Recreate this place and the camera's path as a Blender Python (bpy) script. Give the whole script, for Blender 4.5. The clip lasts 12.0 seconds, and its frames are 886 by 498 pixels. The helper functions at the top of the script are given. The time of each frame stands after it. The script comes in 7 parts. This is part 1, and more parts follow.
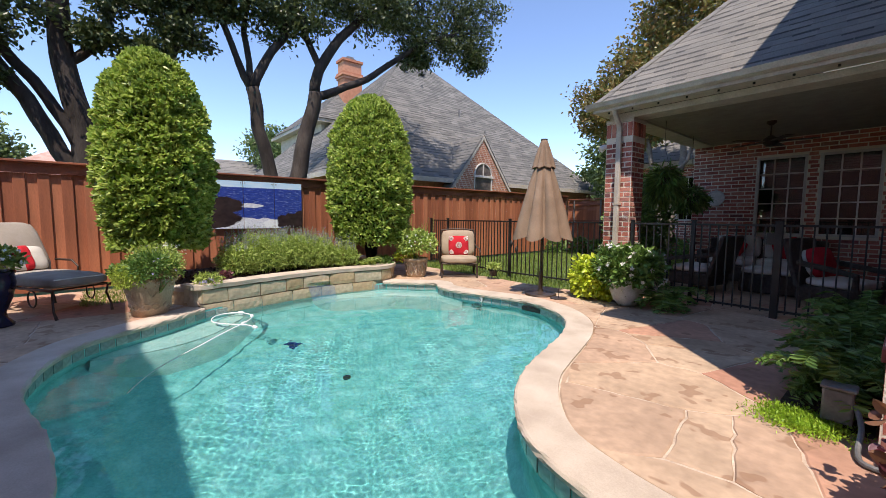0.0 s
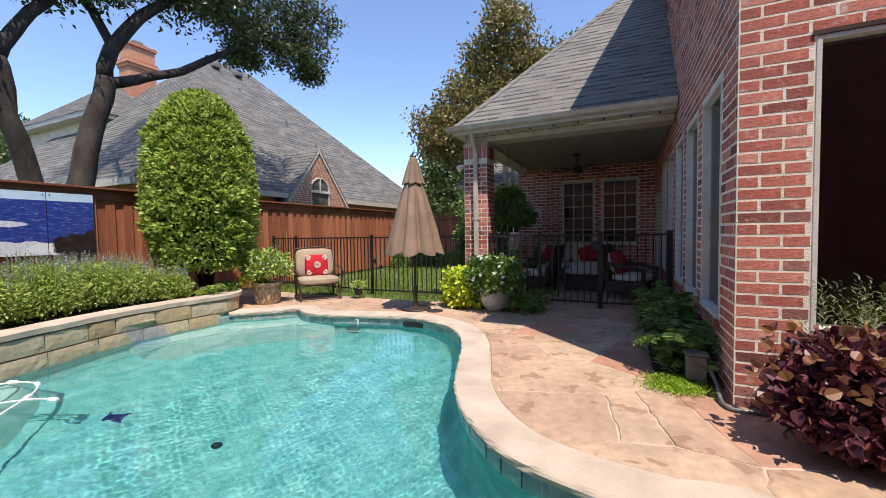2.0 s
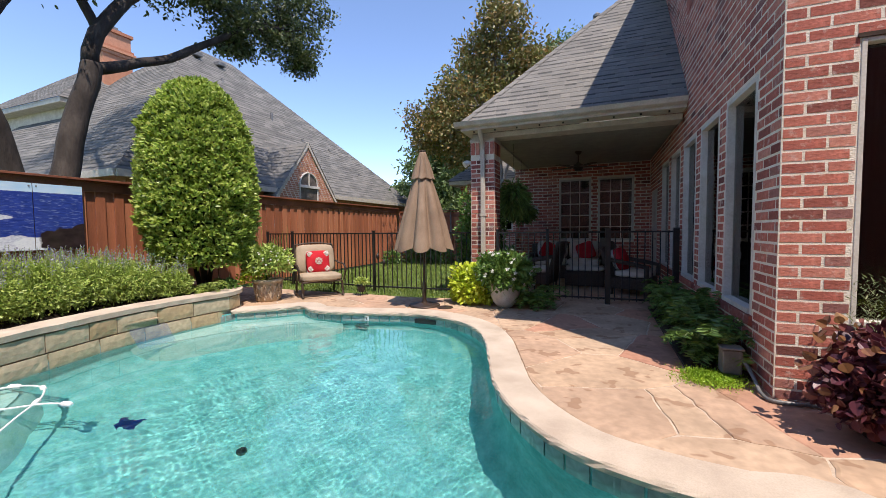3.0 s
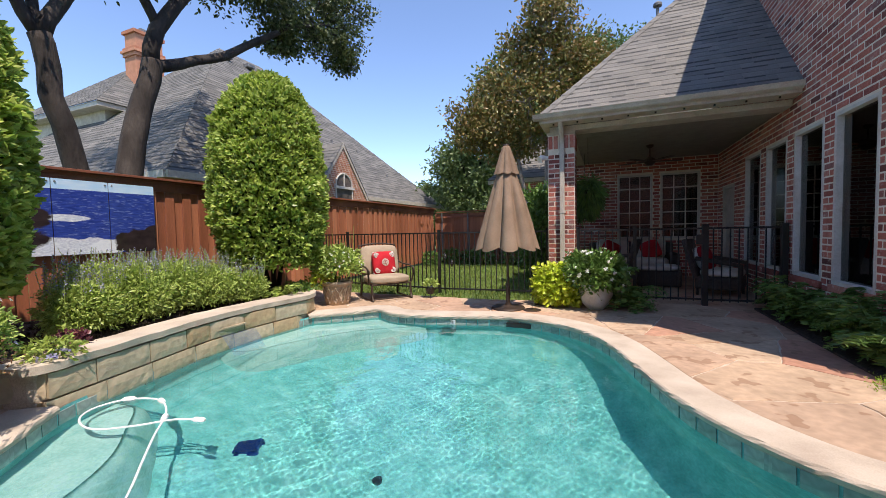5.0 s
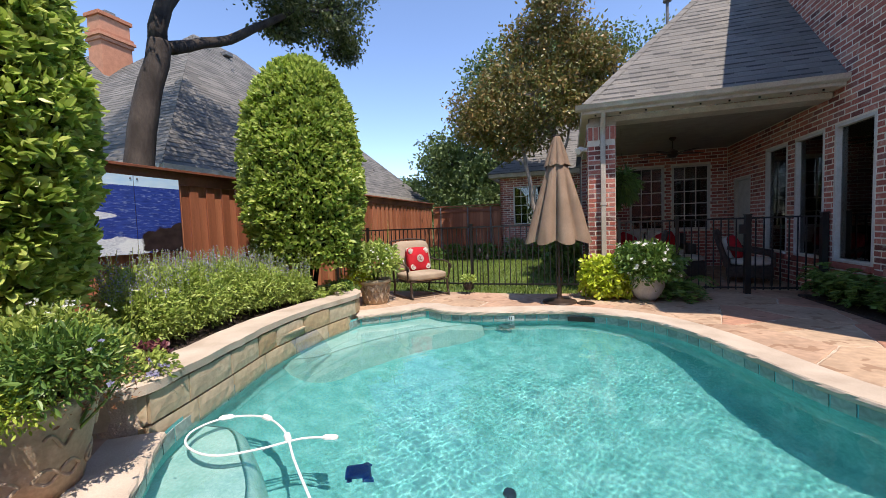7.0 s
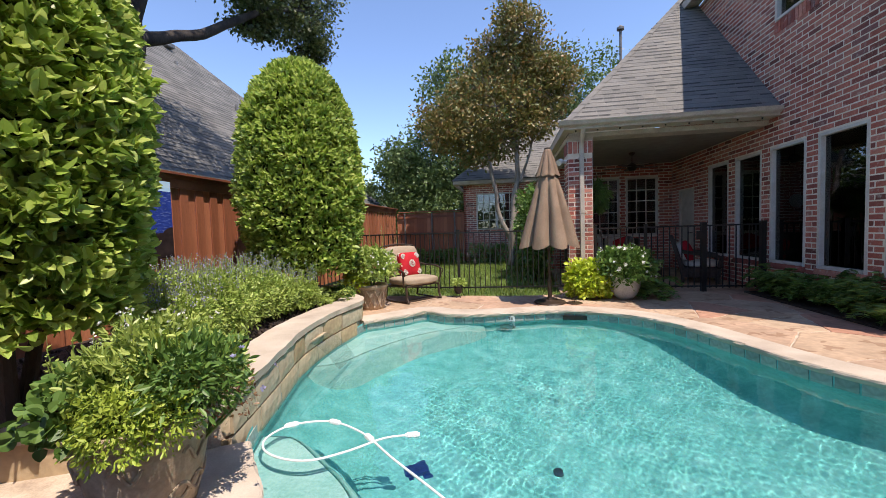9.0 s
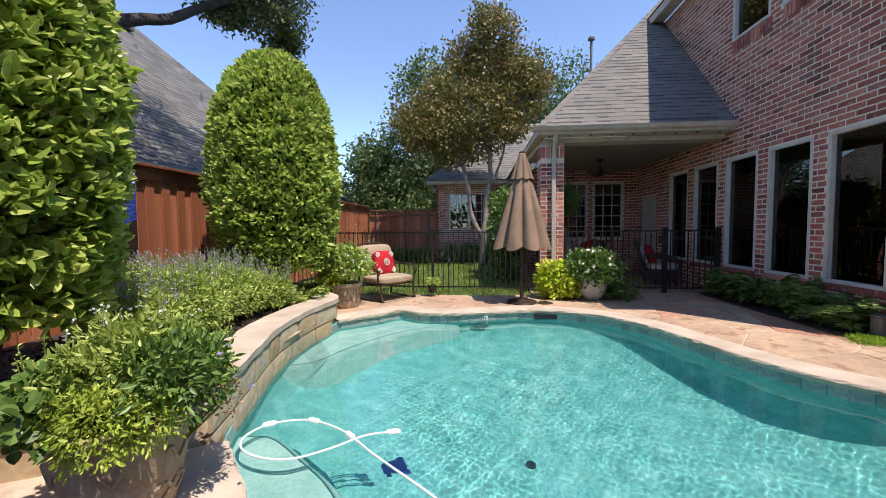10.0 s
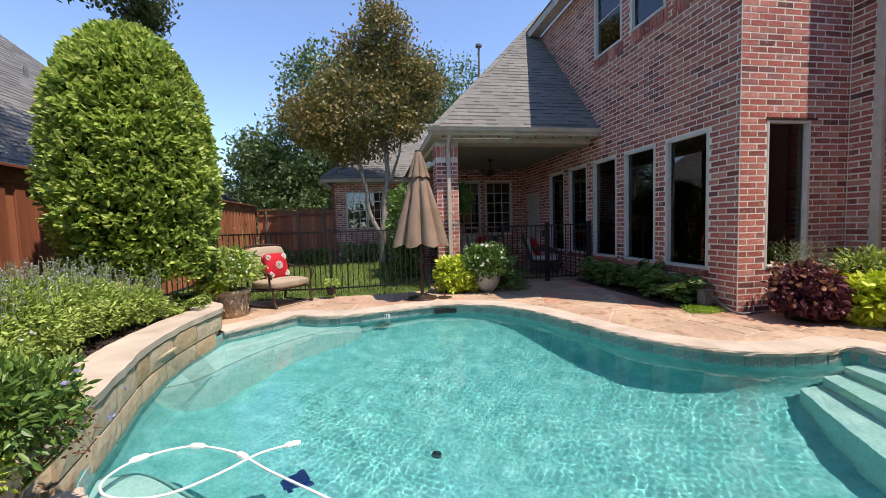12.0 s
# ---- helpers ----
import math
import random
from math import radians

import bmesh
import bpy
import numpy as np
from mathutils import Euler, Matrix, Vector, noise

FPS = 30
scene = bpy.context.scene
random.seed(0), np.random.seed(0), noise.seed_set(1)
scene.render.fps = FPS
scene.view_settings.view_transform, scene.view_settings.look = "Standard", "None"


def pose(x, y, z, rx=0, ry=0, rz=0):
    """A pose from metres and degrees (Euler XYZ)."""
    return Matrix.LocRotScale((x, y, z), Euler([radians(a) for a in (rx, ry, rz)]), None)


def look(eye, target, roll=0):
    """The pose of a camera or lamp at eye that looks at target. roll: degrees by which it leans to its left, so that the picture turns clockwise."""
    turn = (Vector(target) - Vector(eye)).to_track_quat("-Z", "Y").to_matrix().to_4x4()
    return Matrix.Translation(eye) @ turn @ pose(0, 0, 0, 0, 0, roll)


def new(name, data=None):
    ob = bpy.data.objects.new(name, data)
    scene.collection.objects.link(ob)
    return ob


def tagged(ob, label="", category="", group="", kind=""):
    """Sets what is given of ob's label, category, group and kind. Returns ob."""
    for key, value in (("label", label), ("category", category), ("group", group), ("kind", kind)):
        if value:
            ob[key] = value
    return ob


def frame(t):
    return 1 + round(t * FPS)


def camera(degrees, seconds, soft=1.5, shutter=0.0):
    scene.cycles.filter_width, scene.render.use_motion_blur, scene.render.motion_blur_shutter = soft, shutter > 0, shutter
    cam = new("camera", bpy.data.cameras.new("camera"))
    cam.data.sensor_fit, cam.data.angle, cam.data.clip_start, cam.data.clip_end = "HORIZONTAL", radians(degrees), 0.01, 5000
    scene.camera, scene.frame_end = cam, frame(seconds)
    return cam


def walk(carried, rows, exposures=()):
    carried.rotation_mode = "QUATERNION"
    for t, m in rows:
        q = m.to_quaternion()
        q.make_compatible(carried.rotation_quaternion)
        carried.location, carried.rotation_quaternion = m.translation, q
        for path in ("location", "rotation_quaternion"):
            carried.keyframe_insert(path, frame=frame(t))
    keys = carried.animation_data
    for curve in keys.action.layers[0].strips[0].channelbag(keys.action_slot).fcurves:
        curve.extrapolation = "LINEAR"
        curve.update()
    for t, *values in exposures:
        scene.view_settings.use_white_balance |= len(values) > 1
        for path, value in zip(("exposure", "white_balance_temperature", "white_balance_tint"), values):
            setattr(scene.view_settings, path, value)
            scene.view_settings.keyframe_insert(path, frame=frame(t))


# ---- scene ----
cam = camera(97.3, 12.0, soft=0.68)
PATH = [
    (0, (0.018, 0.305, 1.283), (-1.518, 1.575, 1.119), 0.3),
    (0.5, (-0.156, 0.244, 1.267), (-1.51, 1.709, 1.116), 0.5),
    (1, (-0.335, 0.164, 1.272), (-1.463, 1.812, 1.16), 0.0),
    (1.5, (-0.525, 0.017, 1.287), (-1.466, 1.78, 1.207), -0.9),
    (2, (-0.75, -0.041, 1.271), (-1.587, 1.774, 1.188), -0.9),
    (2.5, (-0.98, -0.111, 1.259), (-1.751, 1.732, 1.166), -0.6),
    (3, (-1.228, -0.188, 1.265), (-1.968, 1.668, 1.164), -0.6),
    (3.5, (-1.53, -0.208, 1.269), (-2.287, 1.64, 1.17), -0.7),
    (3.7, (-1.661, -0.238, 1.267), (-2.438, 1.602, 1.169), -0.8),
    (5.3, (-2.601, -0.335, 1.223), (-3.375, 1.507, 1.133), -1.3),
    (5.5, (-2.694, -0.343, 1.219), (-3.444, 1.509, 1.125), -1.3),
    (6, (-3.054, -0.367, 1.227), (-3.762, 1.501, 1.129), -1.5),
    (6.5, (-3.381, -0.467, 1.238), (-4.066, 1.41, 1.139), -1.8),
    (7, (-3.721, -0.557, 1.235), (-4.345, 1.34, 1.118), -2.0),
    (7.2, (-3.786, -0.575, 1.22), (-4.384, 1.33, 1.099), -2.1),
    (9, (-4.565, -0.966, 1.275), (-4.895, 1.005, 1.174), -1.8),
    (9.5, (-4.642, -1.011, 1.268), (-4.903, 0.97, 1.172), -1.1),
    (10, (-4.654, -1.034, 1.288), (-4.829, 0.956, 1.179), -0.5),
    (10.5, (-4.671, -1.033, 1.305), (-4.732, 0.962, 1.179), -0.5),
    (11, (-4.629, -1.074, 1.303), (-4.554, 0.921, 1.185), -1.3),
    (11.5, (-4.609, -1.079, 1.319), (-4.389, 0.906, 1.208), -1.8),
    (12, (-4.645, -1.037, 1.278), (-4.313, 0.931, 1.152), -1.7),
]
walk(cam, [(t, look(eye, target, roll)) for t, eye, target, roll in PATH], [(0, 1.13, 6950, 16), (12, 1.13, 6950, 16)])

# ---- world and sun ----
SUN = Vector((0.345, -0.33, 1.0))
world = bpy.data.worlds.new("world")
scene.world = world
world.use_nodes = True
wn = world.node_tree.nodes
sky = wn.new("ShaderNodeTexSky")
sky.sky_type, sky.sun_disc = "NISHITA", False
sky.sun_elevation, sky.sun_rotation = math.atan2(1.0, math.hypot(0.345, 0.33)), math.atan2(0.345, -0.33)
sky.air_density, sky.dust_density, sky.ozone_density = 0.76, 0.0, 4.5
world.node_tree.links.new(sky.outputs[0], wn["Background"].inputs[0])
wn["Background"].inputs[1].default_value = 0.15
sun = new("sun", bpy.data.lights.new("sun", "SUN"))
sun.data.energy, sun.data.angle, sun.data.color = 2.8, radians(0.53), (1.0, 0.93, 0.84)
sun.matrix_world = look(SUN * 30, (0, 0, 0))


# ---- materials ----
def mat(name, ramp, rough=0.6, metal=0.0, scale=6.0, fine=60.0, bump=0.2, source="noise", stain=0.25, spec=0.5,
        translucent=0.0, stretch=(1, 1, 1), fine_amount=0.35, smear=None, smear_at=(13.0, 0.56, 0.72, 8.0)):
    """A surface with colour variation at two scales. source: noise, island or object."""
    m = bpy.data.materials.new(name)
    m.use_nodes = True
    nt = m.node_tree
    N, L = nt.nodes, nt.links
    p = N["Principled BSDF"]
    p.inputs["Roughness"].default_value, p.inputs["Metallic"].default_value = rough, metal
    p.inputs["Specular IOR Level"].default_value = spec
    tc, mp = N.new("ShaderNodeTexCoord"), N.new("ShaderNodeMapping")
    mp.inputs["Scale"].default_value = stretch
    L.new(tc.outputs["Object"], mp.inputs[0])
    big, small = N.new("ShaderNodeTexNoise"), N.new("ShaderNodeTexNoise")
    for n, s, d in ((big, scale, 5.0), (small, fine, 6.0)):
        n.inputs["Scale"].default_value, n.inputs["Detail"].default_value = s, d
        L.new(mp.outputs[0], n.inputs["Vector"])
    cr = N.new("ShaderNodeValToRGB")
    while len(cr.color_ramp.elements) < len(ramp):
        cr.color_ramp.elements.new(0.5)
    for e, (pos, col) in zip(cr.color_ramp.elements, ramp):
        e.position, e.color = pos, (*col, 1)
    if source == "noise":
        L.new(big.outputs[0], cr.inputs[0])
    else:
        pick = N.new("ShaderNodeNewGeometry" if source == "island" else "ShaderNodeObjectInfo")
        L.new(pick.outputs["Random Per Island" if source == "island" else "Random"], cr.inputs[0])
    mix = N.new("ShaderNodeMixRGB")
    mix.blend_type, mix.inputs[0].default_value = "OVERLAY", fine_amount
    L.new(cr.outputs[0], mix.inputs[1])
    L.new(small.outputs[0], mix.inputs[2])
    mul = N.new("ShaderNodeMixRGB")
    mul.blend_type, mul.inputs[0].default_value = "OVERLAY", stain
    L.new(mix.outputs[0], mul.inputs[1])
    L.new(big.outputs[0], mul.inputs[2])
    if smear:
        sn0, sr, sm = N.new("ShaderNodeTexNoise"), N.new("ShaderNodeMapRange"), N.new("ShaderNodeMixRGB")
        sn0.inputs["Scale"].default_value, sn0.inputs["Detail"].default_value, sn0.inputs["Roughness"].default_value = smear_at[0], smear_at[3], 0.7
        L.new(N.new("ShaderNodeNewGeometry").outputs["Position"], sn0.inputs["Vector"])
        for i, v in ((1, smear_at[1]), (2, smear_at[2]), (3, 0.0), (4, 0.65)):
            sr.inputs[i].default_value = v
        L.new(sn0.outputs[0], sr.inputs[0])
        L.new(sr.outputs[0], sm.inputs[0])
        L.new(mul.outputs[0], sm.inputs[1])
        sm.inputs[2].default_value = (*smear, 1)
        mul = sm
    L.new(mul.outputs[0], p.inputs["Base Color"])
    if bump:
        b = N.new("ShaderNodeBump")
        b.inputs["Strength"].default_value, b.inputs["Distance"].default_value = bump, 0.01
        L.new(small.outputs[0], b.inputs["Height"])
        L.new(b.outputs[0], p.inputs["Normal"])
    if translucent:
        t, ad = N.new("ShaderNodeBsdfTranslucent"), N.new("ShaderNodeMixShader")
        ad.inputs[0].default_value = translucent
        L.new(mul.outputs[0], t.inputs[0])
        L.new(p.outputs[0], ad.inputs[1])
        L.new(t.outputs[0], ad.inputs[2])
        L.new(ad.outputs[0], N["Material Output"].inputs[0])
    return m


def leafmat(name, a, b, c, rough=0.42, translucent=0.25, **kw):
    return mat(name, [(0, a), (0.5, b), (1, c)], rough, source="island", translucent=translucent, stain=0.5, scale=1.5,
               bump=0.0, fine_amount=0.15, **kw)


BRICK = [(0.0, (0.15, 0.06, 0.052)), (0.12, (0.29, 0.095, 0.075)), (0.35, (0.42, 0.13, 0.098)), (0.62, (0.49, 0.165, 0.122)), (0.85, (0.57, 0.245, 0.185)), (1.0, (0.24, 0.105, 0.1))]
M_BRICK = mat("brick_red", BRICK, 0.85, source="island", fine=45, scale=9, stain=0.45, bump=0.5, spec=0.25, smear=(0.7, 0.62, 0.55))
M_BRICK_OB = mat("brick_red_single", BRICK, 0.85, source="object", fine=45, scale=9, stain=0.45, bump=0.5, spec=0.25, smear=(0.7, 0.62, 0.55))
M_MORTAR = mat("mortar_buff", [(0.3, (0.74, 0.67, 0.56)), (0.7, (0.83, 0.765, 0.66))], 0.95, fine=90, bump=0.6, spec=0.2)
M_SHINGLE = mat("shingle_grey", [(0, (0.175, 0.171, 0.16)), (0.5, (0.195, 0.19, 0.177)), (1, (0.22, 0.211, 0.193))], 0.95, source="island", fine=120, scale=1.2, bump=0.5, spec=0.2)
M_SHINGLE_N = mat("shingle_grey_neighbour", [(0, (0.125, 0.125, 0.118)), (0.5, (0.16, 0.158, 0.148)), (1, (0.2, 0.195, 0.18))], 0.95, source="island", fine=120, scale=1.2, bump=0.5, spec=0.2)
# roof decking, and the strips painted as shadow below shingle tabs
M_ROOF_FELT_SHADE = mat("roof_felt_and_tab_shade", [(0.3, (0.06, 0.062, 0.062)), (0.7, (0.09, 0.09, 0.088))], 0.95)
M_TRIM = mat("trim_beige", [(0.3, (0.48, 0.43, 0.36)), (0.7, (0.55, 0.5, 0.43))], 0.55, bump=0.05, stain=0.2)
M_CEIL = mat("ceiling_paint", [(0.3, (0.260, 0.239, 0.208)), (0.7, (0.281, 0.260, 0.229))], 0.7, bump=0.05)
M_WHITE = mat("white_frame", [(0.3, (0.58, 0.55, 0.5)), (0.7, (0.64, 0.61, 0.56))], 0.4, bump=0.03, stain=0.15)
M_FENCE = mat("fence_cedar", [(0.0, (0.27, 0.09, 0.043)), (0.5, (0.37, 0.127, 0.062)), (1.0, (0.49, 0.19, 0.097))], 0.6, source="object", fine=30, scale=2.2, stretch=(6, 6, 0.6), bump=0.25, stain=0.5)
M_FENCE_N = mat("fence_rail", [(0.3, (0.178, 0.056, 0.030)), (0.7, (0.297, 0.097, 0.047))], 0.6, fine=30, scale=2.0, bump=0.25)
M_IRON = mat("black_iron", [(0.3, (0.012, 0.011, 0.011)), (0.7, (0.022, 0.02, 0.019))], 0.42, bump=0.05, spec=0.5)
M_BRONZE = mat("bronze_iron", [(0.3, (0.045, 0.03, 0.022)), (0.7, (0.075, 0.05, 0.036))], 0.45, metal=0.4, bump=0.1)
M_COPING = mat("coping_concrete", [(0.2, (0.42, 0.34, 0.27)), (0.5, (0.49, 0.415, 0.335)), (0.8, (0.54, 0.465, 0.39))], 0.9, fine=130, scale=2.5, bump=0.2, fine_amount=0.2, spec=0.2)
M_FLAG = mat("flagstone", [(0, (0.42, 0.29, 0.195)), (0.3, (0.455, 0.335, 0.235)), (0.55, (0.41, 0.29, 0.205)), (0.74, (0.44, 0.27, 0.185)), (0.88, (0.42, 0.21, 0.145)), (1, (0.46, 0.33, 0.24))], 0.88, source="object", fine=14, scale=1.7, bump=0.4, stain=0.5, fine_amount=0.35, spec=0.25, smear=(0.25, 0.145, 0.09), smear_at=(3.8, 0.6, 0.63, 2.0))
M_JOINT = mat("joint_mortar", [(0.3, (0.44, 0.345, 0.26)), (0.7, (0.56, 0.46, 0.36))], 0.95, fine=80, bump=0.5)
M_TILE = mat("pool_tile", [(0, (0.22, 0.28, 0.265)), (0.5, (0.29, 0.355, 0.335)), (1, (0.38, 0.43, 0.395))], 0.25, source="object", fine=25, scale=8, bump=0.1, stain=0.5)
M_STONE = mat("wall_limestone", [(0, (0.4, 0.29, 0.17)), (0.35, (0.5, 0.39, 0.25)), (0.7, (0.46, 0.38, 0.27)), (1, (0.54, 0.43, 0.29))], 0.9, source="object", fine=16, scale=5, bump=0.6, stain=0.5, spec=0.25)
M_SOIL = mat("dark_mulch", [(0.3, (0.025, 0.017, 0.013)), (0.7, (0.075, 0.05, 0.038))], 0.98, scale=30, fine=120, bump=1.5)
M_GRASS_G = mat("lawn_ground", [(0.3, (0.070, 0.119, 0.028)), (0.7, (0.140, 0.210, 0.049))], 0.95, scale=1.5, fine=90, bump=1.0)
M_GRASS = leafmat("grass_blade", (0.1, 0.165, 0.028), (0.175, 0.26, 0.05), (0.29, 0.34, 0.09))
M_BARK = mat("oak_bark", [(0.3, (0.024, 0.018, 0.014)), (0.7, (0.062, 0.05, 0.041))], 0.95, scale=5, fine=30, bump=1.5, stretch=(1, 1, 0.35))
M_BARK_L = mat("pale_bark", [(0.3, (0.2, 0.17, 0.14)), (0.7, (0.32, 0.28, 0.24))], 0.9, scale=6, fine=30, bump=0.8)
M_HEDGE = leafmat("holly_leaf", (0.15, 0.24, 0.04), (0.36, 0.49, 0.09), (0.62, 0.7, 0.2), rough=0.34, translucent=0.4)
M_HEDGE_SHADE = mat("hedge_core_shade", [(0.3, (0.012, 0.018, 0.005)), (0.7, (0.03, 0.042, 0.012))], 0.95)
M_OAK = leafmat("oak_leaf", (0.035, 0.059, 0.020), (0.077, 0.109, 0.033), (0.139, 0.166, 0.059), rough=0.4, translucent=0.3)
M_MAGN = leafmat("magnolia_leaf", (0.1, 0.13, 0.034), (0.22, 0.205, 0.055), (0.33, 0.2, 0.075), rough=0.42)
M_TREE = leafmat("tree_leaf", (0.068, 0.115, 0.034), (0.115, 0.176, 0.054), (0.176, 0.243, 0.081))
M_LIME = leafmat("lime_leaf", (0.396, 0.506, 0.028), (0.550, 0.660, 0.055), (0.682, 0.748, 0.121))
M_GREEN = leafmat("garden_leaf", (0.15, 0.22, 0.04), (0.32, 0.42, 0.085), (0.5, 0.59, 0.16))
M_SAGE = leafmat("salvia_leaf", (0.19, 0.29, 0.054), (0.345, 0.46, 0.098), (0.49, 0.59, 0.17))
M_FERN = leafmat("fern_leaf", (0.062, 0.132, 0.025), (0.113, 0.218, 0.043), (0.193, 0.315, 0.070))
M_PURPLE = leafmat("purple_leaf", (0.06, 0.018, 0.032), (0.14, 0.036, 0.056), (0.27, 0.1, 0.085))
M_BRONZE_LEAF = leafmat("bronze_leaf", (0.2, 0.085, 0.05), (0.27, 0.13, 0.065), (0.34, 0.2, 0.09))
M_ROSE = leafmat("rosemary_leaf", (0.16, 0.2, 0.09), (0.24, 0.29, 0.14), (0.32, 0.37, 0.2))
M_MOSS = leafmat("groundcover_leaf", (0.16, 0.3, 0.015), (0.26, 0.44, 0.03), (0.36, 0.52, 0.06))
M_TRAIL = leafmat("trailing_leaf", (0.220, 0.310, 0.035), (0.380, 0.480, 0.060), (0.500, 0.600, 0.110))
M_FLOWER_W = leafmat("white_petal", (0.75, 0.75, 0.7), (0.82, 0.82, 0.78), (0.85, 0.85, 0.82))
M_FLOWER_V = leafmat("violet_petal", (0.22, 0.21, 0.36), (0.3, 0.3, 0.45), (0.42, 0.43, 0.55))
M_TERRA = mat("cast_stone_pot", [(0.3, (0.38, 0.29, 0.2)), (0.7, (0.48, 0.38, 0.28))], 0.85, scale=6, fine=50, bump=0.4)
M_POTWHITE = mat("white_pot", [(0.3, (0.5, 0.49, 0.45)), (0.7, (0.62, 0.6, 0.56))], 0.6, bump=0.15)
M_BLUEPOT = mat("cobalt_glaze", [(0.3, (0.006, 0.007, 0.03)), (0.7, (0.012, 0.014, 0.055))], 0.2, bump=0.05)
M_CANVAS = mat("umbrella_canvas", [(0.3, (0.225, 0.155, 0.108)), (0.7, (0.28, 0.2, 0.143))], 0.9, scale=3, fine=250, bump=0.3, spec=0.2)
M_CUSHION = mat("tan_cushion", [(0.3, (0.33, 0.26, 0.185)), (0.7, (0.4, 0.32, 0.235))], 0.92, scale=4, fine=300, bump=0.3, spec=0.2)
M_GREYCUSH = mat("grey_cushion", [(0.3, (0.3, 0.265, 0.225)), (0.7, (0.36, 0.32, 0.275))], 0.92, scale=4, fine=300, bump=0.3, spec=0.2)
M_CREAM = mat("cream_cushion", [(0.3, (0.6, 0.56, 0.5)), (0.7, (0.68, 0.64, 0.58))], 0.92, fine=300, bump=0.2, spec=0.2)
M_RED = mat("red_fabric", [(0.3, (0.42, 0.015, 0.025)), (0.7, (0.52, 0.025, 0.035))], 0.88, fine=250, bump=0.25, spec=0.2)
M_WICKER = mat("dark_wicker", [(0.3, (0.030, 0.021, 0.017)), (0.7, (0.075, 0.054, 0.042))], 0.6, scale=30, fine=140, bump=1.0)
M_PLASTIC = mat("white_plastic", [(0.3, (0.75, 0.76, 0.76)), (0.7, (0.82, 0.83, 0.83))], 0.35, bump=0.02)
M_BLUEPL = mat("blue_plastic", [(0.3, (0.01, 0.06, 0.34)), (0.7, (0.02, 0.1, 0.45))], 0.35, bump=0.02)
M_GREYPL = mat("grey_plastic", [(0.3, (0.13, 0.13, 0.13)), (0.7, (0.19, 0.19, 0.185))], 0.5, bump=0.03)
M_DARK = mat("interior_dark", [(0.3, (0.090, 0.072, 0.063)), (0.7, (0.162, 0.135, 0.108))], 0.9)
M_DARKRED = mat("interior_red", [(0.3, (0.16, 0.03, 0.025)), (0.7, (0.2, 0.045, 0.035))], 0.9)
M_PLASTER = mat("pool_plaster", [(0.3, (0.115, 0.465, 0.455)), (0.55, (0.155, 0.51, 0.5)), (0.7, (0.2, 0.55, 0.54))], 0.9, scale=5.5, fine=40, bump=0.3, spec=0.2)
M_STEP = mat("pool_step_plaster", [(0.3, (0.34, 0.62, 0.59)), (0.7, (0.43, 0.68, 0.64))], 0.9, scale=5, fine=40, spec=0.2)
M_CHBRICK = mat("chimney_brick", [(0, (0.42, 0.17, 0.1)), (0.5, (0.5, 0.23, 0.14)), (1, (0.56, 0.28, 0.18))], 0.9, source="island", spec=0.2)
M_STUCCO = mat("cream_stucco", [(0.3, (0.52, 0.47, 0.4)), (0.7, (0.58, 0.53, 0.46))], 0.9, fine=60)
M_CLAY = mat("clay_roof", [(0.3, (0.42, 0.25, 0.2)), (0.7, (0.52, 0.34, 0.28))], 0.9, scale=3)


def glassmat(name, tint, rough=0.0):
    m = bpy.data.materials.new(name)
    m.use_nodes = True
    N, L = m.node_tree.nodes, m.node_tree.links
    g, t, mx, fr = N.new("ShaderNodeBsdfGlossy"), N.new("ShaderNodeBsdfTransparent"), N.new("ShaderNodeMixShader"), N.new("ShaderNodeFresnel")
    g.inputs["Roughness"].default_value = rough
    t.inputs[0].default_value = (*tint, 1)
    fr.inputs[0].default_value = 1.9
    L.new(fr.outputs[0], mx.inputs[0])
    L.new(t.outputs[0], mx.inputs[1])
    L.new(g.outputs[0], mx.inputs[2])
    L.new(mx.outputs[0], N["Material Output"].inputs[0])
    return m


M_FILM = glassmat("water_film", (0.9, 0.94, 0.94), 0.15)
for ln in list(M_FILM.node_tree.links):
    if ln.from_node.bl_idname == "ShaderNodeFresnel":
        M_FILM.node_tree.links.remove(ln)
M_FILM.node_tree.nodes["Mix Shader"].inputs[0].default_value = 0.2
M_GLASS = glassmat("window_glass", (0.5, 0.52, 0.5))

M_WATER = bpy.data.materials.new("pool_water")
M_WATER.use_nodes = True
wp, wl = M_WATER.node_tree.nodes, M_WATER.node_tree.links
wb = wp["Principled BSDF"]
wb.inputs["Base Color"].default_value = (0.9, 0.99, 0.985, 1)
wb.inputs["Roughness"].default_value, wb.inputs["IOR"].default_value, wb.inputs["Transmission Weight"].default_value = 0.0, 1.333, 1.0


# ---- building helpers ----
rng = np.random.default_rng(7)


def link(name, me, material=None, parent=None, label="", smooth=False):
    ob = new(name, me)
    if material and not me.materials:
        me.materials.append(material)
    if smooth:
        me.polygons.foreach_set("use_smooth", [True] * len(me.polygons))
    if parent:
        ob.parent = parent
    return tagged(ob, label)


def part(name, bm, material, parent=None, label="", smooth=False):
    me = bpy.data.meshes.new(name)
    bm.to_mesh(me)
    bm.free()
    return link(name, me, material, parent, label, smooth)


def raw(name, verts, faces, material, parent=None, label="", smooth=False):
    me = bpy.data.meshes.new(name)
    me.from_pydata([tuple(v) for v in verts], [], faces)
    me.update()
    return link(name, me, material, parent, label, smooth)


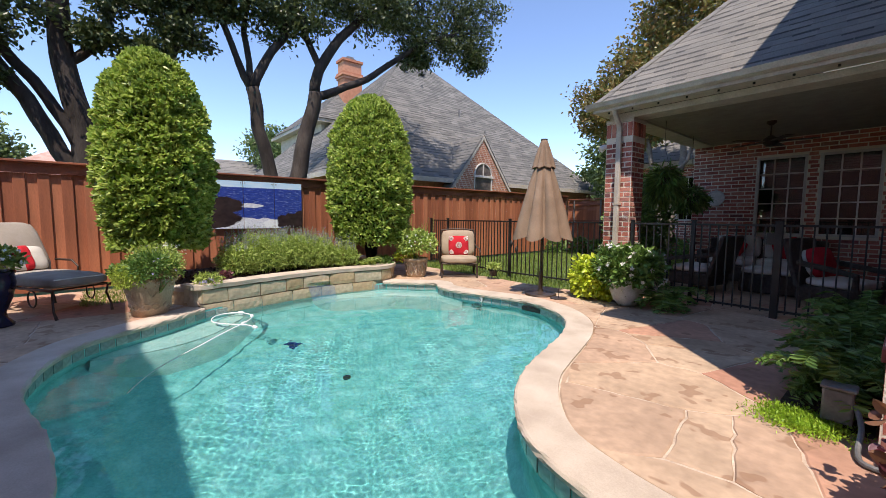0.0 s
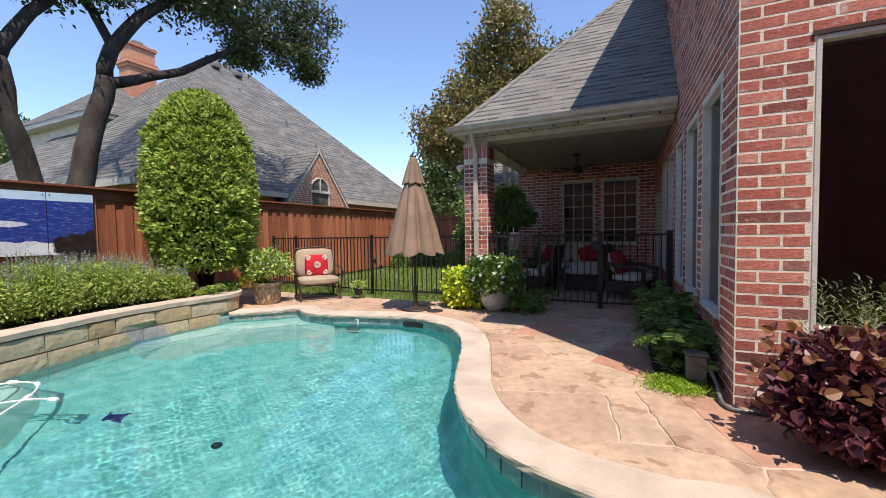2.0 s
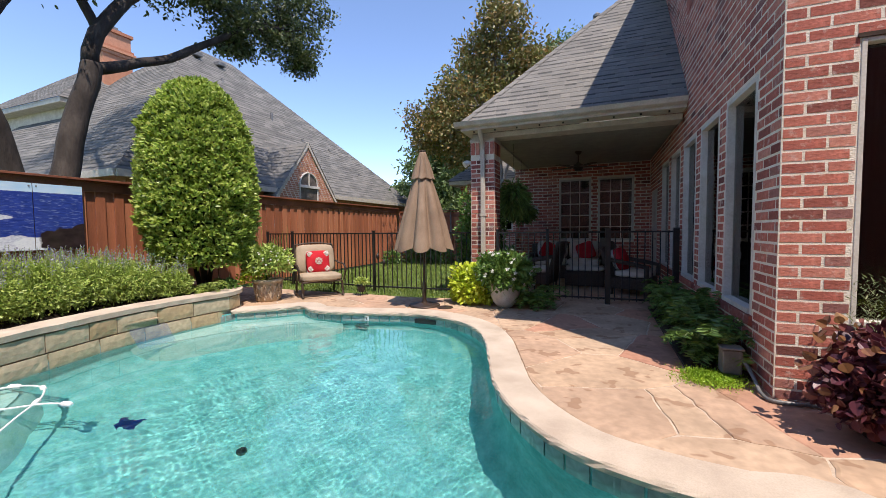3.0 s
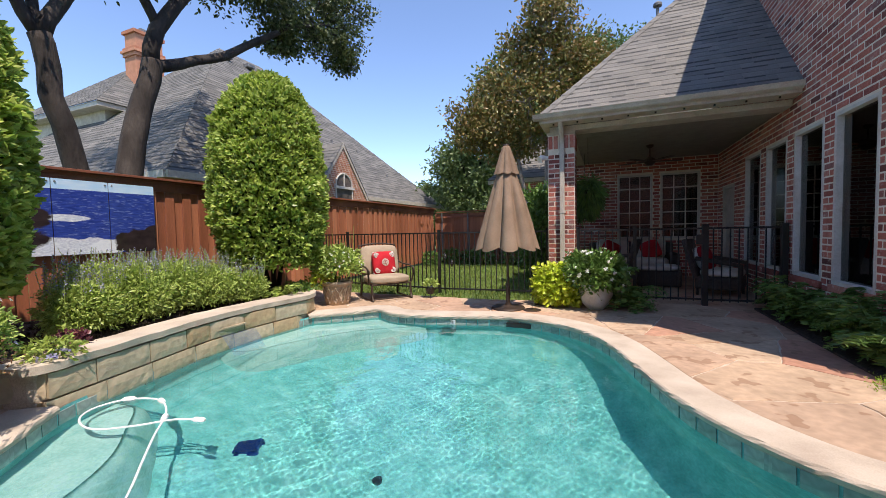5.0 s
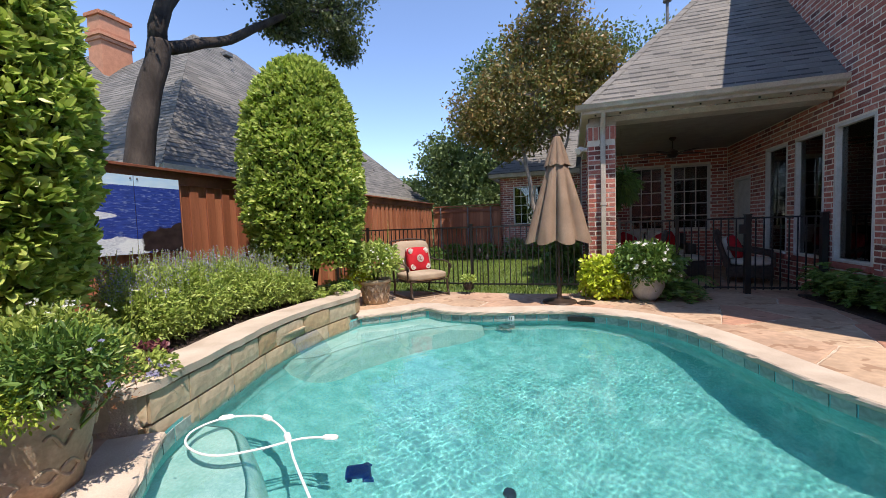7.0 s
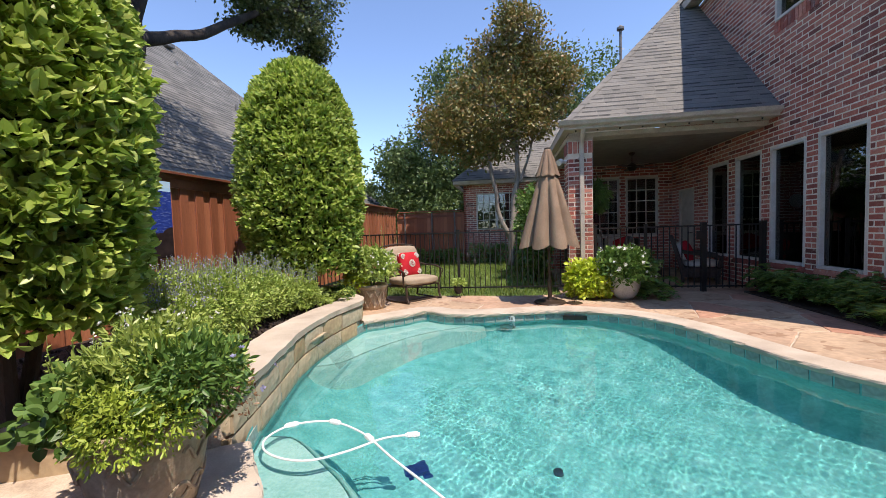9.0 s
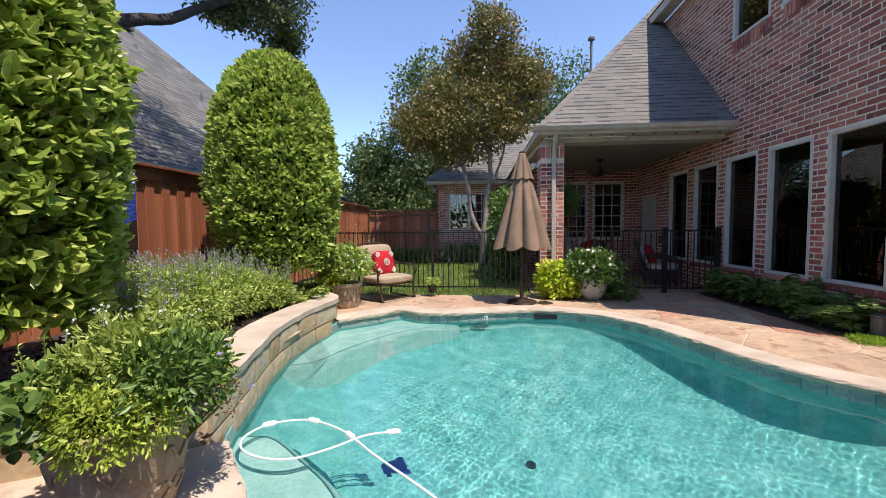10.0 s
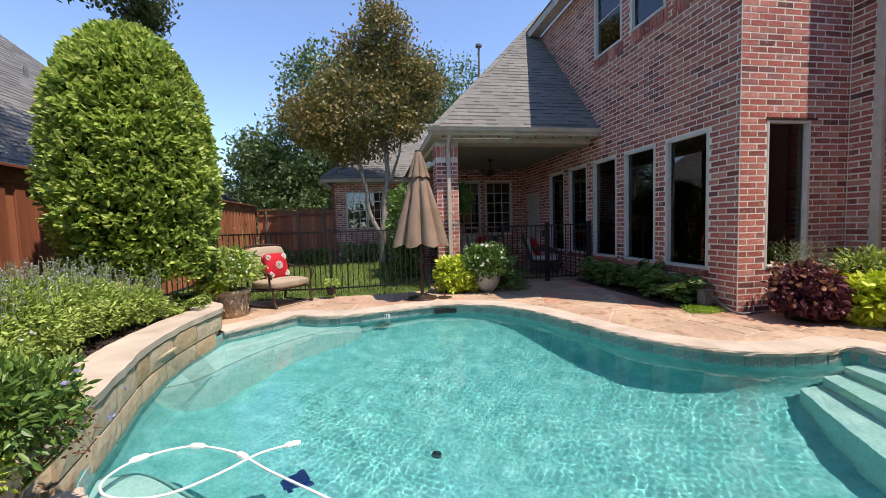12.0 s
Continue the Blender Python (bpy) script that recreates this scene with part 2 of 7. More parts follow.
def thing(name, at, label, category, group="", turn=0.0, kind=""):
    ob = new(name)
    ob.matrix_world = pose(*at, 0, 0, turn)
    return tagged(ob, label, category, group, kind)


def box(bm, lo, hi, bevel=0.0, m=None):
    r = bmesh.ops.create_cube(bm, size=1.0)
    s = [h - l for l, h in zip(lo, hi)]
    c = [(h + l) / 2 for l, h in zip(lo, hi)]
    t = Matrix.Translation(c) @ Matrix.Diagonal((*s, 1))
    bmesh.ops.transform(bm, matrix=(m @ t) if m else t, verts=r["verts"])
    if bevel:
        ed = list({e for v in r["verts"] for e in v.link_edges})
        bmesh.ops.bevel(bm, geom=ed, offset=bevel, segments=2, affect="EDGES", profile=0.5)
    return bm


def boxes(*items, bevel=0.0):
    bm = bmesh.new()
    for lo, hi in items:
        box(bm, lo, hi, bevel)
    return bm


def tube(bm, pts, radii, sides=8, cap=True):
    """A tapered tube along points."""
    rings = []
    pts = [Vector(p) for p in pts]
    if not hasattr(radii, "__len__"):
        radii = [radii] * len(pts)
    for i, (p, r) in enumerate(zip(pts, [float(q) for q in radii])):
        d = (pts[min(i + 1, len(pts) - 1)] - pts[max(i - 1, 0)]).normalized()
        a = d.orthogonal().normalized() if i == 0 else (last - d * last.dot(d)).normalized()
        last = a
        b = d.cross(a)
        rings.append([bm.verts.new(p + r * (math.cos(k * math.tau / sides) * a + math.sin(k * math.tau / sides) * b)) for k in range(sides)])
    for r0, r1 in zip(rings, rings[1:]):
        for k in range(sides):
            bm.faces.new((r0[k], r0[(k + 1) % sides], r1[(k + 1) % sides], r1[k]))
    if cap:
        bm.faces.new(rings[0][::-1])
        bm.faces.new(rings[-1])
    return bm


def lathe(bm, profile, sides=28, wobble=None):
    """A turned shape from (radius, z) pairs."""
    rings = []
    for r, z in profile:
        rings.append([bm.verts.new(((r + (wobble(k / sides, z) if wobble else 0)) * math.cos(k * math.tau / sides),
                                    (r + (wobble(k / sides, z) if wobble else 0)) * math.sin(k * math.tau / sides), z)) for k in range(sides)])
    for r0, r1 in zip(rings, rings[1:]):
        for k in range(sides):
            bm.faces.new((r0[k], r0[(k + 1) % sides], r1[(k + 1) % sides], r1[k]))
    bm.faces.new(rings[0][::-1])
    bm.faces.new(rings[-1])
    return bm


def smooth_line(pts, step=0.08, closed=False):
    """Points at even steps along a rounded line through pts."""
    P = np.array(pts, float)
    n = len(P)
    out = []
    for i in range(n if closed else n - 1):
        p0, p1, p2, p3 = (P[(i + k) % n] if closed else P[min(max(i + k, 0), n - 1)] for k in (-1, 0, 1, 2))
        for u in np.arange(0, 1, min(1.0, step / max(1e-6, np.linalg.norm(p2 - p1)))):
            out.append(0.5 * (2 * p1 + (p2 - p0) * u + (2 * p0 - 5 * p1 + 4 * p2 - p3) * u * u + (3 * p1 - p0 - 3 * p2 + p3) * u ** 3))
    if not closed:
        out.append(P[-1])
    return np.array(out)


def offset_line(P, d, closed=False):
    """The line moved d to its left."""
    if closed:
        T = np.roll(P, -1, 0) - np.roll(P, 1, 0)
    else:
        T = np.gradient(P, axis=0)
    T = T / np.maximum(1e-9, np.linalg.norm(T[:, :2], axis=1))[:, None]
    Q = P.copy()
    Q[:, 0] -= d * T[:, 1]
    Q[:, 1] += d * T[:, 0]
    return Q


def leaves(name, P, D, length, width, material, parent=None, label="", spread=0.8, fold=0.25, droop=0.0, vary=0.35, full=False):
    """Many folded leaves at the points P, growing roughly along D; full ones have a rounder outline."""
    n = len(P)
    D = D + rng.normal(0, spread, (n, 3))
    D[:, 2] -= droop
    D /= np.maximum(1e-6, np.linalg.norm(D, axis=1))[:, None]
    R = rng.normal(0, 1, (n, 3))
    S = np.cross(D, R)
    S /= np.maximum(1e-6, np.linalg.norm(S, axis=1))[:, None]
    U = np.cross(S, D)
    k = 1 + vary * rng.uniform(-1, 1, (n, 1))
    l, w = length * k, width * k * 0.5
    rim = ((0.1, 0.55), (0.32, 1.0), (0.6, 0.96), (0.85, 0.6)) if full else ((0.25, 0.85), (0.62, 0.9))
    sides = [[P + D * l * a + S * w * b * side + U * w * fold * b - U * l * 0.25 * a * a * full for a, b in rim] for side in (1, -1)]
    V = np.stack([P, *sides[0], P + D * l - U * l * 0.25 * full, *sides[1][::-1]], 1).reshape(-1, 3)
    m = len(rim)
    i = np.arange(n) * (2 * m + 2)
    F = np.stack([np.stack([i + q for q in range(m + 2)], 1), np.stack([i] + [i + q for q in range(m + 1, 2 * m + 2)], 1)], 1).reshape(-1, m + 2)
    me = bpy.data.meshes.new(name)
    me.from_pydata(V.tolist(), [], F.tolist())
    me.update()
    return link(name, me, material, parent, label)


def ball_points(n, c, r, shell=0.5, flat=-1.0):
    """Points and outward ways in a lumpy ball of radii r about c."""
    D = rng.normal(0, 1, (n, 3))
    D /= np.linalg.norm(D, axis=1)[:, None]
    D[:, 2] = np.where(D[:, 2] < flat, -D[:, 2], D[:, 2])
    rad = rng.uniform(shell, 1, n) ** 0.6
    lump = 1 + 0.16 * np.sin(D[:, 0] * 7 + c[0] * 3) * np.cos(D[:, 1] * 6 + c[1] * 5) + 0.08 * np.sin(D[:, 2] * 11 + c[0])
    P = np.array(c) + D * rad[:, None] * lump[:, None] * np.array(r)
    return P, D


# ---- pool ----
POOL = [(-0.15, 0.12), (-0.15, 1.0), (-0.15, 1.9), (-0.5, 1.92), (-0.91, 1.97), (-1.33, 2.11), (-1.68, 2.42), (-1.95, 2.83), (-2.1, 3.22), (-2.25, 3.68),
        (-2.42, 4.15), (-2.68, 4.58), (-3.06, 4.89), (-3.48, 5.05), (-3.87, 5.09), (-4.4, 4.96), (-4.75, 4.87), (-5.1, 4.8), (-5.5, 4.82), (-5.86, 5.0),
        (-6.15, 4.72), (-6.4, 4.5), (-6.62, 4.3), (-6.66, 3.9), (-6.7, 3.4), (-6.65, 2.65), (-6.48, 1.98), (-6.36, 1.5), (-6.2, 1.14), (-5.82, 0.7),
        (-5.46, 0.2), (-5.2, -0.06), (-4.8, -0.24), (-4.4, -0.32), (-3.98, -0.33), (-3.6, -0.25), (-3.2, -0.14), (-2.6, -0.04), (-1.6, 0.0), (-0.7, 0.04)]
EDGE = smooth_line(POOL, 0.03, closed=True)
edge_run = np.concatenate([[0], np.cumsum(np.linalg.norm(np.diff(np.r_[EDGE, EDGE[:1]], axis=0), axis=1))])
even = np.linspace(0, edge_run[-1], int(edge_run[-1] / 0.055), endpoint=False)
EDGE = np.c_[np.interp(even, edge_run, np.r_[EDGE[:, 0], EDGE[0, 0]]), np.interp(even, edge_run, np.r_[EDGE[:, 1], EDGE[0, 1]])]
N_EDGE = len(EDGE)
POOL_MID = np.array([-3.2, 1.95])
on_wall = (EDGE[:, 0] < -6.2) & (EDGE[:, 1] > 1.14) & (EDGE[:, 1] < 4.22)
OUTER = offset_line(EDGE, -0.27, closed=True)
WATER_Z = -0.127


def inside(poly, x, y):
    a, b = poly, np.roll(poly, -1, 0)
    cross = ((a[:, 1] > y) != (b[:, 1] > y)) & (x < (b[:, 0] - a[:, 0]) * (y - a[:, 1]) / (b[:, 1] - a[:, 1] + 1e-12) + a[:, 0])
    return bool(cross.sum() % 2)


pool = tagged(new("swimming_pool"), "freeform swimming pool with turquoise water and beige coping", "pool")

# shell: wall, cove and floor, deeper towards the middle of the basin
rings = []
for f, z in ((0.0, -0.03), (0.0, -0.3), (0.012, -0.5), (0.035, -0.7), (0.075, -0.88), (0.14, -1.03), (0.25, -1.16), (0.45, -1.31), (0.8, -1.48), (0.97, -1.55)):
    Q = EDGE + (POOL_MID - EDGE) * f
    span = int(70 * f ** 0.5)
    if span:
        Q = sum(np.roll(Q, k, 0) for k in range(-span, span + 1)) / (2 * span + 1)
        Q = Q + (Q - Q.mean(0)) * 0.04
    rings.append(np.c_[Q, np.full(N_EDGE, z)])
V = np.concatenate(rings)
F = []
for r in range(len(rings) - 1):
    for k in range(N_EDGE):
        F.append((r * N_EDGE + k, (r + 1) * N_EDGE + k, (r + 1) * N_EDGE + (k + 1) % N_EDGE, r * N_EDGE + (k + 1) % N_EDGE))
F.append(tuple(range((len(rings) - 1) * N_EDGE, len(rings) * N_EDGE))[::-1])
raw("basin", V, [f[::-1] for f in F], M_PLASTER, pool, "turquoise plastered basin", True)

# coping: a rounded, roughly chipped slab edge, left out along the raised wall
prof = [(-0.005, -0.052), (0.028, -0.052), (0.036, -0.042), (0.042, -0.016), (0.036, 0.001), (0.022, 0.009), (-0.1, 0.013), (-0.27, 0.012), (-0.275, -0.04)]
V, F = [], []
keep = ~on_wall
for k in range(N_EDGE):
    t = EDGE[(k + 1) % N_EDGE] - EDGE[k - 1]
    t = t / np.linalg.norm(t)
    nrm = np.array([-t[1], t[0]])
    for j, (d, z) in enumerate(prof):
        chip = 0.010 * noise.noise((EDGE[k][0] * 9, EDGE[k][1] * 9, j * 1.7)) + 0.011 * noise.noise((EDGE[k][0] * 27, EDGE[k][1] * 27, j)) if 1 <= j <= 4 else 0.003 * noise.noise((EDGE[k][0] * 12, EDGE[k][1] * 12, 4)) if j == 5 else 0
        p = EDGE[k] + nrm * (d + chip)
        V.append((p[0], p[1], z + chip * 0.6))
m = len(prof)
for k in range(N_EDGE):
    k2 = (k + 1) % N_EDGE
    if keep[k] and keep[k2]:
        for j in range(m - 1):
            F.append((k * m + j, k2 * m + j, k2 * m + j + 1, k * m + j + 1))
raw("coping", V, [f[::-1] for f in F], M_COPING, pool, "beige cast concrete coping with a rough edge")

# waterline tiles
tile_bm = box(bmesh.new(), (-0.0755, -0.004, -0.075), (0.0755, 0.004, 0.075), 0.002)
tile_me = bpy.data.meshes.new("tile")
tile_bm.to_mesh(tile_me)
tile_bm.free()
tile_me.materials.append(M_TILE)
run = np.concatenate([[0], np.cumsum(np.linalg.norm(np.diff(np.r_[EDGE, EDGE[:1]], axis=0), axis=1))])
for s in np.arange(0.08, run[-1] - 0.05, 0.154):
    k = int(np.searchsorted(run, s)) % N_EDGE
    t = EDGE[(k + 1) % N_EDGE] - EDGE[k - 1]
    a = math.degrees(math.atan2(t[1], t[0]))
    nrm = np.array([-t[1], t[0]]) / np.linalg.norm(t)
    p = EDGE[k] + nrm * 0.004
    link("tile", tile_me, None, pool).matrix_world = pose(p[0], p[1], -0.13, 0, 0, a)

# broad rounded entry steps in the corner and a tanning shelf at the far end
for (xa, xb, xc), z in (((-0.38, -0.6, -0.68), -0.25), ((-0.62, -0.98, -1.12), -0.47), ((-0.88, -1.36, -1.55), -0.7)):
    bm = bmesh.new()
    front = smooth_line([(xa, 1.86), ((xa + xb) / 2 - 0.02, 1.4), (xb, 0.95), (xc, 0.4), (xc, 0.06)], 0.1)
    f = bm.faces.new([bm.verts.new((x, y, z)) for x, y in [(-0.15, 0.06), (-0.15, 1.86), *front.tolist()]])
    ex = bmesh.ops.extrude_face_region(bm, geom=[f])
    bmesh.ops.translate(bm, verts=[v for v in ex["geom"] if isinstance(v, bmesh.types.BMVert)], vec=(0, 0, -0.6))
    bmesh.ops.recalc_face_normals(bm, faces=bm.faces)
    part("step", bm, M_STEP, pool, "pale plastered entry step")
# a far crescent shelf and a bench in the hose corner, each with a soft sloping front
for inner, outer, z in (([(-6.8, 2.95), (-6.48, 3.1), (-6.3, 3.5), (-6.08, 3.92), (-5.82, 4.28), (-5.5, 4.55), (-5.22, 4.74), (-5.0, 4.92)], [(-5.0, 5.25), (-5.9, 5.4), (-7.0, 4.6), (-7.0, 2.95)], -0.32),
                        ([(-6.75, 1.55), (-6.35, 1.64), (-6.15, 1.62), (-5.85, 1.4), (-5.55, 1.15), (-5.35, 0.85), (-5.25, 0.5), (-5.3, 0.0)], [(-5.9, -0.2), (-6.9, 0.9)], -0.4)):
    line = smooth_line(inner, 0.06)
    step = np.gradient(line, axis=0)
    out = np.c_[-step[:, 1], step[:, 0]] / np.linalg.norm(step, axis=1)[:, None]
    if ((np.array(POOL_MID) - line[len(line) // 2]) * out[len(line) // 2]).sum() < 0:
        out = -out
    n = len(line)
    V = [(*(line + out * d)[k], z + dz) for d, dz in ((0, 0), (0.03, -0.02), (0.09, -0.16), (0.2, -0.9)) for k in range(n)] + [(x, y, z) for x, y in outer]
    F = [(r * n + k, r * n + k + 1, (r + 1) * n + k + 1, (r + 1) * n + k) for r in range(3) for k in range(n - 1)]
    F.append(tuple(range(n)) + tuple(range(4 * n, 4 * n + len(outer))))
    raw("shelf", V, F, M_STEP, pool, "pale underwater shelf", True).data.polygons[-1].use_smooth = False

# water: a finely rippled sheet
gx, gy = np.meshgrid(np.arange(-6.85, -0.1, 0.0095), np.arange(-0.42, 5.2, 0.0095))
wz = np.zeros_like(gx)
wrng = np.random.default_rng(3)
for _ in range(70):
    a, k = wrng.uniform(0, math.tau), math.tau / (0.036 + 0.062 * wrng.uniform(0, 1) ** 1.4)
    wz += 0.17 / k ** 2 * np.sin(k * (gx * math.cos(a) + gy * math.sin(a)) + wrng.uniform(0, math.tau))
for _ in range(16):
    a, k = wrng.uniform(0, math.tau), math.tau / wrng.uniform(0.12, 0.38)
    wz += 0.12 / k ** 2 * np.sin(k * (gx * math.cos(a) + gy * math.sin(a)) + wrng.uniform(0, math.tau))
# the water lies calmer by the stone wall and along the far end
calm = np.clip((gx + 6.3) / 1.7, 0.2, 1.0) * np.clip((5.6 - gy) / 1.9, 0.3, 1.0)
wz *= calm * (0.8 + 0.3 * np.sin(gx * 1.7 + 0.6) * np.cos(gy * 1.5) + 0.2 * np.sin(gx * 3.7 + gy * 2.9))
Vw = np.c_[gx.ravel(), gy.ravel(), WATER_Z + wz.ravel()]
nx = gx.shape[1]
i, j = np.meshgrid(np.arange(gx.shape[0] - 1), np.arange(nx - 1), indexing="ij")
q = (i * nx + j).ravel()
hull = offset_line(EDGE, -0.03, closed=True)
seen_in = np.zeros(len(Vw), bool)
for (ax, ay), (bx, by) in zip(hull, np.roll(hull, -1, 0)):
    hit = (ay > Vw[:, 1]) != (by > Vw[:, 1])
    seen_in ^= hit & (Vw[:, 0] < (bx - ax) * (Vw[:, 1] - ay) / (by - ay + 1e-12) + ax)
Fw = np.stack([q, q + 1, q + nx + 1, q + nx], 1)
Fw = Fw[seen_in[Fw].all(1)]
water = tagged(raw("water", Vw, Fw.tolist(), M_WATER, smooth=True), "clear turquoise pool water with small ripples", "water", kind="structure")
water.cycles.is_caustics_caster = True
for ob in pool.children:
    ob.cycles.is_caustics_receiver = True
sun.data.cycles.is_caustics_light = True

# ---- ground: one sheet to the horizon, open at the pool ----
rings = [np.c_[offset_line(EDGE, -0.1, closed=True), np.full(N_EDGE, -0.045)]]
for r in (9.0, 30.0, 150.0, 2500.0):
    D = EDGE - POOL_MID
    D = D / np.linalg.norm(D, axis=1)[:, None]
    rings.append(np.c_[POOL_MID + D * r, np.full(N_EDGE, -0.045)])
V = np.concatenate(rings)
F = [(r * N_EDGE + k, (r + 1) * N_EDGE + k, (r + 1) * N_EDGE + (k + 1) % N_EDGE, r * N_EDGE + (k + 1) % N_EDGE) for r in range(len(rings) - 1) for k in range(N_EDGE)]
tagged(raw("ground", V, F, M_GRASS_G), "grassy ground under lawn and paving", "ground", kind="structure")


# ---- brickwork ----
COURSE, PITCH, JOINT = 0.0813, 0.254, 0.0195
BRICK_MESH = {}


def brick_mesh(length, material, depth=0.002, key=0):
    k = (round(length, 3), material.name, key)
    if k not in BRICK_MESH:
        bm = box(bmesh.new(), (0, -depth, 0), (length, 0.004, COURSE - JOINT))
        for v in bm.verts:
            v.co += Vector((rng.uniform(-0.002, 0.002), rng.uniform(-0.0006, 0.0006), rng.uniform(-0.0015, 0.0015)))
        me = bpy.data.meshes.new("brick")
        bm.to_mesh(me)
        bm.free()
        me.materials.append(material)
        BRICK_MESH[k] = me
    return BRICK_MESH[k]


def brick_wall(name, origin, turn, length, z0, z1, openings=(), near=None, thick=0.12, label="red brick wall with buff mortar", top=None, mortar=True):
    """A wall along its own x axis, facing its own -y; bricks stand proud of the mortar. near: (u0, u1, z0, z1) where bricks are single objects."""
    w = tagged(new(name), label, "wall", kind="structure")
    w.matrix_world = pose(*origin, 0, 0, turn)
    us = sorted({0.0, length, *[o[0] for o in openings], *[o[1] for o in openings]})
    zs = sorted({z0, z1, *[o[2] for o in openings], *[o[3] for o in openings]})
    bm = bmesh.new()
    for a, b in zip(us, us[1:]):
        for c, d in zip(zs, zs[1:]):
            if not any(o[0] - 1e-6 <= a and b <= o[1] + 1e-6 and o[2] - 1e-6 <= c and d <= o[3] + 1e-6 for o in openings):
                box(bm, (a, 0, c), (b, thick, d))
    bmesh.ops.remove_doubles(bm, verts=bm.verts, dist=1e-5)
    part("mortar", bm, M_MORTAR, w)
    V, F, singles = [], [], 0
    for i in range(int((z1 - z0) / COURSE)):
        z = z0 + i * COURSE
        free = [(0.0, length)]
        for o in openings:
            if o[2] < z + COURSE - 0.02 and o[3] > z + 0.02:
                cut = []
                for a, b in free:
                    if o[0] > a:
                        cut.append((a, min(b, o[0])))
                    if o[1] < b:
                        cut.append((max(a, o[1]), b))
                free = [(a, b) for a, b in cut if b - a > 0.03]
        for a, b in free:
            if top:
                a, b = top(z, a, b)
                if b - a < 0.05:
                    continue
            s = math.floor(a / PITCH) * PITCH - (PITCH / 2 if i % 2 else 0)
            while s < b:
                p, q = max(s, a), min(s + PITCH, b)
                s += PITCH
                if q - p < 0.04:
                    continue
                l = q - p - JOINT
                if near and near[0] <= p <= near[1] and near[2] <= z <= near[3] and singles < 300:
                    ob = link("brick", brick_mesh(l, M_BRICK_OB, key=singles % 3 if l > 0.2 else 0), None, w)
                    ob.matrix_parent_inverse = Matrix()
                    ob.location = (p + JOINT / 2, 0, z + JOINT / 2)
                    singles += 1
                    continue
                d = 0.002 + rng.uniform(-0.001, 0.0015)
                x0, x1, y0, y1, c0, c1 = p + JOINT / 2, q - JOINT / 2, -d, 0.004, z + JOINT / 2, z + COURSE - JOINT / 2
                j = rng.uniform(-0.0025, 0.0025, 8)
                n = len(V)
                V += [(x0 + j[0], y0, c0 + j[1]), (x1 + j[2], y0, c0 + j[3]), (x1 + j[4], y0, c1 + j[5]), (x0 + j[6], y0, c1 + j[7]),
                      (x0, y1, c0), (x1, y1, c0), (x1, y1, c1), (x0, y1, c1)]
                F += [(n, n + 1, n + 2, n + 3), (n + 4, n + 5, n + 1, n), (n + 5, n + 6, n + 2, n + 1), (n + 6, n + 7, n + 3, n + 2), (n + 7, n + 4, n, n + 3)]
    if V:
        tagged(raw("brickwork", V, F, M_BRICK, w), kind="stuff")
    return w


XW = -0.03   # the long window wall
YS = 3.3     # its sunlit end
LOWER = [(3.77 + 1.068 * i, 4.6 + 1.068 * i, 0.52, 2.5) for i in range(5)]
UPPER = [(3.62, 4.46, 4.58, 6.02), (4.62, 5.49, 4.58, 6.02), (5.74, 6.65, 4.58, 6.02)]
DOOR = (9.55, 10.4, 0.02, 2.1)
YB = 10.85
# facing west: its own x runs towards -y, from the porch's back wall
brick_wall("wall_west", (XW, YB, 0), -90, YB - YS, 0.0, 6.3,
           [(YB - b, YB - a, c, d) for a, b, c, d in LOWER + UPPER + [DOOR]], near=(5.2, 7.6, 0.0, 3.2))
SWIN = (0.38, 1.05, 0.58, 2.5)
brick_wall("wall_south", (XW, YS, 0), 0, 1.7, 0.0, 6.3, [(SWIN[0] - XW, SWIN[1] - XW, SWIN[2], SWIN[3])], near=(0, 1.7, 0.0, 3.2))
brick_wall("wall_jog", (1.67, YS, 0), -90, 0.66, 0.0, 6.3)
brick_wall("wall_return", (1.67, 2.64, 0), 0, 5.0, 0.0, 6.3)
PWIN = [(-2.22, -1.42, 0.94, 2.56), (-1.24, -0.4, 0.94, 2.56)]
brick_wall("wall_porch_back", (-3.42, YB, 0), 0, 3.42 + XW, 0.0, 3.1, [(a + 3.42, b + 3.42, c, d) for a, b, c, d in PWIN])
BWIN = (-5.75, -4.2, 1.2, 2.62)
brick_wall("wall_back_wing", (-6.25, 14.3, 0), 0, 6.2, 0.0, 3.05, [(BWIN[0] + 6.25, BWIN[1] + 6.25, BWIN[2], BWIN[3])])
brick_wall("wall_back_wing_side", (-6.25, 20.0, 0), -90, 5.7, 0.0, 3.05)
# unseen walls, added to close the house behind and beside the walker
# they shade the near deck; the last box darkens the south window's reflection
bm = boxes(((1.69, -9, 0), (1.81, -2.42, 6.3)), ((-4.6, -2.42, 0), (1.69, -2.3, 6.3)), ((-4.72, -9, 0), (-4.6, -2.3, 6.3)), ((1.81, -2.44, 0), (5.39, -2.32, 6.3)))
tagged(part("wall_south_wing", bm, M_BRICK), "unseen plain brick wing added to shade the pool deck", "wall", kind="structure")
# unseen eave, placed so that its shadow edge crosses the near deck
bm = boxes(((-5.2, -9.4, 6.3), (2.2, -1.82, 6.5)))
tagged(part("south_wing_eave", bm, M_TRIM), "beige boxed eave of the unseen added brick wing", "eave", kind="structure")

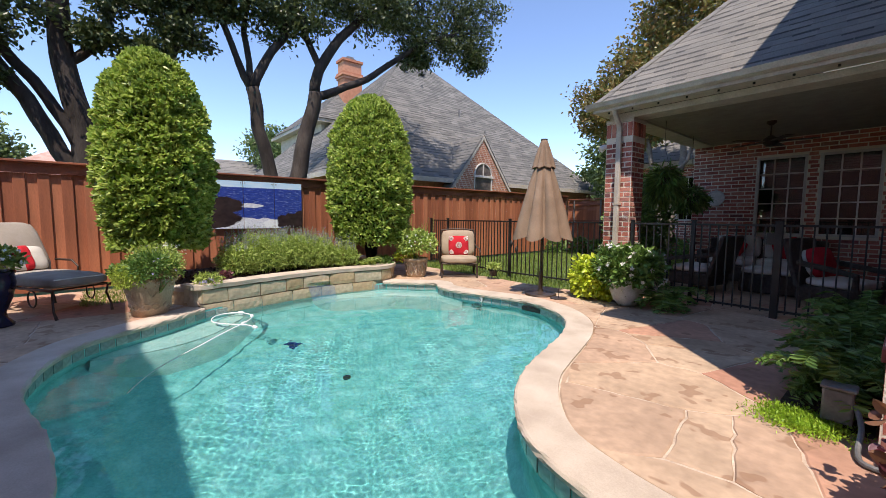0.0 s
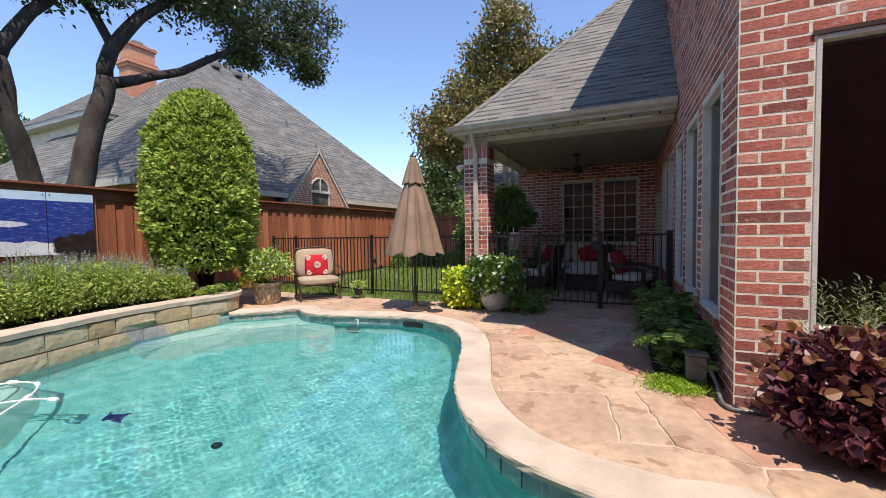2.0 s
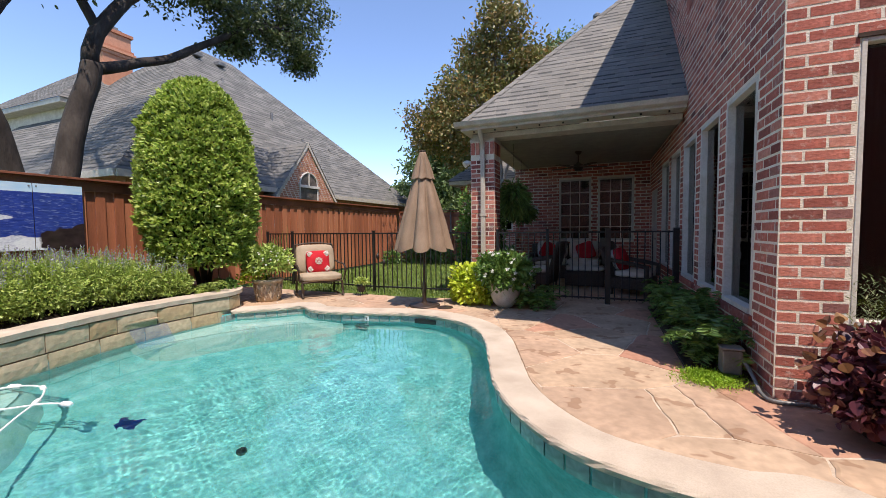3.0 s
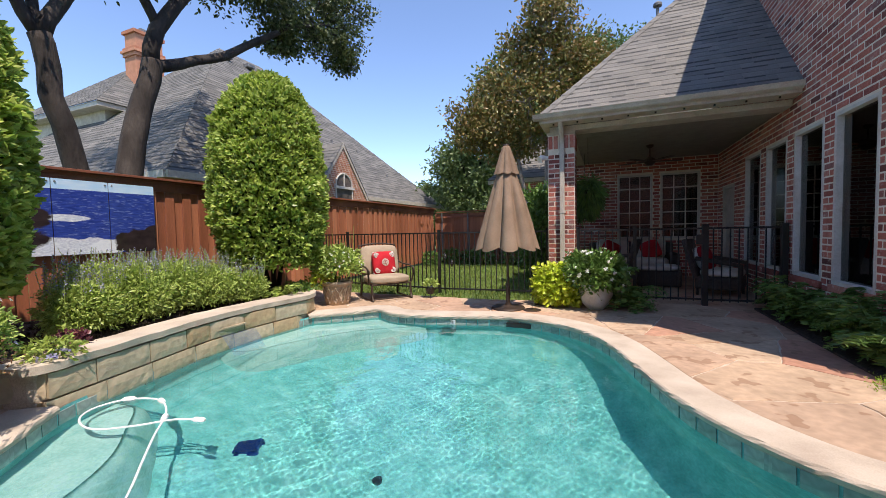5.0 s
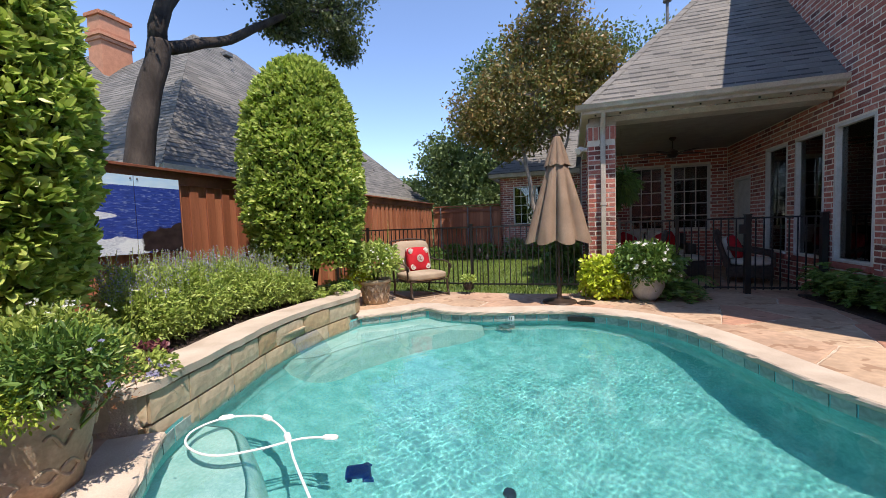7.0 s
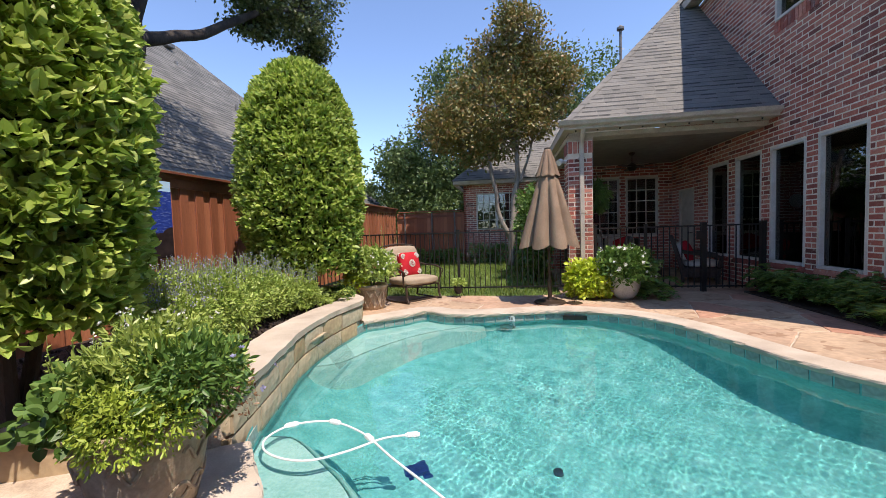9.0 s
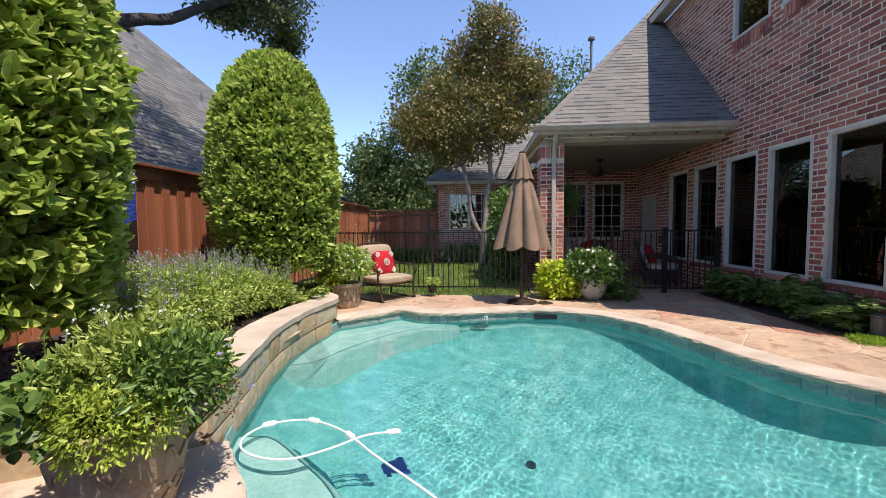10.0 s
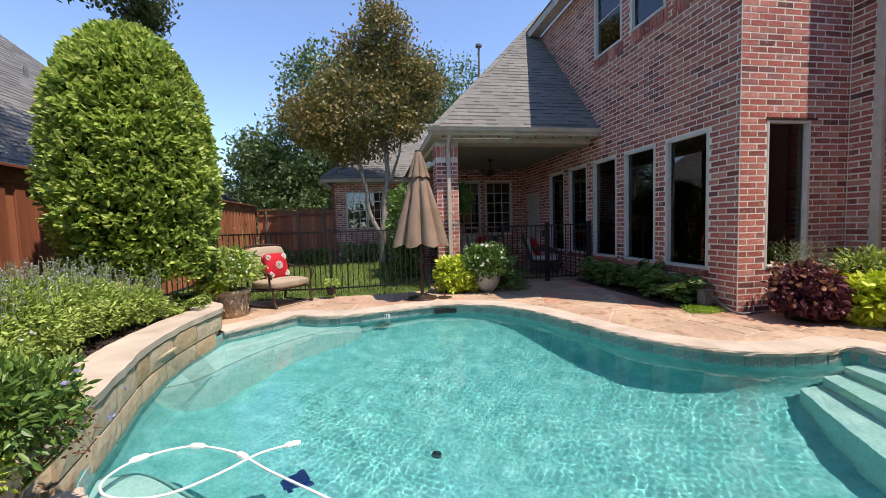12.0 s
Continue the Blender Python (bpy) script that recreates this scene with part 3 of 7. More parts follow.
# unseen wall, added so that the south window reflects something dark
tagged(part("wall_east_yard", boxes(((5.4, -9, 0), (5.52, 2.6, 6.3))), M_BRICK), "unseen plain brick wall added to darken window reflections", "wall", kind="structure")

# column of the porch
column = tagged(new("porch_column"), "square red brick porch column", "column", kind="structure")
CX0, CX1, CY0, CY1 = -3.42, -2.98, 6.74, 7.18
part("core", boxes(((CX0 + 0.0005, CY0 + 0.0005, 0), (CX1 - 0.0005, CY1 - 0.0005, 2.845))), M_MORTAR, column)
part("capital", boxes(((CX0 - 0.012, CY0 - 0.012, 2.846), (CX1 + 0.012, CY1 + 0.012, 2.903)), bevel=0.006), M_TRIM, column, "beige painted cap block")
SOLDIER = 2.6   # upright bricks above this height
for side in range(4):
    c, turn = ((CX0, CY0), (CX1, CY0), (CX1, CY1), (CX0, CY1))[side], side * 90
    d = Vector((math.cos(radians(turn)), math.sin(radians(turn))))
    for i in range(int(SOLDIER / COURSE)):
        ends = ((0.0, 0.22), (0.22, 0.44)) if i % 2 else ((0.0, 0.11), (0.11, 0.33), (0.33, 0.44))
        for p, q in ends:
            ob = link("brick", brick_mesh(q - p - JOINT, M_BRICK_OB, 0.003), None, column)
            ob.matrix_world = pose(c[0] + d.x * (p + JOINT / 2), c[1] + d.y * (p + JOINT / 2), i * COURSE + JOINT / 2, 0, 0, turn)
    for i in range(5):
        bm = box(bmesh.new(), (i * 0.088 + 0.01, -0.012, 2.615), ((i + 1) * 0.088 - 0.01, 0.004, 2.83), 0.002)
        part("brick", bm, M_BRICK_OB, column).matrix_world = pose(c[0], c[1], 0, 0, 0, turn)


# ---- roofs ----
def roof_slope(name, origin, along, up, height, extent, course=0.135, tab=0.26, parent=None, material=M_SHINGLE, lift=0.008):
    """A shingled slope: along the eave, then up the slope; extent(h) gives the ends of the course at h."""
    o, a, u = Vector(origin), Vector(along).normalized(), Vector(up).normalized()
    n = a.cross(u)
    if n.z < 0:
        n = -n
    V, F, B, V2 = [], [], [], []
    steps = int(height / course)
    for i in range(steps):
        h0, h1 = i * course, (i + 1.12) * course
        s0, s1 = extent(h0)
        e0, e1 = extent(min(h1, height))
        B.append((s0, s1, h0))
        if s1 - s0 < 0.05:
            continue
        s = s0 - rng.uniform(0, tab)
        while s < s1:
            w = tab * rng.choice([0.55, 0.8, 1.0, 1.25])
            p, q = max(s, s0), min(s + w, s1)
            s += w
            if q - p < 0.02:
                continue
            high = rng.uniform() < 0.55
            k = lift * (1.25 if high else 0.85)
            # a dark strip below each thick tab paints its shadow line
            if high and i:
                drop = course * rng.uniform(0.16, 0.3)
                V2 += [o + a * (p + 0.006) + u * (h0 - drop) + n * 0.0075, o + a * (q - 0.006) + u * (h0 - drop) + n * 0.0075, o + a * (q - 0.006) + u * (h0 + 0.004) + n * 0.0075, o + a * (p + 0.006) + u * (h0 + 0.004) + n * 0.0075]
            P, Q = max(p, e0), min(q, e1)
            if Q - P < 0.01:
                P = Q = min(max((p + q) / 2, e0), e1)
            m = len(V)
            V += [o + a * p + u * h0 + n * k, o + a * q + u * h0 + n * k, o + a * Q + u * h1 + n * 0.002, o + a * P + u * h1 + n * 0.002,
                  o + a * p + u * h0 - n * 0.005, o + a * q + u * h0 - n * 0.005]
            F += [(m, m + 1, m + 2, m + 3), (m + 4, m + 5, m + 1, m)]
    ob = raw(name, V, F, material, parent)
    tagged(raw("shingle_band", V2, [(m, m + 1, m + 2, m + 3) for m in range(0, len(V2), 4)], M_ROOF_FELT_SHADE, parent), kind="stuff")
    L = [o + a * s + u * h - n * 0.02 for s, _, h in B] + [o + a * s + u * h - n * 0.02 for _, s, h in B[::-1]]
    c = len(B)
    raw("decking", L, [(i, i + 1, 2 * c - 2 - i, 2 * c - 1 - i) for i in range(c - 1)], M_ROOF_FELT_SHADE, parent)
    return tagged(ob, kind="stuff")


PITCH_Z = 1.1
EX, EY, EZ = -3.52, 6.46, 3.14   # the porch eave's corner
slope_len = math.hypot(1, PITCH_Z)
porch_roof = tagged(new("porch_roof"), "grey asphalt shingle hip roof over the porch", "roof", kind="structure")
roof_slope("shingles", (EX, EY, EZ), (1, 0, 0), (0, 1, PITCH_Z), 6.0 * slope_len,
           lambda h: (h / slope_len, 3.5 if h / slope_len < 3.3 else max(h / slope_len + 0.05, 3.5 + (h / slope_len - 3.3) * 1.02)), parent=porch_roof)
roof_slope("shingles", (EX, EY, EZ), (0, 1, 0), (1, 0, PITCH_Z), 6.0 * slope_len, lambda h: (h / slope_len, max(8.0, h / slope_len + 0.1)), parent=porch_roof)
# hip cap
hip = bmesh.new()
for i in range(38):
    d0, d1 = i * 0.16, i * 0.16 + 0.19
    a, b = Vector((EX + d0, EY + d0, EZ + PITCH_Z * d0 + 0.03)), Vector((EX + d1, EY + d1, EZ + PITCH_Z * d1 + 0.018))
    for sx, sy in ((1, 0), (0, 1)):
        w = Vector((sx * 0.13, sy * 0.13, 0))
        hip.faces.new([hip.verts.new(p) for p in (a, a + w, b + w, b)])
part("hip_cap", hip, M_SHINGLE, porch_roof)
# fascia, gutter and soffit
eave = tagged(new("porch_eave"), "beige painted porch eave with gutter", "eave", kind="structure")
part("fascia", boxes(((EX, EY, 3.0), (XW - 0.02, EY + 0.03, 3.13)), ((EX, EY + 0.03, 3.0), (EX + 0.03, 10.9, 3.13))), M_TRIM, eave)
gut = bmesh.new()
for i in range(1):
    P = [(-0.0, 3.045), (-0.03, 3.045), (-0.075, 3.07), (-0.085, 3.1), (-0.105, 3.135), (-0.095, 3.135), (-0.07, 3.1), (0, 3.055)]
    a = [gut.verts.new((EX - 0.1, EY + y, z)) for y, z in P]
    b = [gut.verts.new((XW - 0.02, EY + y, z)) for y, z in P]
    for k in range(len(P)):
        gut.faces.new((a[k], a[(k + 1) % len(P)], b[(k + 1) % len(P)], b[k]))
    gut.faces.new(a)
    gut.faces.new(b[::-1])
part("gutter", gut, M_TRIM, eave, "beige metal gutter")
part("soffit", boxes(((EX + 0.03, EY + 0.03, 3.0), (XW - 0.02, CY0 + 0.02, 3.015)), ((EX + 0.03, CY0 + 0.02, 3.0), (CX0 + 0.02, 10.9, 3.015))), M_TRIM, eave)
part("beam", boxes(((CX0 + 0.03, CY0 + 0.02, 2.905), (XW - 0.02, CY1 - 0.06, 2.996)), ((CX0 + 0.02, CY1 - 0.06, 2.905), (CX1 - 0.05, YB - 0.02, 2.996)), bevel=0.006), M_TRIM, eave, "beige boxed beam")
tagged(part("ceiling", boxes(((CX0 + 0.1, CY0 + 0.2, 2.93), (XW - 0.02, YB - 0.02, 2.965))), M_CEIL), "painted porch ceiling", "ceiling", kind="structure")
# hooks for lights under the eave
for i in range(9):
    x = -3.3 + i * 0.38
    bm = tube(bmesh.new(), [(0, 0, 0), (0, 0, -0.025)], 0.014, 8)
    tagged(part("eave_bulb", bm, M_IRON), "small dark string light socket under the eave", "light", "string lights under the porch eave").matrix_world = pose(x, EY + 0.1, 3.0)

# downspout on the column, with brackets
spout = thing("downspout", (-3.18, CY0 - 0.045, 0), "beige metal downspout strapped to the brick column", "downspout")
bm = boxes(((-0.04, -0.03, 0.03), (0.04, 0.03, 2.72)), bevel=0.008)
tube(bm, [(0, 0, 2.7), (0, -0.03, 2.8), (0, -0.16, 2.95), (0, -0.2, 3.03)], 0.042, 8)
part("pipe", bm, M_TRIM, spout)
for z in (0.5, 1.5, 2.5):
    part("strap", boxes(((-0.055, -0.036, z), (0.055, 0.044, z + 0.03))), M_TRIM, spout)

# upper storey roof and soffit
upper = tagged(new("main_roof"), "grey shingle roof of the upper storey with boxed eaves", "roof", kind="structure")
part("soffit", boxes(((-0.33, 3.1, 6.3), (XW - 0.02, 10.3, 6.33)), ((XW - 0.02, 3.1, 6.3), (1.65, YS - 0.02, 6.33)), ((1.95, 2.4, 6.3), (7, 2.6, 6.33))), M_TRIM, upper)
part("fascia", boxes(((-0.36, 3.07, 6.27), (-0.33, 10.4, 6.46)), ((-0.33, 3.07, 6.27), (1.65, 3.1, 6.46)), ((1.95, 2.37, 6.27), (7, 2.4, 6.46))), M_TRIM, upper)
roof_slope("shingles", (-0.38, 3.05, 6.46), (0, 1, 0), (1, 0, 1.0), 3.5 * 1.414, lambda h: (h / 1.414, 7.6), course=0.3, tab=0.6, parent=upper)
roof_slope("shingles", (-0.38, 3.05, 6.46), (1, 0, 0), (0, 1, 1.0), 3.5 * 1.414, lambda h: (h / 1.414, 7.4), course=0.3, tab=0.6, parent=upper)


# ---- windows ----
def window(name, origin, turn, w, h, cols=1, rows=1, label="white framed window", blind=0.0, depth=0.1, frame_w=0.045, panes=True):
    """A framed window, its sill at the origin, facing its own -y."""
    t = tagged(new(name), label, "window", kind="structure")
    t.matrix_world = pose(*origin, 0, 0, turn)
    f = frame_w
    part("window_frame", boxes(((0, -0.005, 0), (f, depth, h)), ((w - f, -0.005, 0), (w, depth, h)), ((f, -0.005, h - f), (w - f, depth, h)), ((f, -0.02, 0), (w - f, depth, f)), bevel=0.004), M_WHITE, t)
    pw, ph = (w - 2 * f) / cols, (h - 2 * f) / rows
    for i in range(1, cols):
        part("glazing_bar", boxes(((f + i * pw - 0.012, depth - 0.05, f), (f + i * pw + 0.012, depth - 0.02, h - f))), M_WHITE, t)
    for i in range(1, rows):
        part("glazing_bar", boxes(((f, depth - 0.051, f + i * ph - 0.012), (w - f, depth - 0.019, f + i * ph + 0.012))), M_WHITE, t)
    g = part("pane", boxes(((f, depth - 0.037, f), (w - f, depth - 0.033, h - f))), M_GLASS, t)
    g.visible_shadow = False
    if blind:
        bm = bmesh.new()
        for i in range(int(h * blind / 0.05)):
            box(bm, (f, depth + 0.03, h - f - i * 0.05 - 0.042), (w - f, depth + 0.036, h - f - i * 0.05))
        part("blind", bm, M_CREAM, t, "cream slatted blind")
    return t


for a, b, c, d in LOWER:
    window("window_lower", (XW, b, c), -90, b - a, d - c, label="tall white framed picture window in the brick wall")
    sill = boxes(((XW - 0.03, a - 0.02, c - 0.085), (XW + 0.1, b + 0.02, c - 0.004)), bevel=0.006)
    tagged(part("window_sill", sill, M_BRICK_OB), "red brick rowlock sill under a tall window", "sill", kind="structure")
for a, b, c, d in UPPER:
    window("window_upper", (XW, b, c), -90, b - a, d - c, 1, 2, "white framed sash window of the upper storey", blind=0.0)
    for i in range(int((b - a + 0.1) / 0.081)):
        y = a - 0.05 + i * 0.081
        bm = boxes(((XW - 0.012, y + 0.007, c - 0.2), (XW + 0.05, y + 0.074, c - 0.006)), bevel=0.003)
        tagged(part("sill_brick", bm, M_BRICK_OB), "upright red sill brick below an upper window", "brick", "upright sill bricks", kind="structure")
window("window_south", (SWIN[0], YS, SWIN[2]), 0, SWIN[1] - SWIN[0], SWIN[3] - SWIN[2], frame_w=0.03, label="white framed window in the sunlit brick wall")
tagged(part("lintel", boxes(((SWIN[0] - 0.02, YS - 0.014, SWIN[3] + 0.002), (SWIN[1] + 0.1, YS + 0.1, SWIN[3] + 0.03))), M_BRONZE), "brown steel lintel over the window", "lintel", kind="structure")
for a, b, c, d in PWIN:
    window("window_porch", (a, YB, c), 0, b - a, d - c, 3, 5, "white muntin window on the porch with a raised blind", blind=0.22)
window("window_back_wing", (BWIN[0], 14.3, BWIN[2]), 0, 0.77, BWIN[3] - BWIN[2], 3, 4, "white muntin window of the back wing")
window("window_back_wing", (BWIN[0] + 0.78, 14.3, BWIN[2]), 0, 0.77, BWIN[3] - BWIN[2], 3, 4, "white muntin window of the back wing")

door = tagged(new("door_1"), "pale painted porch door with a glass light", "door", kind="structure")
part("door_leaf", boxes(((XW + 0.05, DOOR[0] + 0.06, 0.03), (XW + 0.09, DOOR[1] - 0.06, 2.04))), M_TRIM, door)
part("door_frame", boxes(((XW - 0.01, DOOR[0], 0.02), (XW + 0.11, DOOR[0] + 0.06, 2.1)), ((XW - 0.01, DOOR[1] - 0.06, 0.02), (XW + 0.11, DOOR[1], 2.1)), ((XW - 0.01, DOOR[0] + 0.06, 2.04), (XW + 0.11, DOOR[1] - 0.06, 2.1))), M_TRIM, door)
part("door_handle", tube(bmesh.new(), [(XW + 0.05, 9.68, 1.0), (XW - 0.02, 9.68, 1.0), (XW - 0.02, 9.78, 1.0)], 0.011, 8), M_BRONZE, door)

# rooms behind the glass, their dimness put into a dark wall colour
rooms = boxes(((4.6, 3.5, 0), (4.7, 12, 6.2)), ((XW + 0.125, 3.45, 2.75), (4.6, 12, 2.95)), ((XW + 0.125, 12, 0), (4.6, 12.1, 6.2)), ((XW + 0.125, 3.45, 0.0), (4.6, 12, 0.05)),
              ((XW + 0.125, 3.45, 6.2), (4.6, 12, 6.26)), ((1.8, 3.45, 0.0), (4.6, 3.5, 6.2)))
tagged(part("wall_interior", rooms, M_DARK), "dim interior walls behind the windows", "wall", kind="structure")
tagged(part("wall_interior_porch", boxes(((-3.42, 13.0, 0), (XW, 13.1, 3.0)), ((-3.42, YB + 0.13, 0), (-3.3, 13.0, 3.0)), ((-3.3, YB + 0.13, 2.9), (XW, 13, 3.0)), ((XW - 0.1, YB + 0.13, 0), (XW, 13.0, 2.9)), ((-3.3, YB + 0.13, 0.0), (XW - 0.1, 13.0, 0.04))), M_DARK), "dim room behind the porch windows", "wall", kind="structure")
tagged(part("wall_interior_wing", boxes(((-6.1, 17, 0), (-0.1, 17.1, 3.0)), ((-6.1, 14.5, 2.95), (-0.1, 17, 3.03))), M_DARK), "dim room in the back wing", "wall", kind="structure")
# curtain inside the sunlit window
bm = bmesh.new()
fold = [(SWIN[0] - 0.05 + 0.008 * k, YS + 0.24 + 0.03 * math.sin(k * 0.55) + 0.012 * math.sin(k * 1.3)) for k in range(96)]
lo, hi = [bm.verts.new((x, y, 0.3)) for x, y in fold], [bm.verts.new((x, y, 2.7)) for x, y in fold]
for k in range(95):
    bm.faces.new((lo[k], lo[k + 1], hi[k + 1], hi[k]))
bmesh.ops.solidify(bm, geom=bm.faces[:], thickness=0.004)
tagged(part("curtain", bm, M_DARKRED, None, "", True), "dark maroon curtain hanging behind the window glass", "curtain")
# louvred window across the room
lw = tagged(new("window_shuttered"), "bright shuttered window on the far side of the room", "window", kind="structure")
bm = bmesh.new()
for i in range(14):
    box(bm, (4.54, 10.3, 1.0 + i * 0.09), (4.58, 11.2, 1.07 + i * 0.09))
part("louvre", bm, M_WHITE, lw)

# back wing roof
wing_roof = tagged(new("back_wing_roof"), "grey shingle roof of the back wing", "roof", kind="structure")
part("fascia", boxes(((-6.6, 13.95, 2.95), (-3.0, 13.98, 3.1)), ((-6.6, 13.98, 2.95), (-6.57, 20, 3.1)), ((-6.57, 13.98, 2.95), (-3.0, 14.28, 2.97))), M_TRIM, wing_roof)
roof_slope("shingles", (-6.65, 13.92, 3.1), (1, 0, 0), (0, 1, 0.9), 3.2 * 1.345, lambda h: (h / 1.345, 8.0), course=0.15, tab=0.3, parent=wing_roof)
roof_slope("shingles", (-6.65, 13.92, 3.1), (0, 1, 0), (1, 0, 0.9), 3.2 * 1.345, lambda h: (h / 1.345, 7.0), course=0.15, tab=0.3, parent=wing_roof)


# ---- raised bed with stone wall ----
FRONT = smooth_line([(-6.62, 0.95), (-6.42, 0.98), (-6.28, 1.12), (-6.36, 1.5), (-6.48, 1.98), (-6.65, 2.65), (-6.7, 3.4), (-6.66, 3.9), (-6.64, 4.28), (-6.8, 4.6), (-7.15, 4.85), (-7.6, 4.95), (-8.85, 5.0)], 0.05)
WTOP = 0.31
bed = tagged(new("retaining_wall"), "curved low retaining wall of tan rough limestone blocks", "wall", kind="structure")
run = np.concatenate([[0], np.cumsum(np.linalg.norm(np.diff(FRONT, axis=0), axis=1))])


def along(line, lengths, s):
    return np.array([np.interp(s, lengths, line[:, 0]), np.interp(s, lengths, line[:, 1])])


def strip(name, line, d0, d1, z0, z1, material, parent, label="", rough=0.0):
    """A solid band along a line between two offsets and two heights."""
    a, b = offset_line(line, d0), offset_line(line, d1)
    n = len(line)
    V = [(*p, z) for p, z in [(q, z0) for q in a] + [(q, z1) for q in a] + [(q, z1) for q in b] + [(q, z0) for q in b]]
    V = [(x + rough * noise.noise((x * 8, y * 8, z * 8)), y + rough * noise.noise((y * 8, x * 8, z * 9)), z + 0.5 * rough * noise.noise((x * 6, y * 6, 3))) for x, y, z in V]
    F = []
    for r in range(4):
        for k in range(n - 1):
            F.append((r * n + k, r * n + k + 1, ((r + 1) % 4) * n + k + 1, ((r + 1) % 4) * n + k))
    F += [(0, n, 2 * n, 3 * n), (n - 1, 4 * n - 1, 3 * n - 1, 2 * n - 1)]
    bm = bmesh.new()
    vs = [bm.verts.new(v) for v in V]
    for f in F:
        bm.faces.new([vs[i] for i in f])
    bmesh.ops.recalc_face_normals(bm, faces=bm.faces)
    return part(name, bm, material, parent, label, False)


LOWRUN = smooth_line([(-8.85, 0.45), (-8.0, 0.5), (-7.3, 0.62), (-6.8, 0.85), (-6.5, 1.02)], 0.05)
strip("low_core", LOWRUN, 0.0, 0.24, -0.1, 0.2, M_STONE, bed, "low stone edging", 0.02)
strip("low_cap", LOWRUN, -0.03, 0.27, 0.2, 0.25, M_COPING, bed, "beige cap of the low edging", 0.012)
strip("core", FRONT, 0.03, 0.24, -0.3, WTOP - 0.06, M_JOINT, bed)
strip("cap", FRONT, -0.022, 0.34, WTOP - 0.06, WTOP, M_COPING, bed, "smooth beige concrete cap", 0.012)


def rough_block(l, h, d):
    """A split-faced block with a rugged front."""
    bm = bmesh.new()
    nx, nz = max(3, int(l / 0.06)), 3
    sx, sz = rng.uniform(0, 50, 2)
    grid = [[bm.verts.new((l * i / nx, -(0.012 + 0.012 * abs(noise.noise((sx + i * 0.5, sz + k * 0.8, 0)))) if 0 < i < nx and 0 < k < nz else -0.008, h * k / nz)) for i in range(nx + 1)] for k in range(nz + 1)]
    for k in range(nz):
        for i in range(nx):
            bm.faces.new((grid[k][i], grid[k][i + 1], grid[k + 1][i + 1], grid[k + 1][i]))
    for a, b in (((0, 0, 0), (l, d, 0.0)),):
        back = [bm.verts.new(p) for p in ((0, d, 0), (l, d, 0), (l, d, h), (0, d, h))]
        bm.faces.new([*grid[0]][::-1] + back[:2])
        bm.faces.new([*grid[nz]] + [back[2], back[3]])
        bm.faces.new([r[0] for r in grid] + [back[3], back[0]])
        bm.faces.new([r[nx] for r in grid][::-1] + [back[1], back[2]])
    return bm


for row, (z, h) in enumerate(((-0.16, 0.2), (0.045, 0.2))):
    s = 0.1 * row
    while s < run[-1] - 0.2:
        l = rng.uniform(0.26, 0.62)
        a, b = along(FRONT, run, s), along(FRONT, run, s + l)
        ob = part("stone", rough_block(np.linalg.norm(b - a) - 0.012, h - 0.012, 0.05), M_STONE, bed)
        ob.matrix_world = pose(a[0], a[1], z, 0, 0, math.degrees(math.atan2(*(b - a)[::-1])))
        s += l
soil = bmesh.new()
inner = np.r_[offset_line(FRONT, 0.22), [(-8.85, 0.6), (-7.4, 0.75), (-6.75, 1.0)]]
soil.faces.new([soil.verts.new((x, y, 0.25)) for x, y in inner])
bmesh.ops.triangulate(soil, faces=soil.faces)
tagged(part("bed_soil", soil, M_SOIL), "dark mulch in the raised bed", "soil", kind="structure")
n = 2500
P = np.c_[rng.uniform(-8.7, -6.6, n), rng.uniform(0.4, 4.9, n), np.full(n, 0.255)]
P = P[[inside(inner, x, y) for x, y, _ in P]]
tagged(leaves("mulch_chips", P, np.tile((0.0, 0.0, 0.25), (len(P), 1)), 0.05, 0.025, M_SOIL, spread=1.0), "dark bark chips on the soil", "mulch", kind="stuff")

# ---- flagstone deck ----
deck = tagged(new("deck"), "pinkish tan flagstone paving with mortar joints", "paving", kind="structure")
# mortar bed under the stones, from the pool edge outwards
mort = bmesh.new()
k0 = offset_line(EDGE, -0.2, closed=True)


def clamp_deck(p):
    x, y = p
    x = min(max(x, -8.85), 1.66)
    top = 6.35 if x < -3.45 else 10.84
    if x > -0.02:
        top = 3.28
    y = max(min(y, top), -2.3 if x > -4.6 else -6.0)
    return x, y


D = EDGE - POOL_MID
D = D / np.linalg.norm(D, axis=1)[:, None]
V = [(*p, -0.006) for p in k0]
for f in (0.35, 0.7, 1.2, 2.0, 3.0, 4.5, 7.0, 9.5):
    V += [(*clamp_deck(p + d * f), -0.006) for p, d in zip(k0, D)]
F = [(r * N_EDGE + k, (r + 1) * N_EDGE + k, (r + 1) * N_EDGE + (k + 1) % N_EDGE, r * N_EDGE + (k + 1) % N_EDGE) for r in range(8) for k in range(N_EDGE)]
raw("mortar_bed", V, F, M_JOINT, deck)


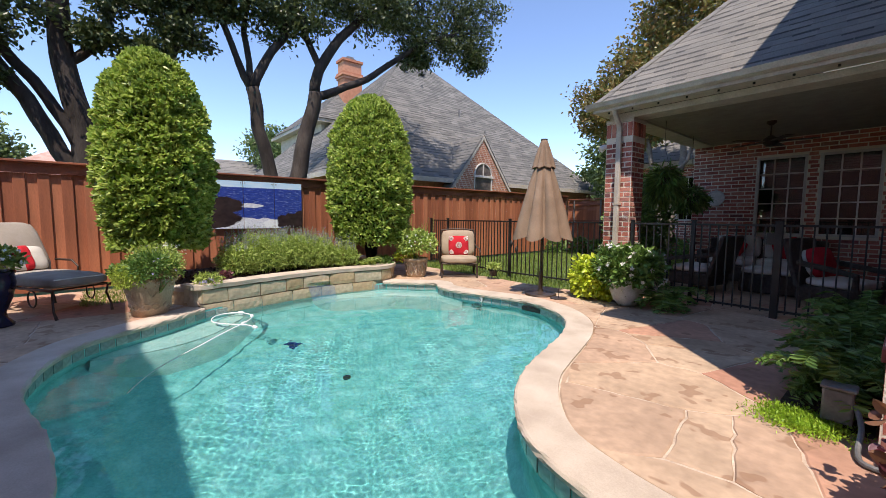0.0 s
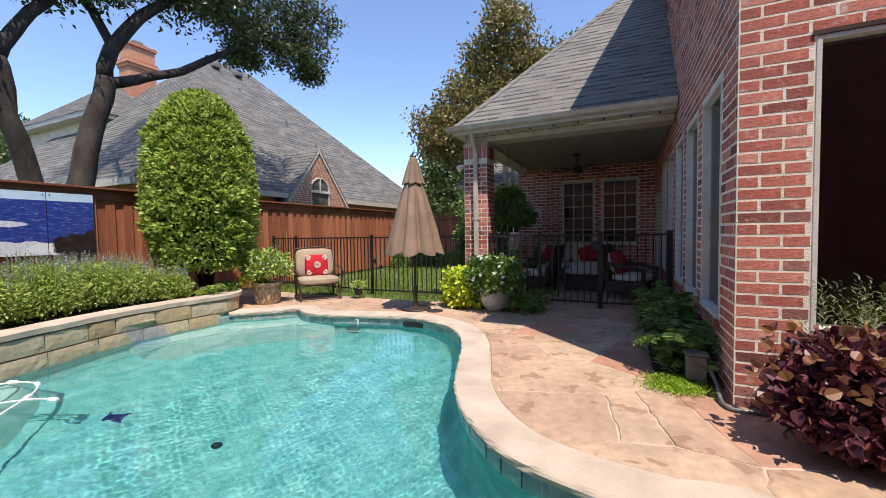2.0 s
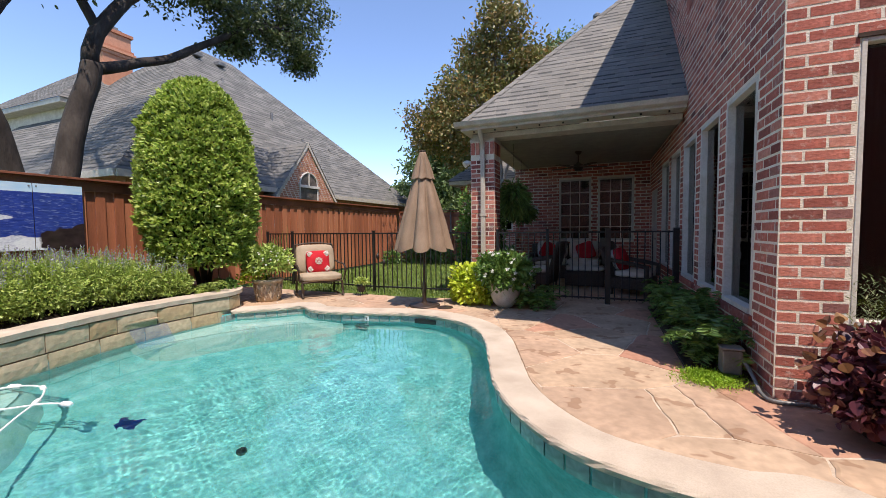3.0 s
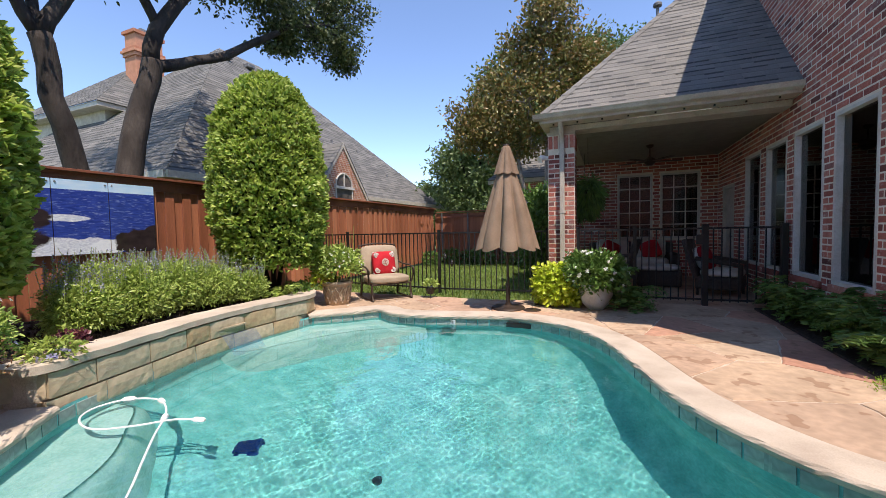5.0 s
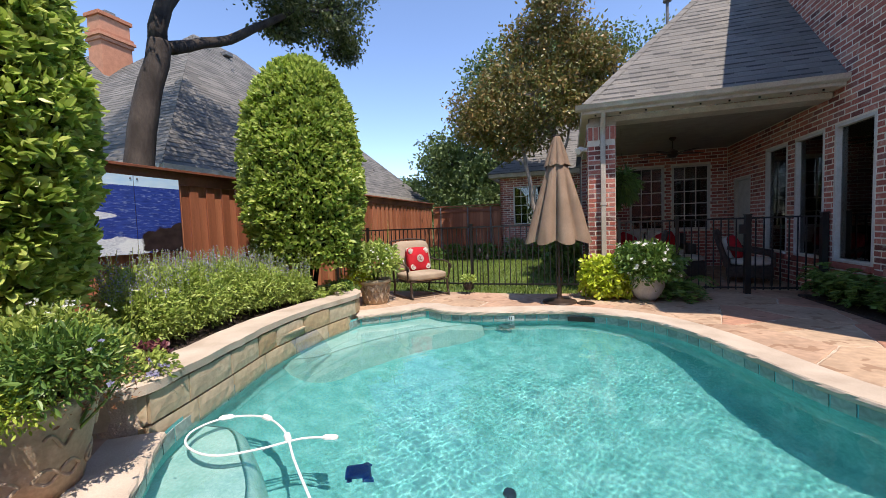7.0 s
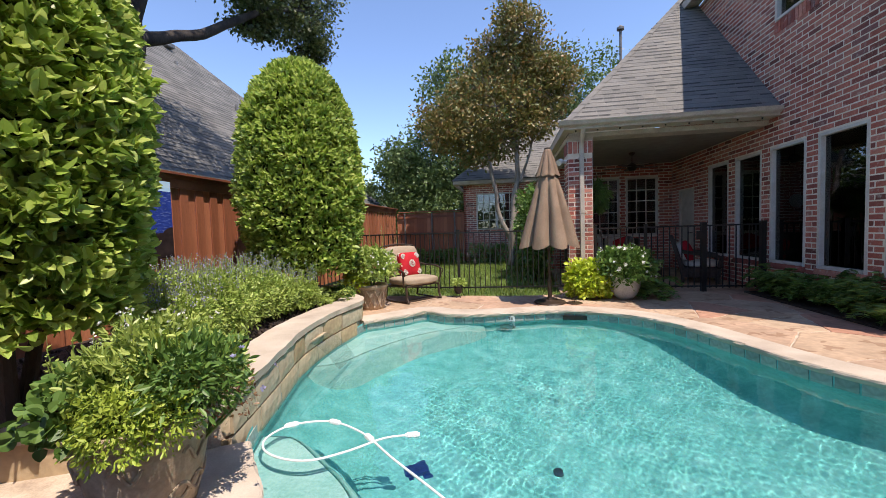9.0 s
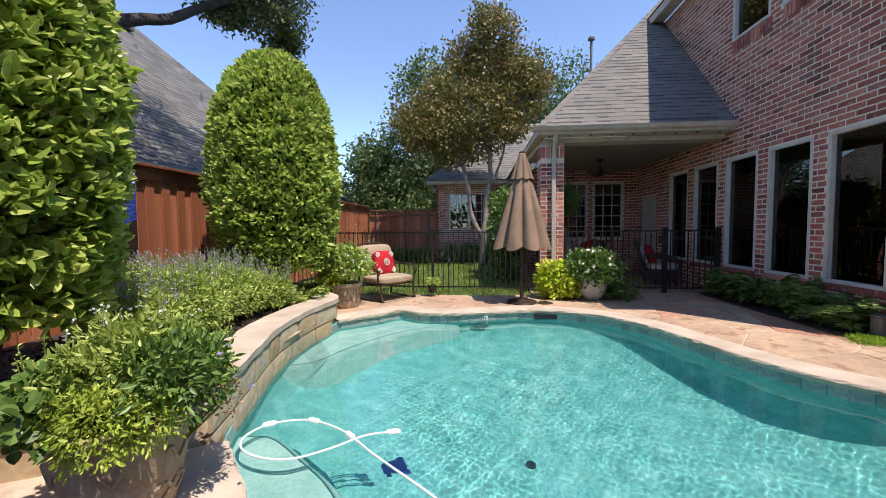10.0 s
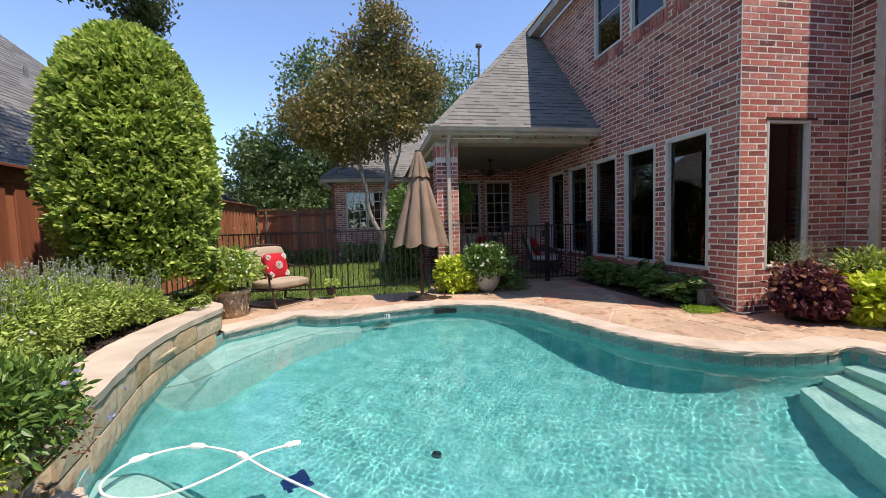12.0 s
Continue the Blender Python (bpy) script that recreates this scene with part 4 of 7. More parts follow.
def cell(seed, others, r=1.5):
    """The part of the plane nearer to seed than to the others, cut out of a square."""
    poly = [seed + np.array(c) * r for c in ((-1, -1), (1, -1), (1, 1), (-1, 1))]
    for o in others:
        if np.linalg.norm(o - seed) > 2 * r:
            continue
        m, d = (seed + o) / 2, o - seed
        out = []
        for i in range(len(poly)):
            a, b = poly[i - 1], poly[i]
            sa, sb = np.dot(a - m, d), np.dot(b - m, d)
            if (sa <= 0) != (sb <= 0):
                out.append(a + (b - a) * sa / (sa - sb))
            if sb <= 0:
                out.append(b)
        poly = out
        if len(poly) < 3:
            return []
    return poly


seeds = []
while len(seeds) < 330:
    c = np.array([rng.uniform(-9.2, 2.2), rng.uniform(-4.5, 11.2)])
    gap = rng.uniform(0.34, 0.85)
    if len(seeds) > 250 or all(np.linalg.norm(c - o) > gap for o in seeds):
        seeds.append(c)
RIM = offset_line(EDGE, -0.285, closed=True)
BEDLINE = np.array([(-8.9, 0.3), (-7.3, 0.5), (-6.3, 1.0), (-6.5, 1.6), (-6.75, 2.6), (-6.8, 4.0), (-6.9, 4.5), (-7.2, 4.95), (-8.9, 5.05)])
for c in seeds:
    poly = cell(c, [o for o in seeds if o is not c and np.abs(o - c).max() < 2.2])
    if len(poly) < 3:
        continue
    pts = []
    for i in range(len(poly)):
        a, b = np.array(poly[i - 1]), np.array(poly[i])
        n = max(2, int(np.linalg.norm(b - a) / 0.09))
        pts += [a + (b - a) * j / n for j in range(n)]
    pts = np.array(pts)
    mid = pts.mean(0)
    if inside(RIM, *mid) and all(inside(RIM, *p) for p in pts):
        continue
    if inside(BEDLINE, *mid):
        continue
    q = []
    for p in pts:
        d = mid - p
        p = p + d / max(0.05, np.linalg.norm(d)) * (0.006 + 0.012 * abs(noise.noise((p[0] * 5, p[1] * 5, 0))))
        p = p + 0.02 * np.array([noise.noise((p[0] * 6, p[1] * 9, 1)), noise.noise((p[0] * 9, p[1] * 9, 5))])
        if inside(RIM, *p):
            p = RIM[np.argmin(((RIM - p) ** 2).sum(1))]
        q.append(np.array(clamp_deck(p)))
    q2 = [q[0]]
    for p in q[1:]:
        if np.linalg.norm(p - q2[-1]) > 0.012:
            q2.append(p)
    if len(q2) < 4 or np.ptp([p[0] for p in q2]) < 0.06 or np.ptp([p[1] for p in q2]) < 0.06:
        continue
    h = rng.uniform(-0.003, 0.003)
    mid = np.mean(q2, 0)
    bm = bmesh.new()
    lo = [bm.verts.new((p[0], p[1], -0.02)) for p in q2]
    hi = [bm.verts.new((p[0], p[1], h - 0.004)) for p in q2]
    inn = [bm.verts.new((*(p + (mid - p) * 0.035), h + 0.002 + 0.003 * noise.noise((p[0] * 4, p[1] * 4, 9)))) for p in q2]
    n = len(q2)
    for k in range(n):
        bm.faces.new((lo[k - 1], lo[k], hi[k], hi[k - 1]))
        bm.faces.new((hi[k - 1], hi[k], inn[k], inn[k - 1]))
    bm.faces.new(inn)
    bmesh.ops.triangulate(bm, faces=[f for f in bm.faces if len(f.verts) > 4])
    part("flagstone", bm, M_FLAG, deck)

# bed along the house
bm = boxes(((-0.5, 3.62, -0.02), (XW - 0.02, 6.6, 0.03)))
tagged(part("house_bed_soil", bm, M_SOIL), "dark soil in the narrow bed along the house", "soil", kind="structure")

# ---- board fence ----
FX, FTOP = -8.95, 2.14
fence = tagged(new("board_fence"), "tall stained reddish brown cedar board fence", "fence", kind="structure")
board = box(bmesh.new(), (-0.012, 0, 0.03), (0.012, 0.138, FTOP - 0.2), 0.003)
board_me = bpy.data.meshes.new("board")
board.to_mesh(board_me)
board.free()
board_me.materials.append(M_FENCE)
for i in range(150):
    y = -6.3 + i * 0.137
    if y > 14.1:
        break
    ob = link("board", board_me, None, fence)
    ob.matrix_world = pose(FX - (0.0 if i % 2 else 0.026), y, 0)
part("cap", boxes(((FX - 0.1, -6.3, FTOP - 0.035), (FX + 0.1, 14.1, FTOP)), bevel=0.004), M_FENCE_N, fence)
part("trim", boxes(((FX + 0.013, -6.3, FTOP - 0.2), (FX + 0.034, 14.1, FTOP - 0.036)), ((FX + 0.036, -6.3, FTOP - 0.08), (FX + 0.05, 14.1, FTOP - 0.037)), bevel=0.002), M_FENCE_N, fence)
cross = tagged(new("cross_fence"), "stained cedar cross fence seen from its rail side", "fence", kind="structure")
for i in range(20):
    link("board", board_me, None, cross).matrix_world = pose(FX + 0.15 + i * 0.135, 14.25, 0.0, 0, 0, 90)
for z in (0.4, 1.1, 1.75):
    part("rail", boxes(((FX + 0.1, 14.17, z), (-6.3, 14.21, z + 0.09))), M_FENCE_N, cross)
part("cap", boxes(((FX + 0.1, 14.12, FTOP - 0.17), (-6.3, 14.3, FTOP - 0.13))), M_FENCE_N, cross)
for x in (-8.6, -7.5, -6.6):
    part("post", tube(bmesh.new(), [(x, 14.13, 0), (x, 14.13, FTOP - 0.2)], 0.03, 10), M_GREYPL, cross, "grey steel post")

# ---- iron fence ----
iron = tagged(new("iron_fence"), "black metal picket pool fence", "fence", kind="structure")
picket_me = bpy.data.meshes.new("picket")
bm = boxes(((-0.008, -0.008, 0.06), (0.008, 0.008, 1.19)))
bm.to_mesh(picket_me)
bm.free()
picket_me.materials.append(M_IRON)


def iron_run(a, b, gap=0.1, first=True, last=True, top=1.21, post=0.025):
    a, b = np.array(a), np.array(b)
    l = np.linalg.norm(b - a)
    ang = math.degrees(math.atan2(*(b - a)[::-1]))
    for i in range(1, int(l / gap)):
        p = a + (b - a) * i / int(l / gap)
        link("picket", picket_me, None, iron).matrix_world = pose(p[0], p[1], 0, 0, 0, ang)
    m = pose(a[0], a[1], 0, 0, 0, ang)
    for z in (0.08, top - 0.03):
        part("rail", box(bmesh.new(), (0, -0.014, z), (l, 0.014, z + 0.028), 0, m), M_IRON, iron)
    for p, yes in ((a, first), (b, last)):
        if yes:
            bm = box(bmesh.new(), (-post, -post, 0), (post, post, top + 0.03), 0.004)
            box(bm, (-post - 0.006, -post - 0.006, top + 0.03), (post + 0.006, post + 0.006, top + 0.045), 0.003)
            part("post", bm, M_IRON, iron).matrix_world = pose(p[0], p[1], 0, 0, 0, ang)


iron_run((-8.85, 7.2), (-7.95, 7.06))
iron_run((-7.95, 7.06), (-5.55, 6.78), first=False)
iron_run((-5.55, 6.78), (-3.46, 6.9), first=False)
iron_run((-2.93, 6.78), (-2.05, 6.78))
iron_run((-2.05, 6.78), (-1.12, 6.78), first=False, last=False)
iron_run((-1.08, 6.76), (-0.1, 6.8), post=0.04)
part("latch", boxes(((-1.2, 6.72, 0.95), (-1.1, 6.76, 1.1)), bevel=0.006), M_IRON, iron)

# ---- lawn ----
n = 26000
P = np.c_[rng.uniform(-8.8, -3.2, n), rng.uniform(6.35, 14.1, n), np.full(n, -0.045)]
P = np.r_[P, np.c_[rng.uniform(-8.8, -7.3, 5000), rng.uniform(-0.2, 1.0, 5000), np.full(5000, -0.045)]]
lawn = leaves("lawn_grass", P, np.tile((0.0, 0.0, 1.0), (len(P), 1)), 0.075, 0.012, M_GRASS, spread=0.35)
tagged(lawn, "short mown green lawn grass", "grass", kind="stuff")


# ---- hedges ----
def hedge(x, y, r, z0, z1, seed, big=False):
    t = thing("clipped_shrub", (x, y, 0.25), "tall clipped evergreen shrub with glossy yellow-green leaves", "shrub", "clipped shrubs in the raised bed")
    def rad(u, a):
        prof = (0.8 + 0.2 * math.sin(min(1, u / 0.38) * math.pi / 2)) if u < 0.38 else math.sqrt(max(0.0, 1 - ((u - 0.38) / 0.62) ** 2.2)) ** 0.95
        return r * prof * (1 + 0.05 * noise.noise((math.cos(a) * 2.2 + seed, math.sin(a) * 2.2, u * 6)) + 0.03 * noise.noise((math.cos(a) * 6, math.sin(a) * 6 + seed, u * 15)))
    # near-black solid core: its colour stands in for shade between the leaves
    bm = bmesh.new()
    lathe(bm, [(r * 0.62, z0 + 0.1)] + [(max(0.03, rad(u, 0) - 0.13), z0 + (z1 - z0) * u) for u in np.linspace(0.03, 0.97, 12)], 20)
    part("inner_growth", bm, M_HEDGE_SHADE, t, smooth=True).location = (0, 0, -0.28)
    P, D = [], []
    for _ in range(34000):
        u, a = rng.uniform(0, 1) ** 0.9, rng.uniform(0, math.tau)
        R = rad(u, a)
        if rng.uniform() > (R / r) * 1.0 + 0.15:
            continue
        tuft = noise.noise((R * math.cos(a) * 6.5 + seed, R * math.sin(a) * 6.5, u * 20)) + 0.5 * noise.noise((R * math.cos(a) * 14, R * math.sin(a) * 14 + seed, u * 43))
        k = R + 0.085 * tuft - abs(rng.normal(0, 0.05))
        P.append((k * math.cos(a), k * math.sin(a), z0 + (z1 - z0) * u - 0.28))
        up = 0.35 + 1.4 * max(0, u - 0.6)
        D.append((math.cos(a), math.sin(a), up))
    leaves("foliage", np.array(P), np.array(D), 0.078, 0.043, M_HEDGE, t, spread=0.95, fold=0.4, full=big)
    bm = bmesh.new()
    for k in range(4):
        a = k * 1.6 + seed
        tube(bm, [(0.05 * math.cos(a), 0.05 * math.sin(a), 0), (0.12 * math.cos(a), 0.12 * math.sin(a), 0.4), (0.3 * math.cos(a), 0.3 * math.sin(a), 1.0)], [0.045, 0.035, 0.02], 7)
    part("trunk", bm, M_BARK, t)
    return t


hedge(-7.41, 0.78, 0.71, 0.8, 3.72, 1.0, True)
hedge(-7.62, 4.56, 0.86, 0.72, 3.86, 7.0)


# ---- the neighbour's house ----
neighbour = tagged(new("neighbour_house"), "neighbour's brick house with a large grey hip roof", "house")
NX, NS, NN, NZ = -12.4, 5.9, 23.3, 2.85
R2 = math.sqrt(2)
roofs = new("roof")
roofs.parent = neighbour
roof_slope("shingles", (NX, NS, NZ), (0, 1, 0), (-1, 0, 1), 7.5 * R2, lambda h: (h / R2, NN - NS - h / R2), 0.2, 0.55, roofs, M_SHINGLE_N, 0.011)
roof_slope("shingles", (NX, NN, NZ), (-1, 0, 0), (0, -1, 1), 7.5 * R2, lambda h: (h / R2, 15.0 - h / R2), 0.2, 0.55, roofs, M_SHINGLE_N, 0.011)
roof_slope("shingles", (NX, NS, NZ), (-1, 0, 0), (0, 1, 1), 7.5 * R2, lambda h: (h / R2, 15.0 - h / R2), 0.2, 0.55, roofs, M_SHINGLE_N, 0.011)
part("wall", boxes(((-26, NS + 0.5, 0), (NX - 0.5, NN - 0.5, NZ))), M_BRICK, neighbour)
part("fascia", boxes(((NX - 0.02, NS, NZ - 0.16), (NX + 0.06, NN, NZ + 0.02)), ((-27.4, NS - 0.06, NZ - 0.16), (NX - 0.02, NS, NZ + 0.02)), ((-27.4, NN, NZ - 0.16), (NX - 0.02, NN + 0.06, NZ + 0.02))), M_TRIM, neighbour)
for (y, d, h) in ((14.9, 3.9, 0.35), (16.0, 3.0, 0.12), (17.9, 2.8, 0.12), (18.8, 1.5, 0.1), (13.6, 5.6, 0.12)):
    bm = tube(bmesh.new(), [(NX - d, y, NZ + d - 0.1), (NX - d, y, NZ + d + h)], 0.06, 8)
    part("vent_pipe", bm, M_GREYPL, neighbour)
for y in (12.95, 14.2):
    part("roof_vent", box(bmesh.new(), (NX - 6.9, y, NZ + 6.75), (NX - 6.5, y + 0.4, NZ + 6.95), 0.03), M_GREYPL, neighbour)
# brick gable with an arched window
gy, gz, gx = 12.72, 4.72, NX + 0.12
bm = bmesh.new()
rise = 1.27
a = [bm.verts.new(p) for p in ((gx, gy - 1.8, 1.0), (gx, gy + 1.8, 1.0), (gx, gy + 1.8, gz - 1.8 * rise), (gx, gy, gz), (gx, gy - 1.8, gz - 1.8 * rise))]
f = bm.faces.new(a)
ex = bmesh.ops.extrude_face_region(bm, geom=[f])
bmesh.ops.translate(bm, verts=[v for v in ex["geom"] if isinstance(v, bmesh.types.BMVert)], vec=(-2.0, 0, 0))
bmesh.ops.recalc_face_normals(bm, faces=bm.faces)
part("gable_mortar", bm, M_MORTAR, neighbour)
V, F = [], []
for i in range(46):
    z = 1.0 + i * COURSE
    half = 1.8 if z < gz - 1.8 * rise else (gz - z - 0.06) / rise
    y = gy - half + (0.1 if i % 2 else 0)
    while y < gy + half - 0.05:
        l = min(0.2, gy + half - y)
        n = len(V)
        V += [(gx + 0.012, y, z), (gx + 0.012, y + l - 0.015, z), (gx + 0.012, y + l - 0.015, z + 0.062), (gx + 0.012, y, z + 0.062)]
        F.append((n, n + 1, n + 2, n + 3))
        y += 0.215
tagged(raw("gable_bricks", V, F, M_CHBRICK, neighbour, "orange brick gable"), kind="stuff")
bm = bmesh.new()
for s in (-1, 1):
    p = [(gx + 0.05, gy, gz + 0.14), (gx + 0.05, gy + s * 2.02, gz + 0.14 - 2.02 * rise), (gx + 0.05, gy + s * 2.02, gz - 0.06 - 2.02 * rise), (gx + 0.05, gy, gz - 0.06)]
    f = bm.faces.new([bm.verts.new(q) for q in p])
    ex = bmesh.ops.extrude_face_region(bm, geom=[f])
    bmesh.ops.translate(bm, verts=[v for v in ex["geom"] if isinstance(v, bmesh.types.BMVert)], vec=(-0.1, 0, 0))
bmesh.ops.recalc_face_normals(bm, faces=bm.faces)
part("gable_trim", bm, M_TRIM, neighbour, "pale gable trim")
for s in (-1, 1):
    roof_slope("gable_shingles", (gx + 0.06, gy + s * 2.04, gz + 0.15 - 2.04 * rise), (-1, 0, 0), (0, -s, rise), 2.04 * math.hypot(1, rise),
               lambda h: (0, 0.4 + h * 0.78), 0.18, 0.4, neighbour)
win = new("window")
win.parent = neighbour
arc = [(gy + 0.52 * math.cos(u), 3.1 + 0.52 * math.sin(u)) for u in np.linspace(0, math.pi, 15)]
bm = bmesh.new()
bm.faces.new([bm.verts.new((gx + 0.02, y, z)) for y, z in arc + [(gy - 0.52, 2.2), (gy + 0.52, 2.2)]])
# opaque dark face: the dim room behind is put into its colour
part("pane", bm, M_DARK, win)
tube_bm = tube(bmesh.new(), [(gx + 0.03, y, z) for y, z in [(gy + 0.52, 2.2)] + arc + [(gy - 0.52, 2.2)]], 0.035, 6)
box(tube_bm, (gx + 0.01, gy - 0.6, 3.0), (gx + 0.09, gy + 0.6, 3.1))
box(tube_bm, (gx + 0.01, gy - 0.02, 3.1), (gx + 0.06, gy + 0.02, 3.6))
part("frame", tube_bm, M_WHITE, win)

# two-storey block with pale walls
part("upper_wall", boxes(((-27.5, 8.9, 2.0), (-20.7, 15.0, 6.3))), M_STUCCO, neighbour, "cream upper wall")
part("upper_fascia", boxes(((-28.0, 8.43, 6.27), (-20.23, 15.4, 6.45))), M_TRIM, neighbour)
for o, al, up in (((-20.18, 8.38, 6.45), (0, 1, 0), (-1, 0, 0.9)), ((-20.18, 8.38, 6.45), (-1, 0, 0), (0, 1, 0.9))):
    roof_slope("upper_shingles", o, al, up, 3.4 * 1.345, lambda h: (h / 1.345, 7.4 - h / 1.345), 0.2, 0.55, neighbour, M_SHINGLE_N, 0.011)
for x in (-23.3, -22.4):
    w = new("window")
    w.parent = neighbour
    part("frame", boxes(((x, 8.83, 4.35), (x + 0.8, 8.92, 5.6))), M_WHITE, w)
    part("pane", boxes(((x + 0.06, 8.81, 4.42), (x + 0.74, 8.835, 4.95)), ((x + 0.06, 8.81, 5.02), (x + 0.74, 8.835, 5.54))), M_POTWHITE, w)
# chimney with corbelled top
ch = bmesh.new()
for z0, z1, g in ((6.5, 9.35, 0.0), (9.35, 9.5, 0.06), (9.5, 9.62, 0.12), (9.62, 9.75, 0.06), (9.75, 10.35, -0.02), (10.35, 10.5, 0.06)):
    box(ch, (-22.6 - g, 10.75 - g, z0), (-21.8 + g, 11.95 + g, z1), 0.01)
part("chimney", ch, M_CHBRICK, neighbour, "orange brick chimney with corbelled top")
part("chimney_cap", boxes(((-22.45, 11.05, 10.5), (-21.95, 11.65, 10.62)), ((-22.35, 11.15, 10.62), (-22.05, 11.55, 10.75))), M_GREYPL, neighbour)

# lower roofs beyond
far_house = thing("far_house", (-30, -2.0, 0), "distant low house with a pale clay tile roof", "house")
bm = bmesh.new()
vs = [bm.verts.new(p) for p in ((0, -3.5, 3.2), (0, 4.5, 3.2), (-6, 4.5, 3.2), (-6, -3.5, 3.2), (-3, -0.5, 5.2), (-3, 1.5, 5.2))]
for f in ((0, 1, 5, 4), (1, 2, 5), (2, 3, 4, 5), (3, 0, 4)):
    bm.faces.new([vs[i] for i in f])
part("roof", bm, M_CLAY, far_house)
part("wall", boxes(((-5.6, -3.1, 0), (-0.4, 4.1, 3.2))), M_STUCCO, far_house)
grey_house = thing("far_house", (-34, 8.0, 0), "distant house with a grey shingle roof", "house")
roof_slope("shingles", (0, -5, 3.6), (0, 1, 0), (-1, 0, 0.6), 5.0, lambda h: (h * 0.8, 16 - h * 0.8), 0.3, 0.8, grey_house)
part("wall", boxes(((-9, -4.5, 0), (-0.5, 10.5, 3.6))), M_STUCCO, grey_house)


# ---- trees ----
def tree(name, limbs, clumps, leaf, bark, label, per=900, size=0.09, seed=0, spread=0.9, shell=0.15, twigs=True, thick=1.0, sprig=26, loose=1.0):
    """limbs: lists of (point, radius); clumps: (centre, radii)."""
    t = tagged(new(name), label, "tree")
    bm = bmesh.new()
    for limb in limbs:
        limb = [(p, r * thick) for p, r in limb]
        P = smooth_line([p for p, _ in limb], 0.35)
        Rr = np.interp(np.linspace(0, 1, len(P)), np.linspace(0, 1, len(limb)), [r for _, r in limb])
        P = [p + np.array([noise.noise(tuple(p * 1.3)) * 0.12, noise.noise(tuple(p * 1.3 + 9)) * 0.12, 0]) * (0 if i == 0 else 1) for i, p in enumerate(P)]
        tube(bm, [tuple(p) for p in P], list(Rr), 9)
    if twigs:
        for c, r in clumps:
            for k in range(7):
                d = Vector(rng.normal(0, 1, 3)).normalized()
                e = Vector(c) + Vector((d.x * r[0], d.y * r[1], d.z * r[2])) * 0.85
                m = Vector(c) * 0.5 + e * 0.5 + Vector(rng.normal(0, 0.12, 3))
                tube(bm, [tuple(c), tuple(m), tuple(e)], [0.035, 0.02, 0.008], 5, False)
    part("trunk", bm, bark, t, smooth=True)
    Ps, Ds = [], []
    for c, r in clumps:
        # small sprays of leaves inside each clump, so that the outline is ragged and lets the sky through
        n = sprig
        for _ in range(max(6, int(per / n))):
            d = rng.normal(0, 1, 3)
            d /= np.linalg.norm(d)
            q = np.array(c) + d * np.array(r) * rng.uniform(shell, 1.15) ** 0.5
            w = np.array((1.25, 1.25, 0.7)) * loose * (0.13 * np.mean(r) ** 0.5 + size * 0.6)
            Ps.append(q + rng.normal(0, 1, (n, 3)) * w)
            Ds.append(np.tile(d * 0.5 + np.array((0, 0, -0.1)), (n, 1)))
    leaves("crown", np.concatenate(Ps), np.concatenate(Ds), size, size * 0.5, leaf, t, spread=spread)
    return t


X = -10.3
oak_a = [[((X, 3.7, 0), 0.36), ((X, 3.82, 1.6), 0.3), ((X, 3.95, 2.6), 0.27), ((X, 4.14, 3.4), 0.25), ((X, 4.44, 4.5), 0.22)],
         [((X, 4.4, 4.4), 0.16), ((X, 5.1, 4.72), 0.13), ((X, 5.98, 5.2), 0.12), ((X, 6.74, 5.85), 0.1), ((X + 0.3, 7.8, 6.6), 0.07), ((X + 0.5, 9.0, 7.2), 0.04)],
         [((X, 4.42, 4.45), 0.19), ((X, 4.6, 5.2), 0.17), ((X, 5.13, 6.07), 0.14), ((X, 6.1, 7.1), 0.11), ((X + 0.3, 7.5, 8.2), 0.07)],
         [((X, 4.6, 5.1), 0.12), ((X - 0.2, 4.2, 6.2), 0.1), ((X - 0.3, 3.9, 7.5), 0.07)],
         [((X - 0.2, 4.1, 6.4), 0.1), ((X - 1.2, 4.4, 7.8), 0.08), ((X - 2.6, 5.0, 9.2), 0.06), ((X - 4.0, 6.2, 10.2), 0.03)]]
# clumps with dx < 0 are mostly unseen, added to shade the neighbour's roof
ca = [((X + dx, y, z), (r * 1.0, r * 1.15, r * 0.75)) for dx, y, z, r in (
    (0, 9.9, 7.4, 0.75), (0.2, 9.0, 7.1, 0.8), (0, 9.2, 8.0, 1.0), (0.3, 10.2, 8.4, 0.8), (0, 8.0, 6.9, 0.8), (0.1, 7.4, 7.6, 1.0), (0, 8.4, 8.9, 1.2), (0.2, 6.4, 7.2, 0.8),
    (0, 7.6, 6.2, 0.45), (0, 5.9, 6.9, 0.8), (0, 6.2, 8.2, 1.1), (0, 5.0, 7.3, 0.9), (0, 4.1, 6.4, 0.7), (0.2, 9.9, 6.6, 0.45), (0, 4.2, 7.9, 1.1), (0.4, 5.6, 9.2, 1.3), (0.4, 7.6, 10.0, 1.4), (-1.3, 5.4, 9.6, 1.2), (-1.7, 6.6, 9.8, 1.3), (-1.5, 7.9, 10.2, 1.3), (-2.4, 8.8, 10.2, 1.2), (-2.6, 7.2, 9.8, 1.1), (-0.9, 9.4, 10.2, 1.2), (-2.6, 4.6, 9.8, 1.1), (-3.4, 5.8, 10.0, 1.2), (-4.2, 7.0, 10.3, 1.1), (-3.0, 3.6, 10.0, 1.1), (-4.6, 5.0, 10.6, 1.1))]
